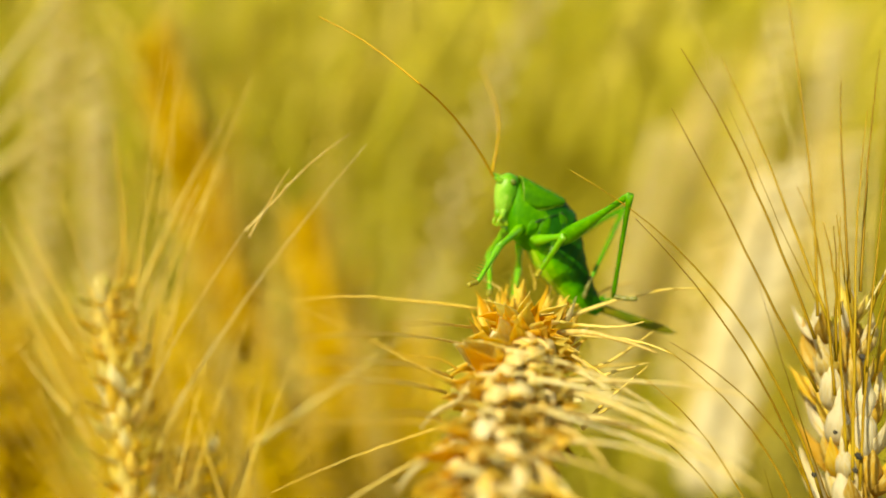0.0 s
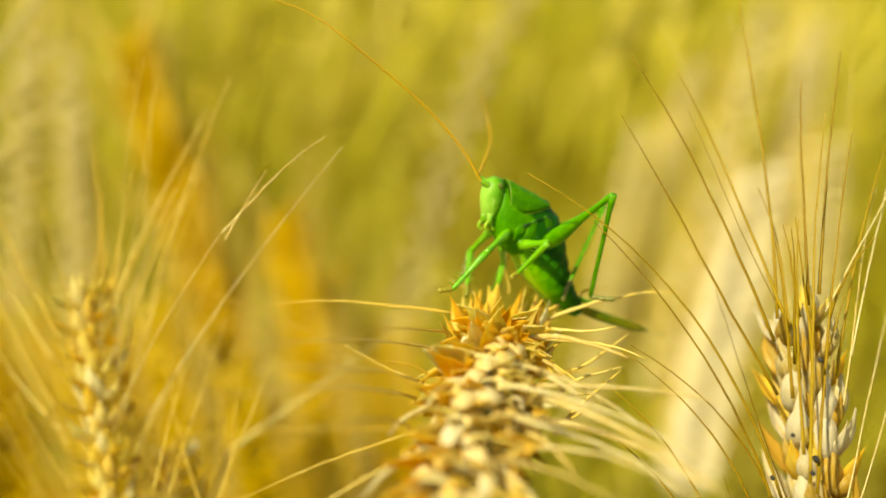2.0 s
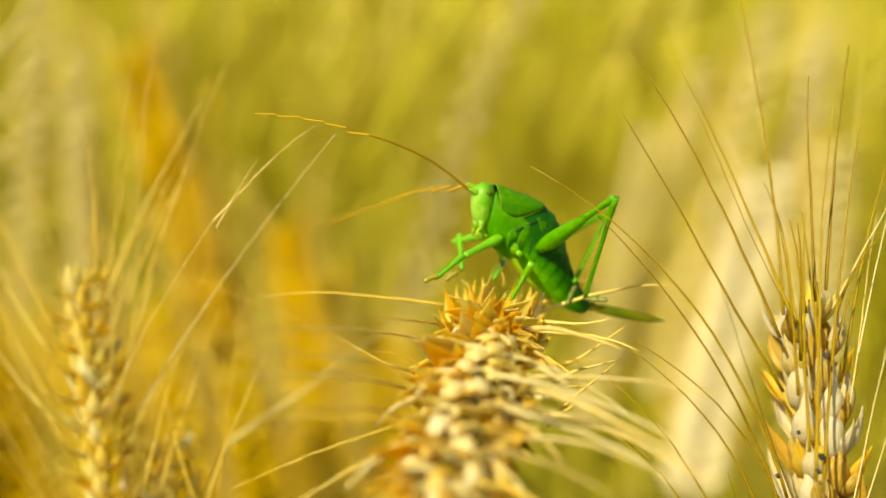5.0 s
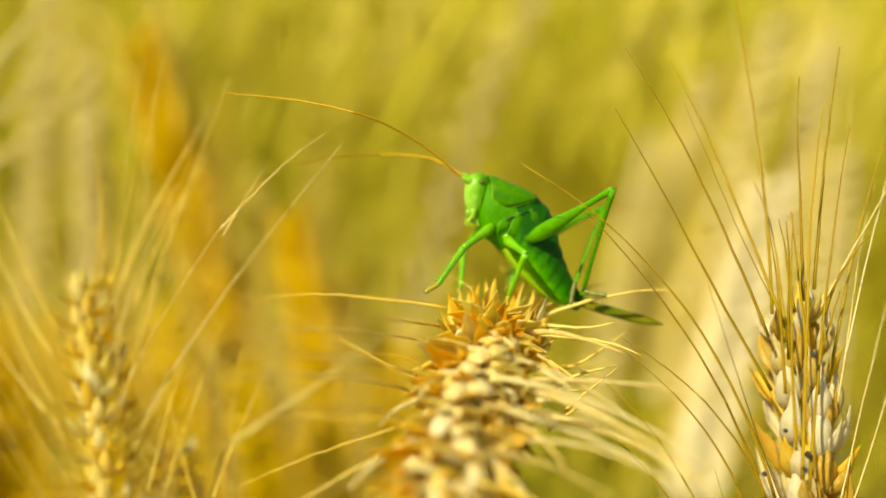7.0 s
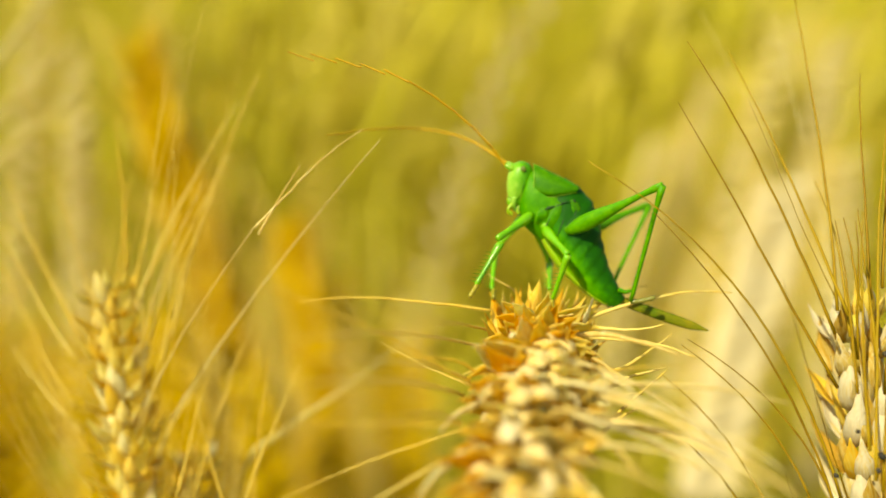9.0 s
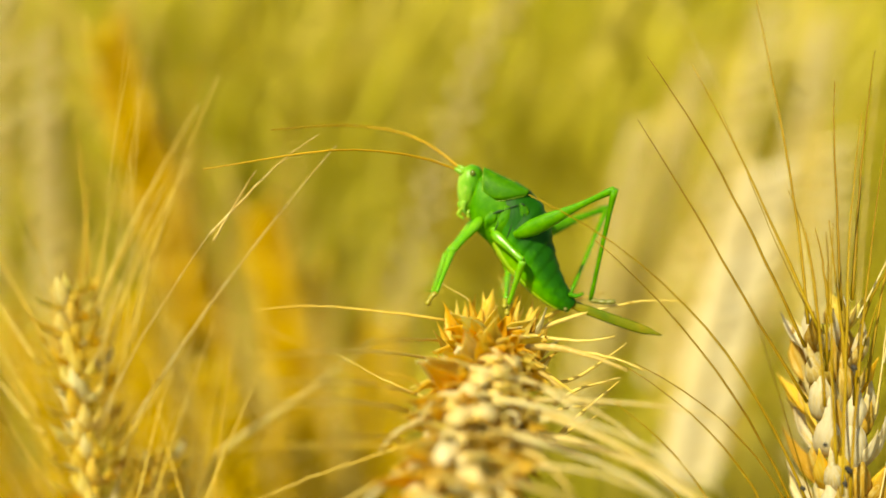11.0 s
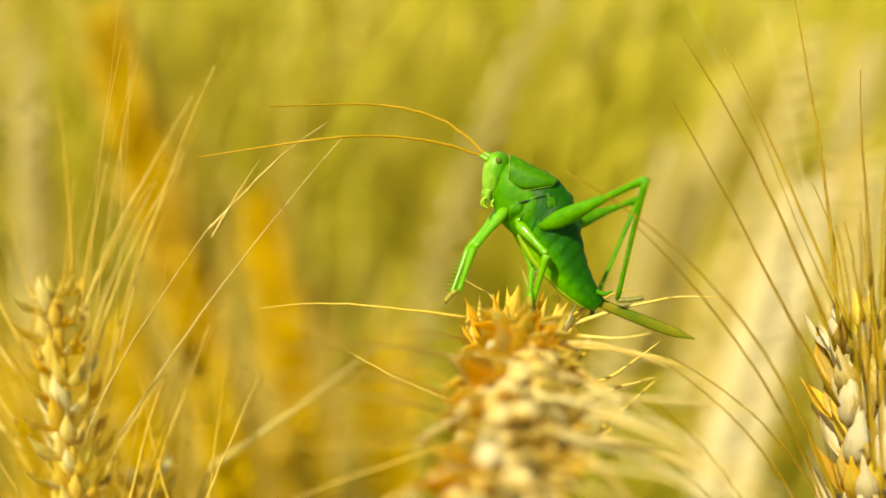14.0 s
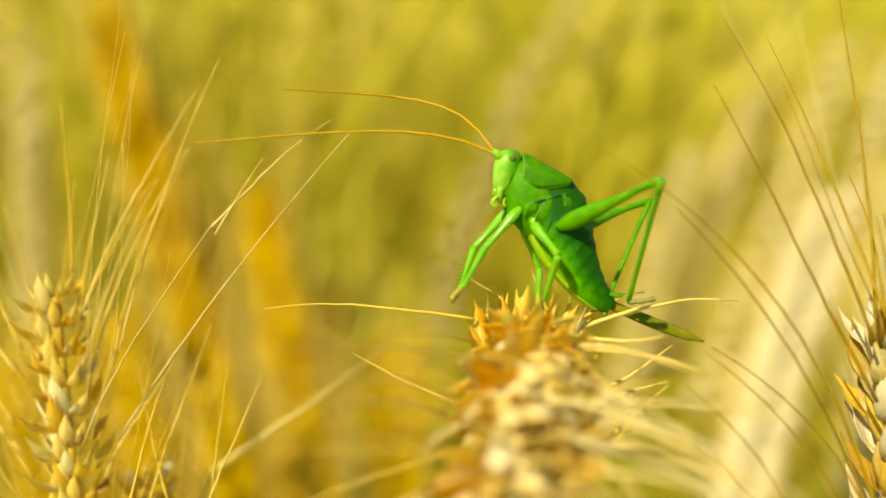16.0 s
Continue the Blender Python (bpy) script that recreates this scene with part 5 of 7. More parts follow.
        [(0, (-0.00673, 0.00203, -0.00437), (0.2896, 0.0832, -0.7652, 0.5689)), (1.5, (-0.00768, 0.00167, -0.00370), (0.5951, 0.7427, -0.0675, -0.2997)), (2, (-0.00735, 0.00233, -0.00328), (0.3776, 0.9063, -0.1307, -0.1376)), (2.5, (-0.00645, 0.00362, -0.00021), (0.3969, 0.2463, -0.8057, -0.3641)), (3, (-0.00778, 0.00442, -0.00107), (0.4206, 0.2133, -0.6926, -0.5458)), (3.5, (-0.00678, 0.00570, -0.00105), (0.3966, 0.2429, -0.6951, -0.5482)), (4, (-0.00691, 0.00567, -0.00159), (0.3583, 0.3066, -0.7494, -0.4648)), (4.2, (-0.00850, 0.00328, -0.00012), (0.4963, 0.2518, -0.7083, -0.4342)), (6.3, (-0.00834, 0.00080, -0.00296), (0.3495, 0.2115, -0.7650, 0.4979)), (7, (-0.00750, 0.00223, -0.00390), (0.2955, 0.1569, -0.7665, 0.5482)), (8, (-0.00762, 0.00177, -0.00518), (0.1987, 0.2164, -0.7696, 0.5669)), (10.3, (-0.00864, -0.00185, -0.00531), (0.3353, 0.4775, -0.8053, 0.1052)), (10.5, (-0.00855, -0.00137, -0.00603), (0.3740, 0.4562, -0.7568, 0.2815)), (11, (-0.00958, -0.00000, -0.00532), (0.2789, 0.4191, -0.8079, 0.3065)), (12.5, (-0.00989, 0.00258, -0.00588), (0.4312, 0.5116, -0.7354, 0.1073)), (14.5, (-0.00947, -0.00103, -0.00602), (0.3858, 0.4920, -0.7065, 0.3317)), (16, (-0.00973, -0.00064, -0.00568), (0.4045, 0.4417, -0.7725, 0.2112))]),
    'near_middle': (
        [(0, (-0.00264, -0.00160, 0.00123), (0.1811, -0.1113, 0.6564, -0.7239)), (1.5, (-0.00264, -0.00160, 0.00123), (-0.1216, -0.2539, 0.6106, -0.7402)), (2, (-0.00264, -0.00160, 0.00123), (-0.0375, -0.1543, 0.6448, -0.7477)), (2.5, (-0.00264, -0.00160, 0.00123), (-0.5789, -0.7997, -0.0141, 0.1585)), (3, (-0.00264, -0.00160, 0.00123), (-0.5199, -0.8400, -0.0202, 0.1540)), (3.5, (-0.00264, -0.00160, 0.00123), (-0.5250, -0.8373, -0.0061, 0.1529)), (4, (-0.00264, -0.00160, 0.00123), (-0.5421, -0.8310, 0.0072, 0.1249)), (4.2, (-0.00264, -0.00160, 0.00123), (-0.6226, -0.7576, -0.0964, 0.1706)), (6.3, (-0.00264, -0.00160, 0.00123), (-0.0724, -0.2009, 0.7646, -0.6081)), (7, (-0.00264, -0.00160, 0.00123), (-0.0205, -0.2283, 0.7845, -0.5762)), (8, (-0.00264, -0.00160, 0.00123), (0.0702, -0.3203, 0.8094, -0.4872)), (10.3, (-0.00264, -0.00160, 0.00123), (0.1198, -0.3840, 0.8222, -0.4028)), (10.5, (-0.00264, -0.00160, 0.00123), (0.1464, -0.4036, 0.8072, -0.4050)), (11, (-0.00264, -0.00160, 0.00123), (0.2069, -0.4456, 0.7901, -0.3665)), (12.5, (-0.00264, -0.00160, 0.00123), (0.1550, -0.4078, 0.8142, -0.3831)), (14.5, (-0.00264, -0.00160, 0.00123), (0.1946, -0.4535, 0.7882, -0.3677)), (16, (-0.00264, -0.00160, 0.00123), (0.1110, -0.3181, 0.8527, -0.3991))],
        [(0, (-0.00072, -0.00599, 0.00178), (0.0136, 0.3104, -0.8662, -0.3915)), (1.5, (-0.00155, -0.00626, 0.00184), (0.2781, 0.1594, -0.9027, -0.2871)), (2, (-0.00176, -0.00631, 0.00181), (0.1302, 0.1429, -0.8989, -0.3932)), (2.5, (-0.00379, -0.00609, -0.00012), (-0.3796, 0.8563, -0.2649, -0.2293)), (3, (-0.00379, -0.00584, -0.00076), (-0.4070, 0.8388, -0.2384, -0.2718)), (3.5, (-0.00385, -0.00585, -0.00071), (-0.4485, 0.8253, -0.2370, -0.2481)), (4, (-0.00368, -0.00594, -0.00061), (-0.4343, 0.8437, -0.2297, -0.2162)), (4.2, (-0.00331, -0.00631, 0.00043), (-0.3738, 0.8507, -0.2535, -0.2690)), (6.3, (-0.00200, -0.00623, 0.00002), (0.1096, 0.2356, -0.9218, -0.2878)), (7, (-0.00153, -0.00601, -0.00039), (0.0871, 0.2865, -0.9126, -0.2784)), (8, (-0.00059, -0.00519, -0.00126), (0.0663, 0.3864, -0.8818, -0.2624)), (10.3, (-0.00020, -0.00435, -0.00189), (0.0324, 0.4499, -0.8657, -0.2171)), (10.5, (0.00007, -0.00418, -0.00180), (0.0339, 0.4766, -0.8546, -0.2035)), (11, (0.00051, -0.00351, -0.00188), (0.0337, 0.5142, -0.8179, -0.2559)), (12.5, (0.00008, -0.00400, -0.00195), (0.0248, 0.4746, -0.8488, -0.2315)), (14.5, (0.00045, -0.00355, -0.00192), (0.0322, 0.5234, -0.8254, -0.2091)), (16, (-0.00050, -0.00454, -0.00194), (-0.0214, 0.3883, -0.8776, -0.2804))],
        [(0, (-0.00215, -0.00238, -0.00196), (0.4438, 0.2746, -0.8079, 0.2737)), (1.5, (-0.00474, -0.00395, -0.00183), (0.5327, 0.2714, -0.8002, 0.0468)), (2, (-0.00363, -0.00270, -0.00172), (0.5968, 0.2061, -0.7385, 0.2366)), (2.5, (-0.00482, -0.00193, -0.00339), (0.3816, 0.8261, -0.2061, -0.3598)), (3, (-0.00520, -0.00147, -0.00356), (0.1017, 0.9112, -0.2242, -0.3303)), (3.5, (-0.00491, -0.00123, -0.00327), (0.1618, 0.8192, -0.2499, -0.4902)), (4, (-0.00457, -0.00146, -0.00346), (0.0328, 0.9411, -0.2513, -0.2238)), (4.2, (-0.00476, -0.00215, -0.00267), (0.1810, 0.8947, -0.2201, -0.3439)), (6.3, (-0.00382, -0.00365, -0.00434), (0.3634, 0.2231, -0.8379, 0.3408)), (7, (-0.00324, -0.00354, -0.00486), (0.2688, 0.2711, -0.8655, 0.3244)), (8, (-0.00231, -0.00297, -0.00585), (0.1685, 0.3016, -0.8471, 0.4039)), (10.3, (-0.00155, -0.00248, -0.00676), (0.0517, 0.3766, -0.8551, 0.3526)), (10.5, (-0.00128, -0.00248, -0.00673), (0.0809, 0.3917, -0.8459, 0.3529)), (11, (-0.00120, -0.00144, -0.00655), (0.2079, 0.4426, -0.8184, 0.3020)), (12.5, (-0.00133, -0.00201, -0.00675), (0.0347, 0.3234, -0.8299, 0.4533)), (14.5, (-0.00102, -0.00187, -0.00683), (-0.0048, 0.3543, -0.8098, 0.4675)), (16, (-0.00147, -0.00180, -0.00647), (0.0102, 0.2402, -0.8499, 0.4690))]),
    'far_middle': (
        [(0, (-0.00318, 0.00160, 0.00114), (0.3936, -0.8648, 0.3093, 0.0394)), (1.5, (-0.00318, 0.00160, 0.00114), (0.4397, -0.8250, 0.3530, -0.0390)), (2, (-0.00318, 0.00160, 0.00114), (0.4461, -0.8196, 0.3591, -0.0155)), (2.5, (-0.00318, 0.00160, 0.00114), (0.4613, -0.7939, 0.3924, -0.0547)), (3, (-0.00318, 0.00160, 0.00114), (0.4371, -0.7889, 0.4293, 0.0488)), (3.5, (-0.00318, 0.00160, 0.00114), (0.3467, -0.7886, 0.4481, -0.2391)), (4, (-0.00318, 0.00160, 0.00114), (0.4630, -0.7778, 0.4182, -0.0758)), (4.2, (-0.00318, 0.00160, 0.00114), (0.4905, -0.7678, 0.3948, 0.1182)), (6.3, (-0.00318, 0.00160, 0.00114), (0.4367, -0.8492, 0.2621, -0.1397)), (7, (-0.00318, 0.00160, 0.00114), (0.3661, -0.8743, 0.2647, -0.1773)), (8, (-0.00318, 0.00160, 0.00114), (0.3991, -0.8969, 0.1765, -0.0715)), (10.3, (-0.00318, 0.00160, 0.00114), (0.2329, -0.9199, 0.2970, -0.1063)), (10.5, (-0.00318, 0.00160, 0.00114), (0.2367, -0.9341, 0.2519, -0.0898)), (11, (-0.00318, 0.00160, 0.00114), (0.2318, -0.9245, 0.2686, -0.1393)), (12.5, (-0.00318, 0.00160, 0.00114), (0.0645, -0.9367, 0.2943, -0.1784)), (14.5, (-0.00318, 0.00160, 0.00114), (0.0719, -0.9347, 0.2992, -0.1779)), (16, (-0.00318, 0.00160, 0.00114), (0.1353, -0.9222, 0.3265, -0.1570))],
        [(0, (-0.00233, 0.00500, -0.00218), (0.4751, 0.8447, -0.2267, -0.0967)), (1.5, (-0.00137, 0.00497, -0.00181), (0.5231, 0.7927, -0.2712, -0.1566)), (2, (-0.00151, 0.00507, -0.00177), (0.4513, 0.8264, -0.2984, -0.1561)), (2.5, (-0.00101, 0.00493, -0.00161), (0.5238, 0.7696, -0.2901, -0.2218)), (3, (-0.00174, 0.00513, -0.00182), (0.4347, 0.8052, -0.2973, -0.2726)), (3.5, (0.00014, 0.00320, -0.00198), (0.6109, 0.6454, -0.3929, -0.2364)), (4, (-0.00074, 0.00477, -0.00156), (0.5662, 0.7253, -0.2792, -0.2747)), (4.2, (-0.00218, 0.00568, -0.00123), (0.5606, 0.7564, -0.1186, -0.3154)), (6.3, (-0.00093, 0.00483, -0.00166), (0.5638, 0.7755, -0.2837, -0.0157)), (7, (-0.00075, 0.00424, -0.00209), (0.5727, 0.7632, -0.2966, 0.0403)), (8, (-0.00188, 0.00493, -0.00210), (0.4945, 0.8354, -0.2158, 0.1052)), (10.3, (-0.00157, 0.00336, -0.00306), (0.4508, 0.8425, -0.2834, 0.0816)), (10.5, (-0.00179, 0.00352, -0.00307), (0.4456, 0.8539, -0.2428, 0.1155)), (11, (-0.00133, 0.00331, -0.00298), (0.4549, 0.8362, -0.2765, 0.1317)), (12.5, (-0.00138, 0.00168, -0.00334), (0.4793, 0.8221, -0.2617, 0.1608)), (14.5, (-0.00136, 0.00173, -0.00333), (0.4510, 0.8330, -0.2755, 0.1637)), (16, (-0.00135, 0.00231, -0.00327), (0.4946, 0.8120, -0.2936, 0.0990))],
        [(0, (-0.00437, 0.00091, -0.00503), (0.6121, 0.7662, -0.1446, -0.1318)), (1.5, (-0.00423, 0.00096, -0.00398), (0.5631, 0.7591, -0.2615, -0.1957)), (2, (-0.00435, 0.00156, -0.00470), (0.6444, 0.7087, -0.1743, -0.2284)), (2.5, (-0.00449, 0.00128, -0.00351), (0.5723, 0.7452, -0.2546, -0.2286)), (3, (-0.00549, 0.00223, -0.00437), (0.5740, 0.7233, -0.2018, -0.3266)), (3.5, (-0.00409, -0.00004, -0.00274), (0.6096, 0.6502, -0.3938, -0.2249)), (4, (-0.00459, 0.00117, -0.00268), (0.5721, 0.7342, -0.2673, -0.2494)), (4.2, (-0.00547, 0.00152, -0.00216), (0.5650, 0.7650, -0.1049, -0.2907)), (6.3, (-0.00278, 0.00016, -0.00362), (0.4744, 0.8132, -0.3368, -0.0135)), (7, (-0.00224, -0.00060, -0.00393), (0.4563, 0.8110, -0.3656, 0.0216)), (8, (-0.00208, 0.00024, -0.00474), (0.4187, 0.8655, -0.2699, 0.0532)), (10.3, (-0.00220, -0.00098, -0.00618), (0.4120, 0.8561, -0.2886, 0.1188)), (10.5, (-0.00190, -0.00089, -0.00617), (0.3382, 0.8915, -0.2923, 0.0738)), (11, (-0.00150, -0.00118, -0.00595), (0.4302, 0.8454, -0.2954, 0.1141)), (12.5, (-0.00131, -0.00302, -0.00597), (0.3663, 0.8672, -0.3261, 0.0860)), (14.5, (-0.00123, -0.00280, -0.00624), (0.4291, 0.8396, -0.2779, 0.1835)), (16, (-0.00205, -0.00233, -0.00592), (0.4568, 0.8264, -0.3164, 0.0906))]),
    'near_hind': (
        [(0, (-0.00028, -0.00200, 0.00077), (0.3990, 0.0368, 0.5351, -0.7437)), (1.5, (-0.00028, -0.00200, 0.00077), (0.3363, 0.0560, 0.4958, -0.7987)), (2, (-0.00028, -0.00200, 0.00077), (0.3557, 0.0729, 0.4926, -0.7909)), (2.5, (-0.00028, -0.00200, 0.00077), (0.2536, 0.0559, 0.4904, -0.8319)), (3, (-0.00028, -0.00200, 0.00077), (0.1961, 0.1105, 0.4428, -0.8679)), (3.5, (-0.00028, -0.00200, 0.00077), (0.2250, 0.0850, 0.4016, -0.8836)), (4, (-0.00028, -0.00200, 0.00077), (0.2319, 0.0944, 0.4206, -0.8720)), (4.2, (-0.00028, -0.00200, 0.00077), (0.3260, 0.0072, 0.4666, -0.8221)), (6.3, (-0.00028, -0.00200, 0.00077), (0.4244, -0.0683, 0.5294, -0.7314)), (7, (-0.00028, -0.00200, 0.00077), (0.4680, -0.0751, 0.5457, -0.6911)), (8, (-0.00028, -0.00200, 0.00077), (0.5120, -0.1875, 0.5356, -0.6448)), (10.3, (-0.00028, -0.00200, 0.00077), (0.4470, -0.1592, 0.5525, -0.6852)), (10.5, (-0.00028, -0.00200, 0.00077), (0.4842, -0.1673, 0.5373, -0.6699)), (11, (-0.00028, -0.00200, 0.00077), (0.5736, -0.2147, 0.5252, -0.5909)), (12.5, (-0.00028, -0.00200, 0.00077), (0.5326, -0.1793, 0.5350, -0.6309)), (14.5, (-0.00028, -0.00200, 0.00077), (0.5558, -0.2103, 0.5255, -0.6088)), (16, (-0.00028, -0.00200, 0.00077), (0.4689, -0.1136, 0.5622, -0.6717))],
        [(0, (0.00421, -0.01195, 0.00588), (0.1760, -0.4540, 0.8409, 0.2363)), (1.5, (0.00267, -0.01200, 0.00682), (0.1355, -0.3964, 0.8810, 0.2199)), (2, (0.00256, -0.01202, 0.00684), (0.1602, -0.4085, 0.8720, 0.2169)), (2.5, (0.00160, -0.01218, 0.00695), (0.0955, -0.3277, 0.9152, 0.2142)), (3, (-0.00050, -0.01179, 0.00780), (0.1086, -0.2595, 0.9422, 0.1820)), (3.5, (0.00009, -0.01102, 0.00876), (0.0809, -0.2822, 0.9444, 0.1479)), (4, (0.00009, -0.01137, 0.00834), (0.0983, -0.2904, 0.9385, 0.1588)), (4.2, (0.00325, -0.01130, 0.00757), (0.0658, -0.3899, 0.8896, 0.2288)), (6.3, (0.00634, -0.01063, 0.00595), (0.0723, -0.4914, 0.8220, 0.2786)), (7, (0.00713, -0.01024, 0.00550), (0.1042, -0.5270, 0.7910, 0.2929)), (8, (0.00925, -0.00801, 0.00506), (0.0474, -0.5878, 0.7639, 0.2621)), (10.3, (0.00831, -0.00941, 0.00485), (0.0555, -0.5400, 0.8092, 0.2247)), (10.5, (0.00870, -0.00872, 0.00518), (0.0653, -0.5673, 0.7903, 0.2221)), (11, (0.01004, -0.00651, 0.00506), (0.0879, -0.6377, 0.7234, 0.2496)), (12.5, (0.00932, -0.00783, 0.00514), (0.0861, -0.6018, 0.7551, 0.2454)), (14.5, (0.00985, -0.00689, 0.00509), (0.0759, -0.6255, 0.7378, 0.2423)), (16, (0.00792, -0.00982, 0.00489), (0.1110, -0.5414, 0.7941, 0.2531))],
        [(0, (0.00529, -0.00457, -0.00505), (0.4476, -0.2847, 0.6887, -0.4943)), (1.5, (0.00352, -0.00545, -0.00465), (0.3922, -0.2600, 0.6808, -0.5613)), (2, (0.00391, -0.00528, -0.00447), (0.3965, -0.2526, 0.7003, -0.5372)), (2.5, (0.00206, -0.00616, -0.00484), (0.3477, -0.2517, 0.6493, -0.6279)), (3, (0.00096, -0.00650, -0.00425), (0.2502, -0.1583, 0.6806, -0.6701)), (3.5, (0.00101, -0.00671, -0.00373), (0.1926, -0.0731, 0.6331, -0.7461)), (4, (0.00131, -0.00667, -0.00398), (0.2314, -0.0847, 0.6151, -0.7490)), (4.2, (0.00243, -0.00524, -0.00417), (0.3329, -0.2932, 0.7019, -0.5572)), (6.3, (0.00429, -0.00363, -0.00509), (0.4244, -0.3550, 0.6809, -0.4798)), (7, (0.00522, -0.00266, -0.00517), (0.4259, -0.3572, 0.7089, -0.4341)), (8, (0.00613, -0.00197, -0.00630), (0.5188, -0.4085, 0.5948, -0.4585)), (10.3, (0.00628, -0.00380, -0.00697), (0.5580, -0.3577, 0.4706, -0.5824)), (10.5, (0.00673, -0.00310, -0.00663), (0.5707, -0.3756, 0.4921, -0.5395)), (11, (0.00751, -0.00025, -0.00632), (0.5326, -0.4150, 0.6068, -0.4194)), (12.5, (0.00713, -0.00156, -0.00630), (0.5614, -0.3920, 0.5608, -0.4654)), (14.5, (0.00732, -0.00091, -0.00644), (0.5836, -0.3955, 0.5330, -0.4678)), (16, (0.00662, -0.00291, -0.00633), (0.5398, -0.3277, 0.5623, -0.5339))]),
    'far_hind': (
        [(0, (0.00083, 0.00200, 0.00073), (0.4898, -0.5683, 0.1669, -0.6398)), (1.5, (0.00083, 0.00200, 0.00073), (0.4532, -0.5592, 0.2307, -0.6548)), (2, (0.00083, 0.00200, 0.00073), (0.4558, -0.5468, 0.2113, -0.6698)), (2.5, (0.00083, 0.00200, 0.00073), (0.3729, -0.5685, 0.2556, -0.6874)), (3, (0.00083, 0.00200, 0.00073), (0.3805, -0.5527, 0.2116, -0.7107)), (3.5, (0.00083, 0.00200, 0.00073), (0.3775, -0.5650, 0.1892, -0.7089)), (4, (0.00083, 0.00200, 0.00073), (0.4235, -0.5430, 0.1976, -0.6977)), (4.2, (0.00083, 0.00200, 0.00073), (0.4289, -0.5917, 0.2338, -0.6412)), (6.3, (0.00083, 0.00200, 0.00073), (0.5105, -0.6086, 0.1926, -0.5761)), (7, (0.00083, 0.00200, 0.00073), (0.5295, -0.5925, 0.1814, -0.5794)), (8, (0.00083, 0.00200, 0.00073), (0.6297, -0.5755, 0.1822, -0.4889)), (10.3, (0.00083, 0.00200, 0.00073), (0.6699, -0.5438, 0.2182, -0.4560)), (10.5, (0.00083, 0.00200, 0.00073), (0.6922, -0.5419, 0.2021, -0.4317)), (11, (0.00083, 0.00200, 0.00073), (0.6315, -0.5812, 0.1611, -0.4872)), (12.5, (0.00083, 0.00200, 0.00073), (0.6860, -0.5419, 0.2054, -0.4400)), (14.5, (0.00083, 0.00200, 0.00073), (0.6929, -0.5515, 0.2054, -0.4166)), (16, (0.00083, 0.00200, 0.00073), (0.6256, -0.5339, 0.2438, -0.5139))],
        [(0, (0.01156, 0.00614, 0.00433), (0.4704, 0.5916, -0.6537, 0.0371)), (1.5, (0.01218, 0.00447, 0.00397), (0.4796, 0.5605, -0.6741, -0.0372)), (2, (0.01198, 0.00460, 0.00450), (0.4674, 0.5588, -0.6849, -0.0123)), (2.5, (0.01255, 0.00288, 0.00342), (0.5144, 0.4976, -0.6969, -0.0465)), (3, (0.01224, 0.00344, 0.00434), (0.5143, 0.4764, -0.7121, -0.0385)), (3.5, (0.01221, 0.00391, 0.00423), (0.5268, 0.4744, -0.7052, -0.0096)), (4, (0.01198, 0.00422, 0.00474), (0.4888, 0.5158, -0.7033, -0.0191)), (4.2, (0.01239, 0.00450, 0.00303), (0.5152, 0.5489, -0.6575, -0.0318)), (6.3, (0.01165, 0.00681, 0.00296), (0.4853, 0.6305, -0.6056, 0.0154)), (7, (0.01142, 0.00703, 0.00353), (0.4513, 0.6487, -0.6116, 0.0387)), (8, (0.01038, 0.00859, 0.00400), (0.3795, 0.7410, -0.5540, 0.0023)), (10.3, (0.01033, 0.00838, 0.00451), (0.3073, 0.7786, -0.5454, -0.0448)), (10.5, (0.00984, 0.00894, 0.00472), (0.2825, 0.8003, -0.5277, -0.0354)), (11, (0.01011, 0.00896, 0.00402), (0.3681, 0.7477, -0.5515, 0.0364)), (12.5, (0.00997, 0.00878, 0.00469), (0.2872, 0.7945, -0.5340, -0.0351)), (14.5, (0.00980, 0.00915, 0.00443), (0.2846, 0.8054, -0.5185, -0.0394)), (16, (0.01112, 0.00703, 0.00448), (0.3111, 0.7408, -0.5942, -0.0375))],
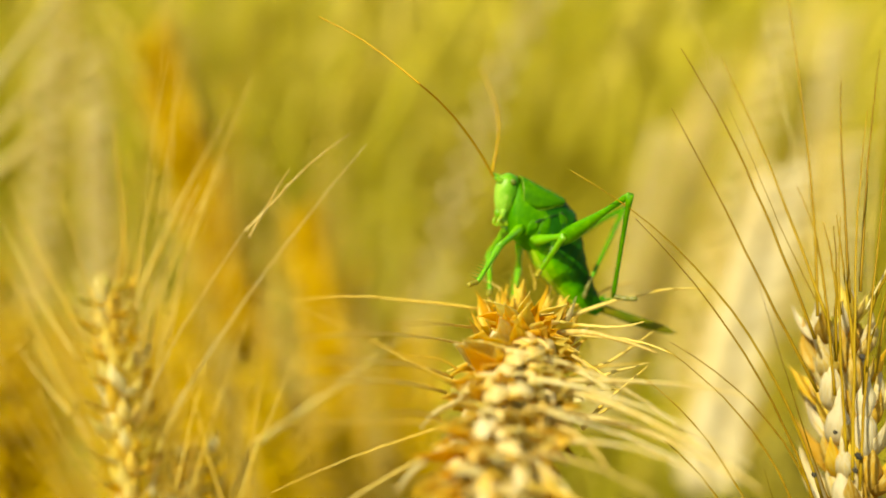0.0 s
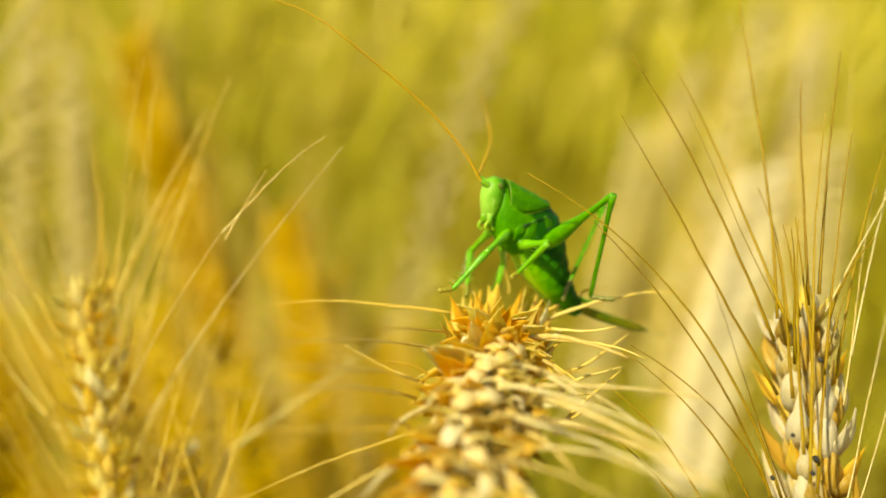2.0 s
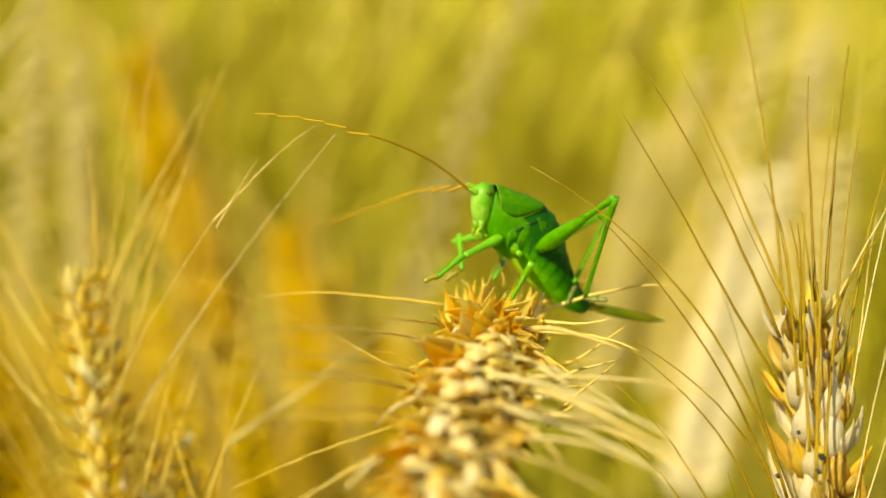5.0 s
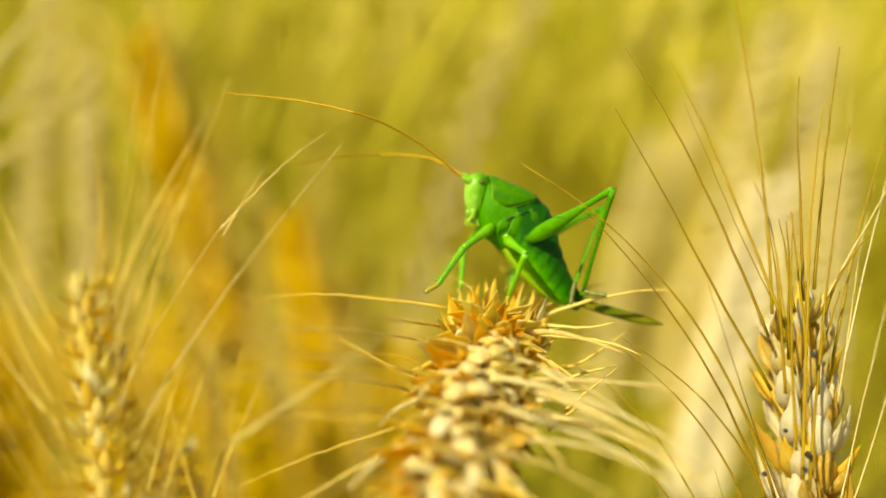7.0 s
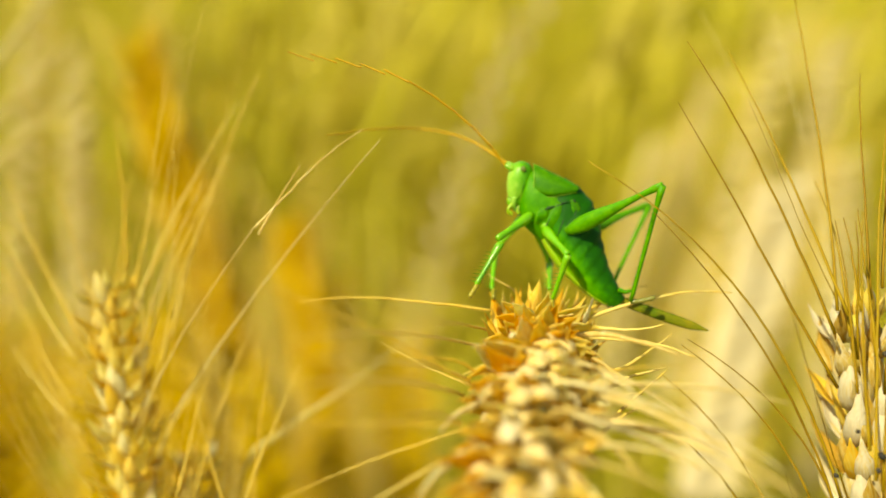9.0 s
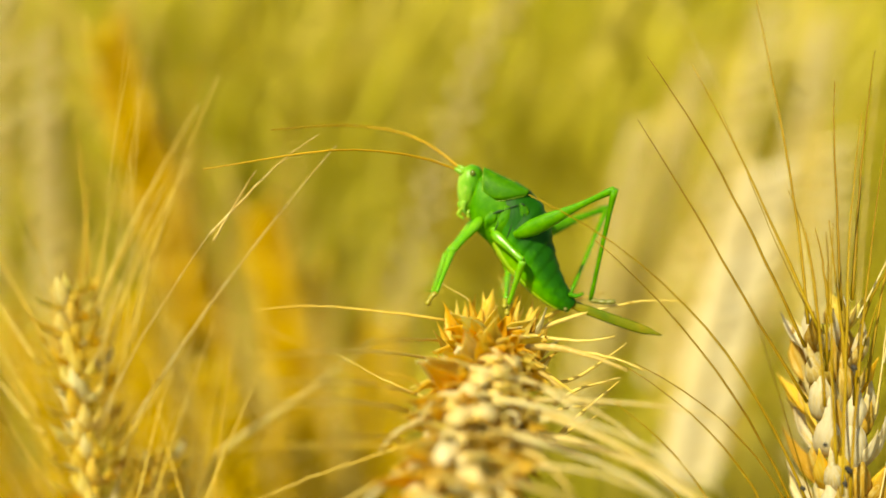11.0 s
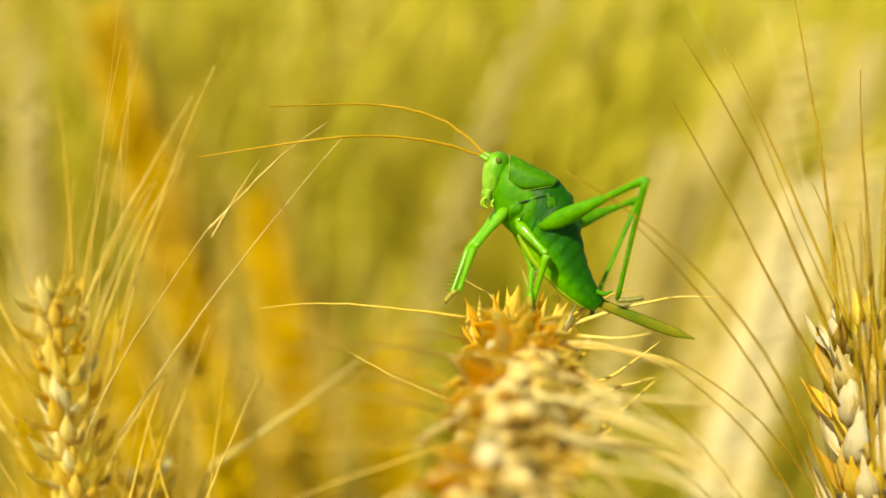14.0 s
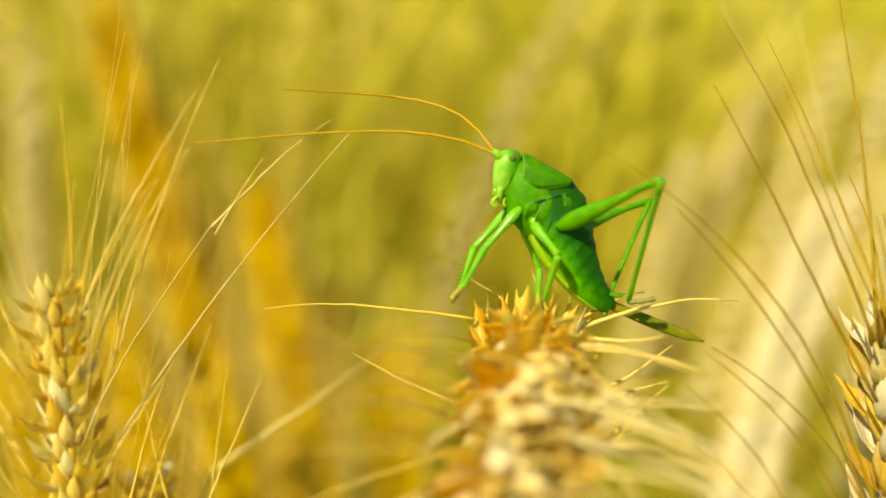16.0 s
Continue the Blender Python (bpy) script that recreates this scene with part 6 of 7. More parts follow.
        [(0, (0.00400, -0.00187, -0.00301), (0.1436, 0.6023, -0.7716, -0.1459)), (1.5, (0.00306, -0.00199, -0.00315), (0.1501, 0.5838, -0.7839, -0.1490)), (2, (0.00332, -0.00210, -0.00295), (0.1463, 0.5786, -0.7908, -0.1360)), (2.5, (0.00244, -0.00304, -0.00275), (0.2402, 0.5390, -0.8021, -0.0915)), (3, (0.00206, -0.00232, -0.00185), (0.1462, 0.5218, -0.8322, -0.1175)), (3.5, (0.00225, -0.00253, -0.00166), (0.1660, 0.5396, -0.8222, -0.0727)), (4, (0.00262, -0.00210, -0.00217), (0.1592, 0.5654, -0.8048, -0.0851)), (4.2, (0.00296, -0.00243, -0.00316), (0.5043, 0.5526, -0.6631, -0.0231)), (6.3, (0.00413, -0.00153, -0.00403), (0.2235, 0.6740, -0.7007, -0.0695)), (7, (0.00478, -0.00135, -0.00428), (0.2062, 0.6915, -0.6911, -0.0408)), (8, (0.00486, 0.00111, -0.00543), (0.3877, 0.7450, -0.5395, 0.0599)), (10.3, (0.00497, 0.00270, -0.00618), (0.4384, 0.7650, -0.4546, 0.1263)), (10.5, (0.00514, 0.00345, -0.00637), (0.4390, 0.7799, -0.4278, 0.1266)), (11, (0.00546, 0.00114, -0.00560), (0.3953, 0.7453, -0.5267, 0.1041)), (12.5, (0.00518, 0.00324, -0.00633), (0.4179, 0.7771, -0.4449, 0.1538)), (14.5, (0.00505, 0.00362, -0.00662), (0.3903, 0.7920, -0.4424, 0.1570)), (16, (0.00549, 0.00152, -0.00616), (0.4080, 0.7345, -0.5285, 0.1219))]),
}
FEELER_ROWS = [
    [
        [(0, (-0.00668, -0.00060, 0.00830), (0.7473, 0.3124, -0.1041, -0.5772)), (1.5, (-0.00668, -0.00060, 0.00830), (0.7197, 0.0626, -0.2161, -0.6569)), (2, (-0.00668, -0.00060, 0.00830), (0.7169, 0.0713, -0.2268, -0.6554)), (2.5, (-0.00668, -0.00060, 0.00830), (0.7139, 0.0170, -0.2315, -0.6606)), (3, (-0.00668, -0.00060, 0.00830), (0.5783, 0.6091, -0.4519, -0.3005)), (3.5, (-0.00668, -0.00060, 0.00830), (0.6179, 0.5479, -0.4114, -0.3857)), (4, (-0.00668, -0.00060, 0.00830), (0.6164, 0.5942, -0.4064, -0.3191)), (4.2, (-0.00668, -0.00060, 0.00830), (0.7037, 0.4727, -0.2648, -0.4597)), (6.3, (-0.00668, -0.00060, 0.00830), (0.7358, 0.3393, -0.1692, -0.5612)), (7, (-0.00668, -0.00060, 0.00830), (0.7271, 0.3391, -0.2031, -0.5613)), (8, (-0.00668, -0.00060, 0.00830), (0.7186, 0.2695, -0.2313, -0.5979)), (10.3, (-0.00668, -0.00060, 0.00830), (0.7545, 0.5165, -0.0104, -0.4048)), (10.5, (-0.00668, -0.00060, 0.00830), (0.6950, 0.6413, -0.2540, -0.2031)), (11, (-0.00668, -0.00060, 0.00830), (0.6929, 0.5081, -0.2865, -0.4239)), (12.5, (-0.00668, -0.00060, 0.00830), (0.6420, 0.4235, -0.3884, -0.5075)), (14.5, (-0.00668, -0.00060, 0.00830), (0.6712, 0.4915, -0.3327, -0.4441)), (16, (-0.00668, -0.00060, 0.00830), (0.6183, 0.3771, -0.4261, -0.5421))],
        [(0, (-0.00820, -0.00162, 0.01061), (0.7436, 0.3547, -0.1302, -0.5516)), (1.5, (-0.00784, -0.00003, 0.01095), (0.7044, 0.0970, -0.2670, -0.6505)), (2, (-0.00791, -0.00002, 0.01091), (0.6983, 0.1092, -0.2838, -0.6480)), (2.5, (-0.00772, 0.00023, 0.01093), (0.7003, 0.0444, -0.2750, -0.6573)), (3, (-0.00930, -0.00188, 0.00785), (0.5862, 0.6114, -0.4421, -0.2950)), (3.5, (-0.00943, -0.00166, 0.00848), (0.6234, 0.5549, -0.4028, -0.3758)), (4, (-0.00928, -0.00200, 0.00819), (0.6229, 0.5964, -0.3968, -0.3143)), (4.2, (-0.00906, -0.00184, 0.00952), (0.7057, 0.4855, -0.2584, -0.4466)), (6.3, (-0.00854, -0.00151, 0.01040), (0.7334, 0.3771, -0.1789, -0.5366)), (7, (-0.00867, -0.00138, 0.01033), (0.7214, 0.3890, -0.2210, -0.5286)), (8, (-0.00861, -0.00093, 0.01050), (0.7062, 0.3125, -0.2666, -0.5766)), (10.3, (-0.00796, -0.00287, 0.00967), (0.7506, 0.5532, -0.0603, -0.3563)), (10.5, (-0.00849, -0.00293, 0.00844), (0.6879, 0.6530, -0.2660, -0.1721)), (11, (-0.00912, -0.00196, 0.00924), (0.6750, 0.5541, -0.3176, -0.3694)), (12.5, (-0.00942, -0.00104, 0.00930), (0.6021, 0.4750, -0.4403, -0.4669)), (14.5, (-0.00929, -0.00167, 0.00917), (0.6522, 0.5372, -0.3608, -0.3946)), (16, (-0.00944, -0.00061, 0.00934), (0.5788, 0.4255, -0.4724, -0.5106))],
        [(0, (-0.00993, -0.00276, 0.01272), (0.7398, 0.3927, -0.1503, -0.5252)), (1.5, (-0.00932, 0.00059, 0.01342), (0.6918, 0.1262, -0.3005, -0.6444)), (2, (-0.00950, 0.00061, 0.01332), (0.6849, 0.1389, -0.3166, -0.6414)), (2.5, (-0.00903, 0.00111, 0.01342), (0.6802, 0.0760, -0.3250, -0.6526)), (3, (-0.01190, -0.00322, 0.00745), (0.5917, 0.6173, -0.4343, -0.2831)), (3.5, (-0.01214, -0.00281, 0.00865), (0.6245, 0.5688, -0.3992, -0.3566)), (4, (-0.01184, -0.00345, 0.00811), (0.6292, 0.5989, -0.3873, -0.3089)), (4.2, (-0.01142, -0.00318, 0.01068), (0.7026, 0.5051, -0.2639, -0.4260)), (6.3, (-0.01051, -0.00258, 0.01232), (0.7203, 0.4323, -0.2220, -0.4949)), (7, (-0.01083, -0.00235, 0.01210), (0.7128, 0.4364, -0.2437, -0.4920)), (8, (-0.01079, -0.00132, 0.01246), (0.6968, 0.3446, -0.2892, -0.5587)), (10.3, (-0.00939, -0.00520, 0.01080), (0.7437, 0.5823, -0.1029, -0.3118)), (10.5, (-0.01023, -0.00531, 0.00846), (0.6682, 0.6689, -0.3004, -0.1258)), (11, (-0.01159, -0.00348, 0.00978), (0.6611, 0.5873, -0.3378, -0.3223)), (12.5, (-0.01229, -0.00152, 0.00978), (0.5797, 0.5053, -0.4643, -0.4393)), (14.5, (-0.01193, -0.00290, 0.00965), (0.6436, 0.5683, -0.3705, -0.3544)), (16, (-0.01234, -0.00064, 0.00990), (0.5520, 0.4600, -0.4987, -0.4847))],
        [(0, (-0.01180, -0.00400, 0.01462), (0.7331, 0.4323, -0.1775, -0.4940)), (1.5, (-0.01103, 0.00122, 0.01575), (0.6821, 0.1514, -0.3229, -0.6383)), (2, (-0.01131, 0.00125, 0.01556), (0.6728, 0.1662, -0.3424, -0.6344)), (2.5, (-0.01063, 0.00206, 0.01572), (0.6714, 0.0984, -0.3441, -0.6490)), (3, (-0.01444, -0.00465, 0.00703), (0.5974, 0.6230, -0.4260, -0.2710)), (3.5, (-0.01481, -0.00406, 0.00876), (0.6288, 0.5775, -0.3915, -0.3432)), (4, (-0.01437, -0.00497, 0.00806), (0.6351, 0.6017, -0.3780, -0.3029)), (4.2, (-0.01378, -0.00462, 0.01172), (0.6957, 0.5297, -0.2773, -0.3982)), (6.3, (-0.01271, -0.00377, 0.01388), (0.7153, 0.4669, -0.2343, -0.4642)), (7, (-0.01312, -0.00348, 0.01357), (0.7072, 0.4746, -0.2555, -0.4575)), (8, (-0.01311, -0.00178, 0.01421), (0.6838, 0.3788, -0.3164, -0.5375)), (10.3, (-0.01091, -0.00756, 0.01168), (0.7382, 0.6025, -0.1257, -0.2760)), (10.5, (-0.01191, -0.00772, 0.00824), (0.6522, 0.6798, -0.3244, -0.0854)), (11, (-0.01403, -0.00512, 0.01003), (0.6546, 0.6108, -0.3444, -0.2825)), (12.5, (-0.01519, -0.00204, 0.00995), (0.5688, 0.5249, -0.4745, -0.4192)), (14.5, (-0.01452, -0.00428, 0.00988), (0.6307, 0.5992, -0.3850, -0.3081)), (16, (-0.01528, -0.00072, 0.01014), (0.5349, 0.4857, -0.5133, -0.4632))],
        [(0, (-0.01383, -0.00536, 0.01628), (0.7243, 0.4672, -0.2067, -0.4630)), (1.5, (-0.01290, 0.00183, 0.01795), (0.6675, 0.1804, -0.3528, -0.6304)), (2, (-0.01329, 0.00187, 0.01766), (0.6623, 0.1913, -0.3624, -0.6272)), (2.5, (-0.01237, 0.00299, 0.01791), (0.6688, 0.1962, -0.3504, -0.6257)), (3, (-0.01694, -0.00617, 0.00662), (0.6241, 0.6241, -0.3897, -0.2631)), (3.5, (-0.01743, -0.00541, 0.00883), (0.6337, 0.5845, -0.3831, -0.3316)), (4, (-0.01686, -0.00655, 0.00803), (0.6538, 0.6054, -0.3471, -0.2927)), (4.2, (-0.01616, -0.00614, 0.01256), (0.6839, 0.5525, -0.2998, -0.3703)), (6.3, (-0.01498, -0.00510, 0.01522), (0.7024, 0.4799, -0.2672, -0.4526)), (7, (-0.01547, -0.00477, 0.01481), (0.6843, 0.5079, -0.3050, -0.4251)), (8, (-0.01559, -0.00231, 0.01573), (0.6586, 0.4243, -0.3612, -0.5057)), (10.3, (-0.01244, -0.00998, 0.01240), (0.7385, 0.6079, -0.1219, -0.2650)), (10.5, (-0.01350, -0.01017, 0.00784), (0.6445, 0.6841, -0.3351, -0.0659)), (11, (-0.01638, -0.00691, 0.01008), (0.6426, 0.6380, -0.3579, -0.2279)), (12.5, (-0.01808, -0.00263, 0.00994), (0.5465, 0.5503, -0.4949, -0.3918)), (14.5, (-0.01704, -0.00581, 0.00984), (0.6162, 0.6241, -0.4009, -0.2648)), (16, (-0.01822, -0.00084, 0.01014), (0.5232, 0.5063, -0.5222, -0.4441))],
        [(0, (-0.01599, -0.00679, 0.01769), (0.6093, -0.0226, -0.4444, -0.6563)), (1.5, (-0.01496, 0.00243, 0.01997), (0.6620, 0.2004, -0.3630, -0.6244)), (2, (-0.01541, 0.00246, 0.01962), (0.6611, 0.2075, -0.3646, -0.6221)), (2.5, (-0.01447, 0.00351, 0.01991), (0.6326, 0.0212, -0.4107, -0.6562)), (3, (-0.01934, -0.00786, 0.00638), (0.5625, -0.7505, 0.3380, 0.0785)), (3.5, (-0.02000, -0.00685, 0.00890), (0.5318, -0.7332, 0.3839, 0.1793)), (4, (-0.01925, -0.00828, 0.00811), (0.6057, -0.7512, 0.2581, 0.0464)), (4.2, (-0.01858, -0.00771, 0.01318), (0.2978, -0.1462, -0.6932, -0.6399)), (6.3, (-0.01737, -0.00637, 0.01639), (0.5406, 0.1308, -0.5259, -0.6435)), (7, (-0.01797, -0.00605, 0.01569), (0.5260, 0.2072, -0.5382, -0.6251)), (8, (-0.01826, -0.00288, 0.01685), (0.6441, 0.4524, -0.3829, -0.4836)), (10.3, (-0.01392, -0.01244, 0.01308), (0.5561, 0.0517, -0.5106, -0.6537)), (10.5, (-0.01505, -0.01264, 0.00737), (0.3412, 0.2342, -0.6624, -0.6245)), (11, (-0.01859, -0.00885, 0.00987), (0.4498, 0.4049, -0.5896, -0.5349)), (12.5, (-0.02095, -0.00326, 0.00966), (0.5369, 0.5662, -0.5024, -0.3725)), (14.5, (-0.01947, -0.00746, 0.00954), (0.4871, 0.4723, -0.5563, -0.4797)), (16, (-0.02116, -0.00104, 0.00997), (0.5207, 0.5202, -0.5230, -0.4297))],
        [(0, (-0.01750, -0.00499, 0.01948), (0.6072, 0.0021, -0.4479, -0.6563)), (1.5, (-0.01711, 0.00298, 0.02191), (0.6568, 0.2199, -0.3722, -0.6179)), (2, (-0.01760, 0.00299, 0.02153), (0.6640, 0.2195, -0.3592, -0.6180)), (2.5, (-0.01609, 0.00502, 0.02186), (0.6210, 0.0364, -0.4287, -0.6551)), (3, (-0.01857, -0.00521, 0.00533), (0.5586, -0.7481, 0.3440, 0.0997)), (3.5, (-0.01958, -0.00414, 0.00781), (0.5023, -0.7255, 0.4230, 0.2060)), (4, (-0.01853, -0.00553, 0.00734), (0.5962, -0.7501, 0.2770, 0.0711)), (4.2, (-0.01925, -0.00484, 0.01316), (-0.2501, 0.0704, 0.7096, 0.6549)), (6.3, (-0.01954, -0.00479, 0.01761), (-0.5269, -0.1685, 0.5384, 0.6357)), (7, (-0.02041, -0.00471, 0.01667), (-0.5161, -0.2386, 0.5462, 0.6152)), (8, (-0.02100, -0.00351, 0.01772), (-0.6310, -0.4769, 0.4007, 0.4625)), (10.3, (-0.01580, -0.01064, 0.01448), (-0.5373, -0.0927, 0.5298, 0.6496)), (10.5, (-0.01724, -0.01067, 0.00740), (-0.3381, -0.2587, 0.6626, 0.6163)), (11, (-0.02143, -0.00806, 0.00980), (-0.4454, -0.4278, 0.5909, 0.5190)), (12.5, (-0.02378, -0.00395, 0.00923), (-0.4930, -0.5160, 0.5474, 0.4371)), (14.5, (-0.02241, -0.00724, 0.00935), (-0.4837, -0.4922, 0.5572, 0.4618)), (16, (-0.02409, -0.00131, 0.00971), (-0.5213, -0.5317, 0.5213, 0.4169))],
        [(0, (-0.01911, -0.00326, 0.02124), (0.5981, 0.0319, -0.4605, -0.6551)), (1.5, (-0.01936, 0.00349, 0.02375), (0.6496, 0.2407, -0.3841, -0.6104)), (2, (-0.01980, 0.00344, 0.02343), (0.6316, 0.1184, -0.4136, -0.6450)), (2.5, (-0.01780, 0.00654, 0.02372), (0.5965, 0.0611, -0.4627, -0.6529)), (3, (-0.01788, -0.00254, 0.00428), (0.5549, -0.7451, 0.3496, 0.1213)), (3.5, (-0.01920, -0.00148, 0.00660), (0.4856, -0.7167, 0.4434, 0.2321)), (4, (-0.01787, -0.00277, 0.00651), (0.5842, -0.7480, 0.2998, 0.0968)), (4.2, (-0.02002, -0.00199, 0.01311), (-0.1974, -0.0111, 0.7221, 0.6629)), (6.3, (-0.02185, -0.00330, 0.01868), (-0.5220, -0.1953, 0.5422, 0.6288)), (7, (-0.02294, -0.00346, 0.01753), (-0.5039, -0.2701, 0.5556, 0.6037)), (8, (-0.02380, -0.00419, 0.01838), (-0.6238, -0.4945, 0.4093, 0.4459)), (10.3, (-0.01783, -0.00890, 0.01572), (-0.5244, -0.1268, 0.5418, 0.6445)), (10.5, (-0.01950, -0.00878, 0.00737), (-0.3346, -0.2827, 0.6628, 0.6073)), (11, (-0.02430, -0.00738, 0.00961), (-0.4483, -0.4435, 0.5877, 0.5070)), (12.5, (-0.02671, -0.00404, 0.00884), (-0.4893, -0.5145, 0.5505, 0.4390)), (14.5, (-0.02534, -0.00713, 0.00904), (-0.4857, -0.5057, 0.5543, 0.4485)), (16, (-0.02700, -0.00166, 0.00939), (-0.5243, -0.5413, 0.5175, 0.4054))],
        [(0, (-0.02086, -0.00159, 0.02294), (0.5749, 0.0733, -0.4893, -0.6517)), (1.5, (-0.02170, 0.00395, 0.02549), (0.6081, 0.2029, -0.4465, -0.6243)), (2, (-0.02180, 0.00457, 0.02529), (0.5879, 0.1598, -0.4729, -0.6365)), (2.5, (-0.01966, 0.00811, 0.02538), (0.5675, 0.0913, -0.4977, -0.6495)), (3, (-0.01727, 0.00014, 0.00324), (-0.5481, 0.7412, -0.3600, -0.1439)), (3.5, (-0.01891, 0.00118, 0.00536), (-0.4770, 0.7051, -0.4541, -0.2630)), (4, (-0.01726, -0.00002, 0.00563), (-0.5720, 0.7449, -0.3214, -0.1213)), (4.2, (-0.02091, 0.00082, 0.01299), (0.1347, 0.1052, -0.7299, -0.6618)), (6.3, (-0.02424, -0.00189, 0.01967), (0.5095, 0.2275, -0.5524, -0.6192)), (7, (-0.02555, -0.00228, 0.01823), (0.4983, 0.2935, -0.5592, -0.5940)), (8, (-0.02660, -0.00493, 0.01890), (0.6235, 0.5058, -0.4086, -0.4341)), (10.3, (-0.01999, -0.00724, 0.01684), (0.5233, 0.1491, -0.5423, -0.6402)), (10.5, (-0.02182, -0.00696, 0.00725), (0.3363, 0.3020, -0.6609, -0.5990)), (11, (-0.02718, -0.00679, 0.00936), (0.4541, 0.4551, -0.5827, -0.4972)), (12.5, (-0.02963, -0.00410, 0.00844), (0.4926, 0.5197, -0.5473, -0.4333)), (14.5, (-0.02827, -0.00711, 0.00867), (0.4901, 0.5149, -0.5498, -0.4385)), (16, (-0.02989, -0.00210, 0.00903), (0.4762, 0.4731, -0.5648, -0.4800))],
        [(0, (-0.02280, 0.00004, 0.02444), (0.5656, 0.1013, -0.4998, -0.6481)), (1.5, (-0.02405, 0.00487, 0.02702), (0.5560, 0.1800, -0.5089, -0.6320)), (2, (-0.02404, 0.00580, 0.02677), (0.5392, 0.2195, -0.5250, -0.6208)), (2.5, (-0.02168, 0.00971, 0.02682), (0.5638, 0.0976, -0.5019, -0.6486)), (3, (-0.01673, 0.00285, 0.00218), (-0.5368, 0.7362, -0.3767, -0.1671)), (3.5, (-0.01873, 0.00387, 0.00416), (-0.4603, 0.6924, -0.4732, -0.2913)), (4, (-0.01671, 0.00272, 0.00470), (-0.5633, 0.7412, -0.3358, -0.1435)), (4.2, (-0.02190, 0.00358, 0.01273), (0.1356, 0.1290, -0.7286, -0.6588)), (6.3, (-0.02673, -0.00055, 0.02051), (0.5058, 0.2497, -0.5548, -0.6116)), (7, (-0.02822, -0.00118, 0.01882), (0.5042, 0.3041, -0.5536, -0.5888)), (8, (-0.02940, -0.00575, 0.01936), (0.6281, 0.5128, -0.4012, -0.4261)), (10.3, (-0.02223, -0.00565, 0.01793), (0.5304, 0.1634, -0.5352, -0.6368)), (10.5, (-0.02420, -0.00523, 0.00709), (0.3435, 0.3168, -0.6567, -0.5919)), (11, (-0.03007, -0.00630, 0.00909), (0.4617, 0.4637, -0.5765, -0.4894)), (12.5, (-0.03255, -0.00421, 0.00803), (0.4963, 0.5226, -0.5439, -0.4297)), (14.5, (-0.03119, -0.00718, 0.00827), (0.4960, 0.5209, -0.5444, -0.4316)), (16, (-0.03282, -0.00183, 0.00878), (0.4787, 0.4755, -0.5627, -0.4777))],
    ],
    [
        [(0, (-0.00646, 0.00070, 0.00871), (0.7084, -0.4703, -0.1100, -0.5147)), (1.5, (-0.00646, 0.00070, 0.00871), (0.6972, -0.5498, 0.0496, -0.4573)), (2, (-0.00646, 0.00070, 0.00871), (0.6971, -0.5749, 0.0296, -0.4275)), (2.5, (-0.00646, 0.00070, 0.00871), (0.6822, -0.5666, 0.1193, -0.4463)), (3, (-0.00646, 0.00070, 0.00871), (0.6353, -0.6403, 0.2348, -0.3622)), (3.5, (-0.00646, 0.00070, 0.00871), (0.5986, -0.6795, 0.2994, -0.3005)), (4, (-0.00646, 0.00070, 0.00871), (0.6208, -0.6978, 0.2513, -0.2540)), (4.2, (-0.00646, 0.00070, 0.00871), (0.5546, -0.6984, 0.3512, 0.2852)), (6.3, (-0.00646, 0.00070, 0.00871), (-0.5346, -0.0480, 0.5330, 0.6541)), (7, (-0.00646, 0.00070, 0.00871), (-0.5683, 0.0418, 0.4964, 0.6548)), (8, (-0.00646, 0.00070, 0.00871), (-0.5850, -0.1190, 0.4770, 0.6450)), (10.3, (-0.00646, 0.00070, 0.00871), (-0.6047, -0.0561, 0.4519, 0.6534)), (10.5, (-0.00646, 0.00070, 0.00871), (-0.5860, -0.0720, 0.4761, 0.6518)), (11, (-0.00646, 0.00070, 0.00871), (-0.6421, -0.1549, 0.3972, 0.6372)), (12.5, (-0.00646, 0.00070, 0.00871), (-0.6818, -0.2379, 0.3243, 0.6111)), (14.5, (-0.00646, 0.00070, 0.00871), (-0.6956, -0.2287, 0.2936, 0.6146)), (16, (-0.00646, 0.00070, 0.00871), (-0.6861, -0.0864, 0.3123, 0.6514))],
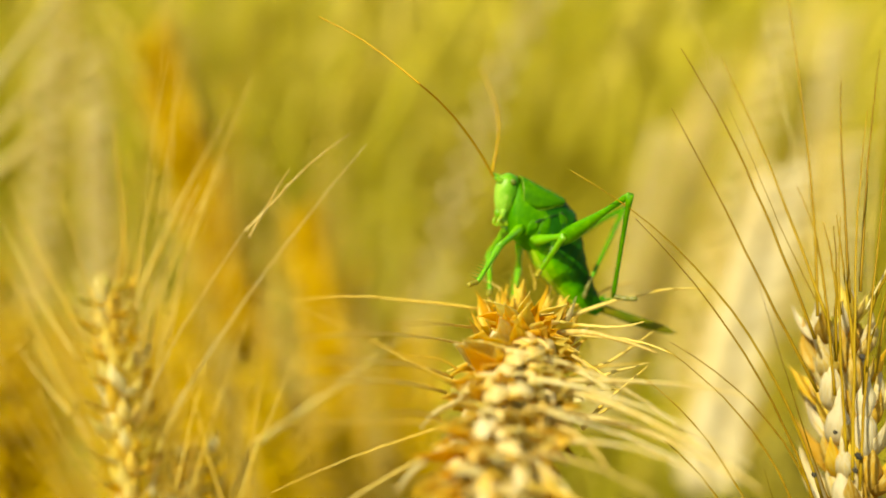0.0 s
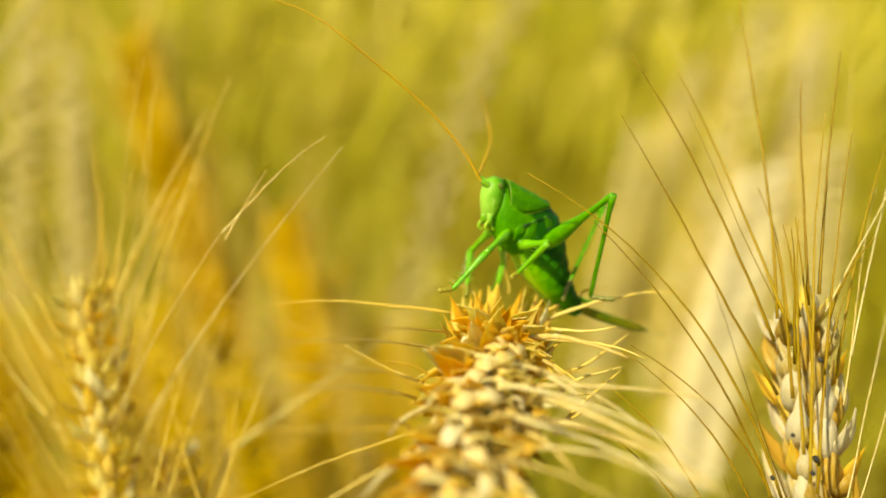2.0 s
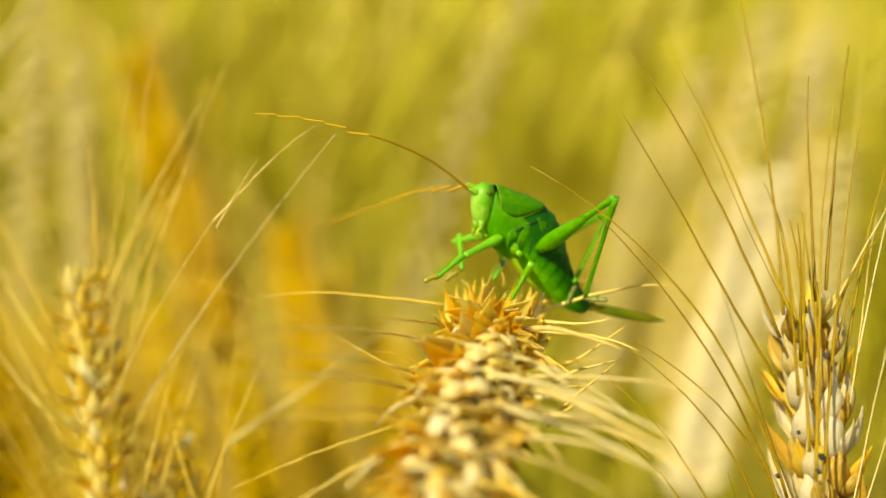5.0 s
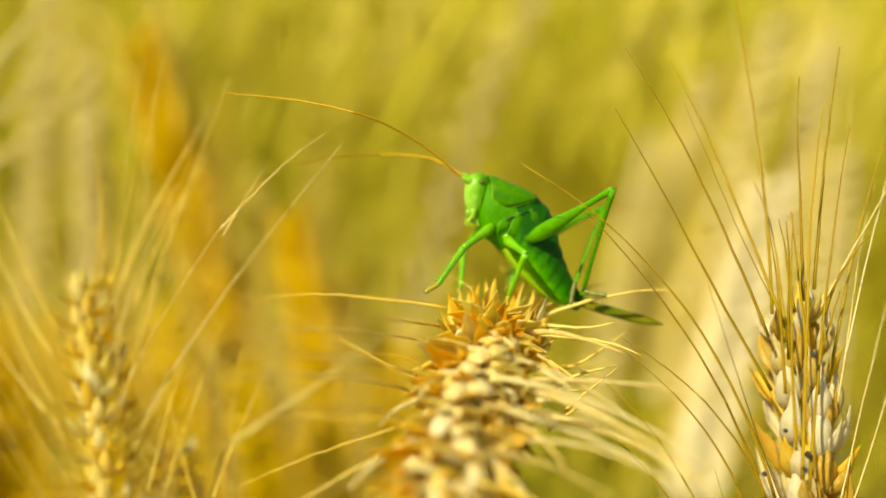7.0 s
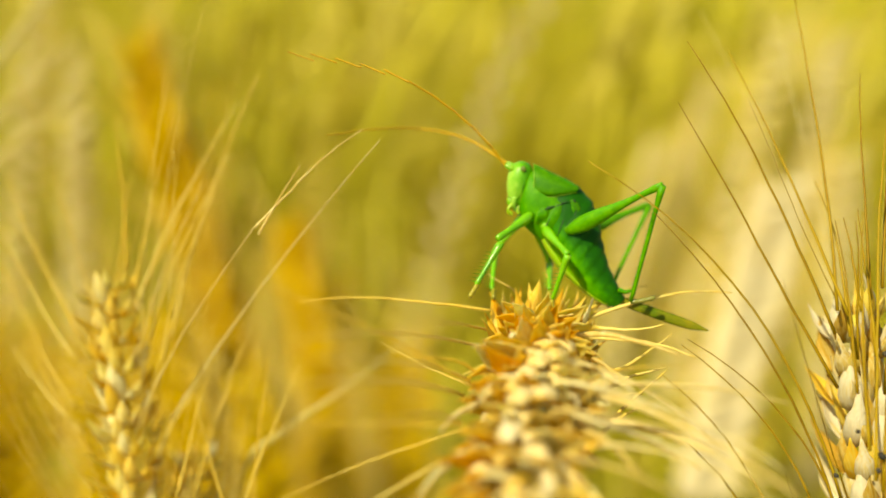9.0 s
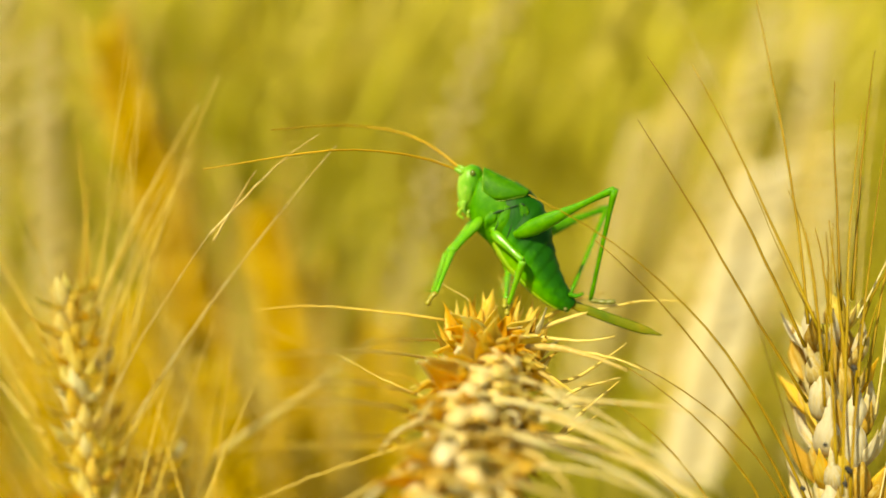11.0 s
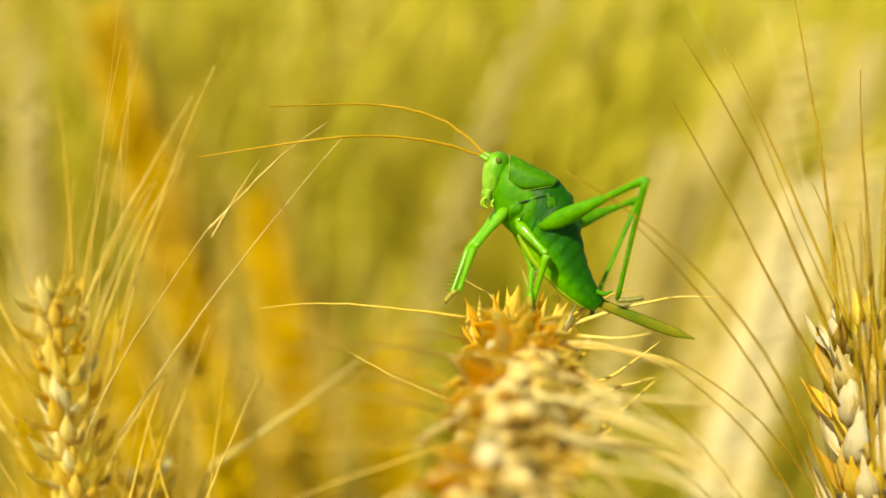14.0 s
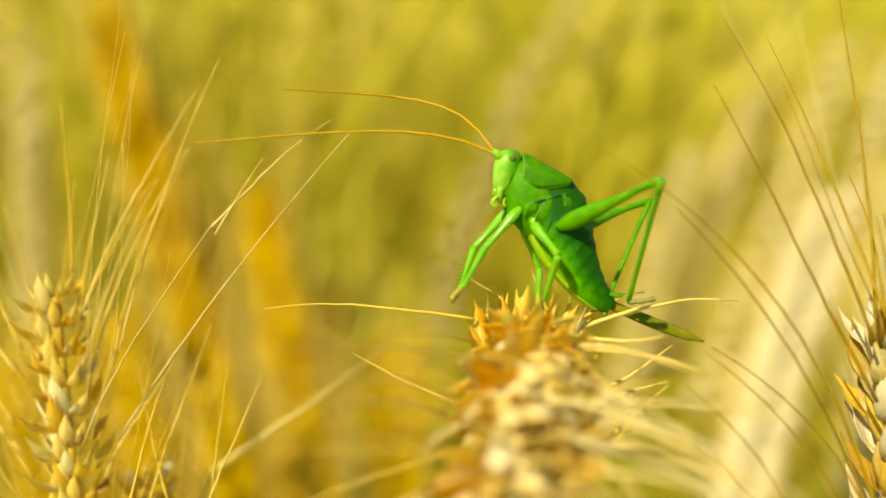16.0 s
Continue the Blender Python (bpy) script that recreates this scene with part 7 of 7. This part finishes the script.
        [(0, (-0.00564, 0.00265, 0.01004), (0.7095, -0.4612, -0.1067, -0.5220)), (1.5, (-0.00503, 0.00250, 0.00968), (0.6973, -0.5421, 0.0544, -0.4657)), (2, (-0.00513, 0.00264, 0.00955), (0.6975, -0.5683, 0.0319, -0.4353)), (2.5, (-0.00479, 0.00237, 0.00953), (0.6825, -0.5588, 0.1216, -0.4551)), (3, (-0.00456, 0.00231, 0.00888), (0.6356, -0.6370, 0.2350, -0.3674)), (3.5, (-0.00455, 0.00228, 0.00845), (0.5978, -0.6774, 0.3013, -0.3049)), (4, (-0.00480, 0.00255, 0.00846), (0.6205, -0.6972, 0.2520, -0.2556)), (4.2, (-0.00649, 0.00314, 0.00815), (0.5148, -0.6714, 0.4115, 0.3389)), (6.3, (-0.00805, 0.00231, 0.00978), (-0.5231, -0.0823, 0.5438, 0.6511)), (7, (-0.00774, 0.00244, 0.00997), (-0.5174, -0.0206, 0.5497, 0.6555)), (8, (-0.00824, 0.00189, 0.01000), (-0.5728, -0.1495, 0.4910, 0.6391)), (10.3, (-0.00801, 0.00201, 0.01017), (-0.5989, -0.0871, 0.4596, 0.6499)), (10.5, (-0.00809, 0.00204, 0.01005), (-0.5755, -0.1052, 0.4885, 0.6474)), (11, (-0.00823, 0.00147, 0.01030), (-0.6236, -0.2019, 0.4249, 0.6243)), (12.5, (-0.00830, 0.00088, 0.01040), (-0.6618, -0.3045, 0.3616, 0.5819)), (14.5, (-0.00819, 0.00081, 0.01051), (-0.6788, -0.2846, 0.3297, 0.5911)), (16, (-0.00782, 0.00142, 0.01068), (-0.6510, -0.1527, 0.3824, 0.6377))],
        [(0, (-0.00482, 0.00456, 0.01142), (0.7100, -0.4501, -0.1118, -0.5299)), (1.5, (-0.00358, 0.00427, 0.01070), (0.6983, -0.5341, 0.0531, -0.4736)), (2, (-0.00378, 0.00455, 0.01043), (0.6992, -0.5611, 0.0235, -0.4425)), (2.5, (-0.00311, 0.00400, 0.01040), (0.6835, -0.5511, 0.1209, -0.4632)), (3, (-0.00264, 0.00390, 0.00908), (0.6355, -0.6336, 0.2362, -0.3727)), (3.5, (-0.00261, 0.00385, 0.00820), (0.5977, -0.6755, 0.3018, -0.3088)), (4, (-0.00312, 0.00439, 0.00821), (0.6203, -0.6965, 0.2528, -0.2575)), (4.2, (-0.00656, 0.00556, 0.00755), (0.4406, -0.6411, 0.4979, 0.3833)), (6.3, (-0.00974, 0.00387, 0.01076), (-0.4654, -0.1608, 0.5907, 0.6392)), (7, (-0.00923, 0.00419, 0.01095), (-0.4440, -0.1054, 0.6078, 0.6498)), (8, (-0.01013, 0.00303, 0.01118), (-0.5302, -0.2054, 0.5343, 0.6256)), (10.3, (-0.00967, 0.00324, 0.01158), (-0.5546, -0.1654, 0.5108, 0.6358)), (10.5, (-0.00984, 0.00332, 0.01130), (-0.5399, -0.1641, 0.5259, 0.6364)), (11, (-0.01019, 0.00216, 0.01169), (-0.5934, -0.2595, 0.4638, 0.6045)), (12.5, (-0.01038, 0.00092, 0.01178), (-0.6317, -0.3974, 0.4057, 0.5276)), (14.5, (-0.01015, 0.00082, 0.01207), (-0.6374, -0.3667, 0.3991, 0.5478)), (16, (-0.00955, 0.00214, 0.01233), (-0.5895, -0.2468, 0.4690, 0.6096))],
        [(0, (-0.00402, 0.00646, 0.01285), (0.7100, -0.4378, -0.1219, -0.5379)), (1.5, (-0.00213, 0.00601, 0.01176), (0.7004, -0.5259, 0.0438, -0.4807)), (2, (-0.00246, 0.00646, 0.01135), (0.7016, -0.5535, 0.0041, -0.4487)), (2.5, (-0.00142, 0.00560, 0.01130), (0.6852, -0.5436, 0.1167, -0.4705)), (3, (-0.00071, 0.00547, 0.00929), (0.6348, -0.6300, 0.2386, -0.3784)), (3.5, (-0.00067, 0.00540, 0.00796), (0.5987, -0.6738, 0.3005, -0.3120)), (4, (-0.00144, 0.00622, 0.00796), (0.6200, -0.6955, 0.2537, -0.2598)), (4.2, (-0.00670, 0.00793, 0.00676), (0.3987, -0.6321, 0.5361, 0.3926)), (6.3, (-0.01162, 0.00538, 0.01139), (-0.4192, -0.2291, 0.6200, 0.6224)), (7, (-0.01092, 0.00593, 0.01155), (-0.4176, -0.1478, 0.6242, 0.6436)), (8, (-0.01219, 0.00416, 0.01204), (-0.5016, -0.2463, 0.5585, 0.6130)), (10.3, (-0.01162, 0.00440, 0.01263), (-0.5114, -0.2345, 0.5505, 0.6168)), (10.5, (-0.01178, 0.00455, 0.01228), (-0.4991, -0.2237, 0.5616, 0.6209)), (11, (-0.01235, 0.00280, 0.01278), (-0.5568, -0.3151, 0.5033, 0.5809)), (12.5, (-0.01271, 0.00074, 0.01267), (-0.6168, -0.4700, 0.4214, 0.4702)), (14.5, (-0.01242, 0.00074, 0.01310), (-0.6105, -0.4210, 0.4338, 0.5117)), (16, (-0.01168, 0.00285, 0.01343), (-0.5456, -0.3084, 0.5150, 0.5848))],
        [(0, (-0.00328, 0.00834, 0.01431), (0.7008, -0.4215, -0.1887, -0.5437)), (1.5, (-0.00071, 0.00774, 0.01287), (0.7063, -0.5230, -0.0602, -0.4732)), (2, (-0.00120, 0.00839, 0.01232), (0.7043, -0.5347, -0.0834, -0.4595)), (2.5, (0.00026, 0.00719, 0.01226), (0.6989, -0.5501, 0.0362, -0.4556)), (3, (0.00124, 0.00702, 0.00952), (0.6576, -0.6312, 0.1799, -0.3699)), (3.5, (0.00128, 0.00695, 0.00774), (0.6266, -0.6916, 0.2404, -0.2672)), (4, (0.00025, 0.00805, 0.00772), (0.6469, -0.6946, 0.1876, -0.2527)), (4.2, (-0.00687, 0.01024, 0.00582), (0.3341, -0.5544, 0.5912, 0.4812)), (6.3, (-0.01364, 0.00683, 0.01170), (-0.4278, -0.2944, 0.6113, 0.5972)), (7, (-0.01270, 0.00763, 0.01199), (-0.3993, -0.2050, 0.6331, 0.6306)), (8, (-0.01434, 0.00525, 0.01268), (-0.4807, -0.3240, 0.5719, 0.5804)), (10.3, (-0.01375, 0.00550, 0.01334), (-0.4839, -0.2430, 0.5733, 0.6149)), (10.5, (-0.01388, 0.00573, 0.01296), (-0.4884, -0.2675, 0.5686, 0.6055)), (11, (-0.01466, 0.00338, 0.01352), (-0.5180, -0.3322, 0.5401, 0.5741)), (12.5, (-0.01511, 0.00028, 0.01318), (-0.5425, -0.3910, 0.5134, 0.5378)), (14.5, (-0.01483, 0.00056, 0.01377), (-0.5531, -0.4138, 0.5012, 0.5212)), (16, (-0.01399, 0.00351, 0.01413), (-0.5076, -0.3382, 0.5490, 0.5715))],
        [(0, (-0.00279, 0.01033, 0.01575), (0.6982, -0.4050, -0.2067, -0.5530)), (1.5, (0.00031, 0.00973, 0.01398), (0.7059, -0.5107, -0.0949, -0.4815)), (2, (-0.00027, 0.01047, 0.01336), (0.7042, -0.5252, -0.1000, -0.4672)), (2.5, (0.00164, 0.00903, 0.01324), (0.7021, -0.5421, 0.0130, -0.4616)), (3, (0.00300, 0.00877, 0.00987), (0.6576, -0.6279, 0.1810, -0.3749)), (3.5, (0.00296, 0.00880, 0.00756), (0.6285, -0.6908, 0.2363, -0.2683)), (4, (0.00173, 0.01006, 0.00763), (0.6476, -0.6934, 0.1860, -0.2553)), (4.2, (-0.00722, 0.01259, 0.00504), (0.3083, -0.5448, 0.6080, 0.4884)), (6.3, (-0.01582, 0.00803, 0.01190), (-0.5974, -0.5425, 0.4390, 0.3951)), (7, (-0.01461, 0.00922, 0.01228), (-0.6357, -0.5989, 0.3775, 0.3076)), (8, (-0.01666, 0.00613, 0.01302), (-0.6384, -0.6121, 0.3708, 0.2835)), (10.3, (-0.01588, 0.00668, 0.01391), (-0.6451, -0.6281, 0.3563, 0.2496)), (10.5, (-0.01608, 0.00680, 0.01348), (-0.6560, -0.6339, 0.3364, 0.2339)), (11, (-0.01702, 0.00407, 0.01401), (-0.6594, -0.6208, 0.3337, 0.2615)), (12.5, (-0.01756, 0.00060, 0.01359), (-0.6203, -0.6029, 0.3994, 0.3037)), (14.5, (-0.01729, 0.00073, 0.01416), (-0.6282, -0.6057, 0.3875, 0.2972)), (16, (-0.01635, 0.00422, 0.01455), (-0.6040, -0.5622, 0.4279, 0.3687))],
        [(0, (-0.00240, 0.01231, 0.01721), (0.6917, -0.3836, -0.2378, -0.5638)), (1.5, (0.00120, 0.01176, 0.01513), (0.7031, -0.4984, -0.1356, -0.4887)), (2, (0.00060, 0.01255, 0.01443), (0.7038, -0.5161, -0.1140, -0.4746)), (2.5, (0.00294, 0.01090, 0.01427), (0.7046, -0.5345, -0.0141, -0.4665)), (3, (0.00477, 0.01049, 0.01023), (0.6575, -0.6246, 0.1824, -0.3799)), (3.5, (0.00463, 0.01065, 0.00740), (0.6296, -0.6898, 0.2339, -0.2702)), (4, (0.00322, 0.01207, 0.00756), (0.6483, -0.6922, 0.1843, -0.2578)), (4.2, (-0.00761, 0.01491, 0.00421), (0.2870, -0.5409, 0.6204, 0.4901)), (6.3, (-0.01821, 0.00728, 0.01197), (-0.5986, -0.5605, 0.4351, 0.3718)), (7, (-0.01673, 0.00790, 0.01227), (-0.6334, -0.6121, 0.3784, 0.2845)), (8, (-0.01871, 0.00470, 0.01296), (-0.6376, -0.6242, 0.3693, 0.2598)), (10.3, (-0.01781, 0.00510, 0.01380), (-0.6278, -0.6457, 0.3787, 0.2133)), (10.5, (-0.01792, 0.00512, 0.01341), (-0.6453, -0.6480, 0.3505, 0.2022)), (11, (-0.01893, 0.00246, 0.01402), (-0.6488, -0.6382, 0.3475, 0.2258)), (12.5, (-0.01971, -0.00066, 0.01348), (-0.6100, -0.6231, 0.4095, 0.2681)), (14.5, (-0.01941, -0.00060, 0.01407), (-0.6240, -0.6228, 0.3900, 0.2657)), (16, (-0.01868, 0.00331, 0.01455), (-0.6049, -0.5801, 0.4242, 0.3430))],
        [(0, (-0.00214, 0.01431, 0.01869), (0.6819, -0.3599, -0.2743, -0.5746)), (1.5, (0.00195, 0.01385, 0.01630), (0.6950, -0.4866, -0.1900, -0.4940)), (2, (0.00143, 0.01464, 0.01553), (0.7027, -0.5064, -0.1324, -0.4819)), (2.5, (0.00414, 0.01282, 0.01534), (0.7060, -0.5273, -0.0408, -0.4710)), (3, (0.00656, 0.01220, 0.01062), (0.6569, -0.6214, 0.1851, -0.3848)), (3.5, (0.00630, 0.01251, 0.00725), (0.6309, -0.6889, 0.2313, -0.2719)), (4, (0.00471, 0.01407, 0.00749), (0.6490, -0.6911, 0.1828, -0.2603)), (4.2, (-0.00804, 0.01721, 0.00332), (0.2667, -0.5367, 0.6313, 0.4921)), (6.3, (-0.02055, 0.00641, 0.01195), (-0.5948, -0.5816, 0.4367, 0.3423)), (7, (-0.01880, 0.00650, 0.01218), (-0.6297, -0.6255, 0.3811, 0.2589)), (8, (-0.02070, 0.00320, 0.01283), (-0.6365, -0.6356, 0.3681, 0.2352)), (10.3, (-0.01969, 0.00347, 0.01350), (-0.6087, -0.6615, 0.4012, 0.1758)), (10.5, (-0.01971, 0.00338, 0.01319), (-0.6394, -0.6582, 0.3567, 0.1752)), (11, (-0.02078, 0.00078, 0.01388), (-0.6370, -0.6537, 0.3621, 0.1891)), (12.5, (-0.02180, -0.00201, 0.01320), (-0.6102, -0.6367, 0.4062, 0.2394)), (14.5, (-0.02145, -0.00203, 0.01387), (-0.6265, -0.6354, 0.3834, 0.2382)), (16, (-0.02096, 0.00228, 0.01447), (-0.6096, -0.5951, 0.4155, 0.3188))],
        [(0, (-0.00204, 0.01633, 0.02017), (0.6766, -0.3428, -0.2924, -0.5824)), (1.5, (0.00249, 0.01601, 0.01743), (0.6666, -0.4778, -0.2914, -0.4924)), (2, (0.00218, 0.01674, 0.01666), (0.6997, -0.4957, -0.1603, -0.4889)), (2.5, (0.00523, 0.01477, 0.01644), (0.7052, -0.5229, -0.0877, -0.4706)), (3, (0.00836, 0.01388, 0.01101), (0.6557, -0.6183, 0.1896, -0.3896)), (3.5, (0.00796, 0.01436, 0.00710), (0.6321, -0.6880, 0.2286, -0.2735)), (4, (0.00620, 0.01608, 0.00744), (0.6496, -0.6898, 0.1815, -0.2631)), (4.2, (-0.00852, 0.01948, 0.00238), (0.2450, -0.5278, 0.6426, 0.4985)), (6.3, (-0.02284, 0.00542, 0.01181), (-0.5921, -0.6003, 0.4370, 0.3131)), (7, (-0.02081, 0.00502, 0.01200), (-0.6233, -0.6394, 0.3871, 0.2299)), (8, (-0.02261, 0.00160, 0.01263), (-0.6368, -0.6455, 0.3649, 0.2113)), (10.3, (-0.02149, 0.00181, 0.01300), (-0.6017, -0.6707, 0.4075, 0.1487)), (10.5, (-0.02142, 0.00159, 0.01289), (-0.6397, -0.6650, 0.3537, 0.1534)), (11, (-0.02255, -0.00096, 0.01359), (-0.6344, -0.6633, 0.3628, 0.1610)), (12.5, (-0.02380, -0.00347, 0.01285), (-0.6149, -0.6472, 0.3970, 0.2132)), (14.5, (-0.02341, -0.00356, 0.01362), (-0.6316, -0.6459, 0.3729, 0.2118)), (16, (-0.02317, 0.00113, 0.01434), (-0.6162, -0.6084, 0.4041, 0.2948))],
        [(0, (-0.00203, 0.01834, 0.02166), (0.6780, -0.3333, -0.2903, -0.5873)), (1.5, (0.00269, 0.01832, 0.01837), (0.6514, -0.4661, -0.3313, -0.4986)), (2, (0.00283, 0.01886, 0.01780), (0.6993, -0.4869, -0.1677, -0.4958)), (2.5, (0.00616, 0.01682, 0.01753), (0.7027, -0.5176, -0.1236, -0.4723)), (3, (0.01019, 0.01554, 0.01142), (0.6561, -0.6151, 0.1895, -0.3941)), (3.5, (0.00963, 0.01623, 0.00698), (0.6329, -0.6869, 0.2271, -0.2757)), (4, (0.00770, 0.01808, 0.00739), (0.6504, -0.6889, 0.1795, -0.2649)), (4.2, (-0.00905, 0.02173, 0.00143), (0.2213, -0.5146, 0.6542, 0.5082)), (6.3, (-0.02508, 0.00433, 0.01155), (-0.6010, -0.6100, 0.4240, 0.2947)), (7, (-0.02275, 0.00347, 0.01171), (-0.6275, -0.6462, 0.3790, 0.2122)), (8, (-0.02446, -0.00006, 0.01238), (-0.6418, -0.6522, 0.3549, 0.1918)), (10.3, (-0.02322, 0.00010, 0.01242), (-0.6066, -0.6750, 0.3991, 0.1311)), (10.5, (-0.02307, -0.00027, 0.01255), (-0.6438, -0.6696, 0.3448, 0.1350)), (11, (-0.02423, -0.00277, 0.01323), (-0.6398, -0.6688, 0.3519, 0.1399)), (12.5, (-0.02571, -0.00504, 0.01246), (-0.6226, -0.6555, 0.3835, 0.1887)), (14.5, (-0.02527, -0.00520, 0.01334), (-0.6386, -0.6546, 0.3593, 0.1863)), (16, (-0.02531, -0.00015, 0.01417), (-0.6238, -0.6202, 0.3909, 0.2709))],
    ],
]
R_SWAY = [(0, 0.000, 0.000), (0.5, -0.096, 0.021), (1, -0.063, 0.002), (1.5, -0.068, 0.029), (2, -0.135, 0.020), (2.5, -0.193, 0.064), (3, -0.130, -0.043), (3.5, -0.253, -0.057), (4, -0.168, 0.114), (4.2, 0.020, -0.020), (6.3, -0.163, 0.013), (6.5, 0.003, 0.073), (7, -0.173, 0.059), (7.5, -0.001, 0.059), (8, -0.040, 0.052), (8.2, -0.028, 0.086), (10.3, -0.027, 0.023), (10.5, 0.164, 0.080), (11, 0.140, 0.062), (11.5, 0.103, 0.052), (12, 0.072, 0.090), (12.5, 0.004, 0.031), (13, 0.225, 0.097), (13.5, -0.050, 0.026), (14, 0.004, 0.030), (14.5, -0.111, 0.057), (15, 0.304, 0.127), (15.5, 0.239, 0.132), (16, 0.188, 0.117)]
L_SWAY = [(0, 0.000, -0.000), (0.5, 0.021, 0.010), (1, 0.062, 0.017), (1.5, 0.043, 0.015), (2, 0.048, 0.021), (2.5, 0.133, 0.015), (3, 0.026, 0.005), (3.5, 0.091, -0.007), (4, 0.046, 0.054), (6.5, 0.030, 0.025), (7, 0.051, -0.026), (7.5, 0.054, 0.034), (8, 0.068, 0.038), (10.5, -0.057, -0.029), (11, 0.064, 0.045), (11.5, -0.002, 0.026), (12, 0.011, 0.039), (12.5, 0.042, 0.002), (13, -0.058, 0.033), (13.5, 0.046, 0.001), (14, -0.009, 0.002), (14.5, -0.014, 0.006), (15, -0.017, 0.020), (15.5, 0.037, 0.018), (16, -0.009, 0.008)]
R_SWING = [(0, 0.000), (0.5, 0.031), (1, 0.057), (1.5, 0.062), (2, 0.066), (2.5, 0.189), (3, 0.018), (3.5, 0.185), (4, 0.114), (6.5, 0.092), (7, 0.079), (7.5, 0.070), (8, 0.119), (10.5, 0.000), (11, 0.158), (11.5, 0.048), (12, 0.075), (12.5, 0.075), (13, 0.009), (13.5, 0.097), (14, 0.062), (14.5, 0.105), (15, 0.048), (15.5, 0.176), (16, 0.022)]
R_SWING_LOW = [(0, 0.000), (8.2, 0.000), (10.5, 0.000), (11, 0.158), (11.5, 0.048), (12, 0.075), (12.5, 0.075), (13, 0.009), (13.5, 0.097), (14, 0.062), (14.5, 0.105), (15, 0.048), (15.5, 0.176), (16, 0.022)]
B_SWAY = [(0, 0.000, 0.000), (0.5, -0.079, 0.078), (1, -0.372, -0.159), (1.5, -0.408, 0.011), (2, -0.389, -0.123), (2.5, -0.950, -0.260), (3, -0.235, 0.037), (3.5, 0.468, -0.206), (4, -0.746, -0.726), (6.5, -0.220, -0.090), (7, -0.603, 0.137), (7.5, -0.723, -0.147), (8, -0.549, -0.269), (10.5, 0.407, 0.364), (11, -1.058, -0.131), (11.5, 0.112, 0.266), (12, -0.603, 0.380), (12.5, -0.960, 0.745), (13, 0.500, 0.517), (13.5, -1.099, 1.125), (14, -0.031, 1.205), (14.5, -0.383, 1.179), (15, -0.224, 1.290), (15.5, -1.111, 1.443), (16, -0.123, 1.596)]
DRIFT = [(0, 0.1084, -0.01091, 0.9886), (0.5, 0.2083, -0.01460, 0.9875), (1, 0.4397, -0.02566, 0.9883), (1.5, 0.3474, -0.02433, 0.9862), (2, 0.3241, -0.02482, 0.9890), (2.5, 0.8293, -0.04439, 0.9857), (3, 0.2255, -0.02006, 0.9890), (3.5, 0.6073, -0.01229, 0.9860), (4, 0.2946, -0.03211, 0.9896), (6.5, 0.2054, -0.01741, 0.9869), (7, 0.4880, -0.02833, 0.9857), (7.5, 0.3701, -0.03193, 0.9907), (8, 0.5139, -0.03059, 0.9908), (10.5, -0.2600, 0.01805, 1.0355), (11, 0.2947, -0.02627, 1.0286), (11.5, -0.1476, 0.01090, 1.0465), (12, -0.0471, -0.00225, 1.0539), (12.5, 0.1189, -0.01019, 1.0571), (13, -0.5065, 0.03381, 1.0810), (13.5, 0.1102, -0.00641, 1.0806), (14, -0.2542, 0.02261, 1.0935), (14.5, -0.3060, 0.02426, 1.1162), (15, -0.4083, 0.02944, 1.1142), (15.5, -0.0842, 0.00815, 1.1139), (16, -0.3284, 0.03313, 1.1240)]


def placed(rows, base=None):
    out = []
    for t, p, q in rows:
        m = Matrix.LocRotScale(p, Quaternion(q), None)
        out.append((t, base @ m if base is not None else m))
    return out


def swayed(foot, rows, height):
    """A plant that leans about its foot: sideways and lengthwise shifts of its ear, centimetres."""
    out = []
    for t, dx, dz in rows:
        shift = RIG.to_3x3() @ Vector((dx * CM, 0, dz * CM))
        out.append((t, Matrix.Translation(foot + Vector((0, 0, shift.z))) @ Euler((-shift.y / height, shift.x / height, 0)).to_matrix().to_4x4()))
    return out


def motions():
    walk(cricket, placed(BODY_ROWS, RIG))
    for name, parts in cricket_legs:
        for ob, rows in zip(parts, LEG_ROWS[name]):
            walk(ob, placed(rows))
    for segs, chain in zip(cricket_feelers, FEELER_ROWS):
        for ob, rows in zip(segs, chain):
            walk(ob, placed(rows))
    walk(right_plant, swayed(right_plant.matrix_basis.translation.copy(), R_SWAY, 0.8))
    for p in (left_plant, low_plant):
        walk(p, swayed(p.matrix_basis.translation.copy(), L_SWAY, 0.8))
    line_of_sight = RIG.to_3x3() @ Vector((0, 1, 0))
    awns_of = swinging[right_plant.name]
    for pairs, rows in ((awns_of[:4], R_SWING), (awns_of[4:6] + awns_of[11:15], R_SWING_LOW)):
        for ob, base in pairs:
            walk(ob, [(t, Matrix.Translation(base) @ Matrix.Rotation(-0.5 * turn, 4, line_of_sight) @ Matrix.Translation(-base)) for t, turn in rows])
    for p in far_plants[:2]:
        walk(p, swayed(p.matrix_basis.translation.copy(), B_SWAY, 0.78))
    for p, (x, deep, z) in drifting[2:]:
        walk(p, swayed(p.matrix_basis.translation.copy(), [(t, a + deep * b + x * c - x, 0) for t, a, b, c in DRIFT], 0.7))


motions()
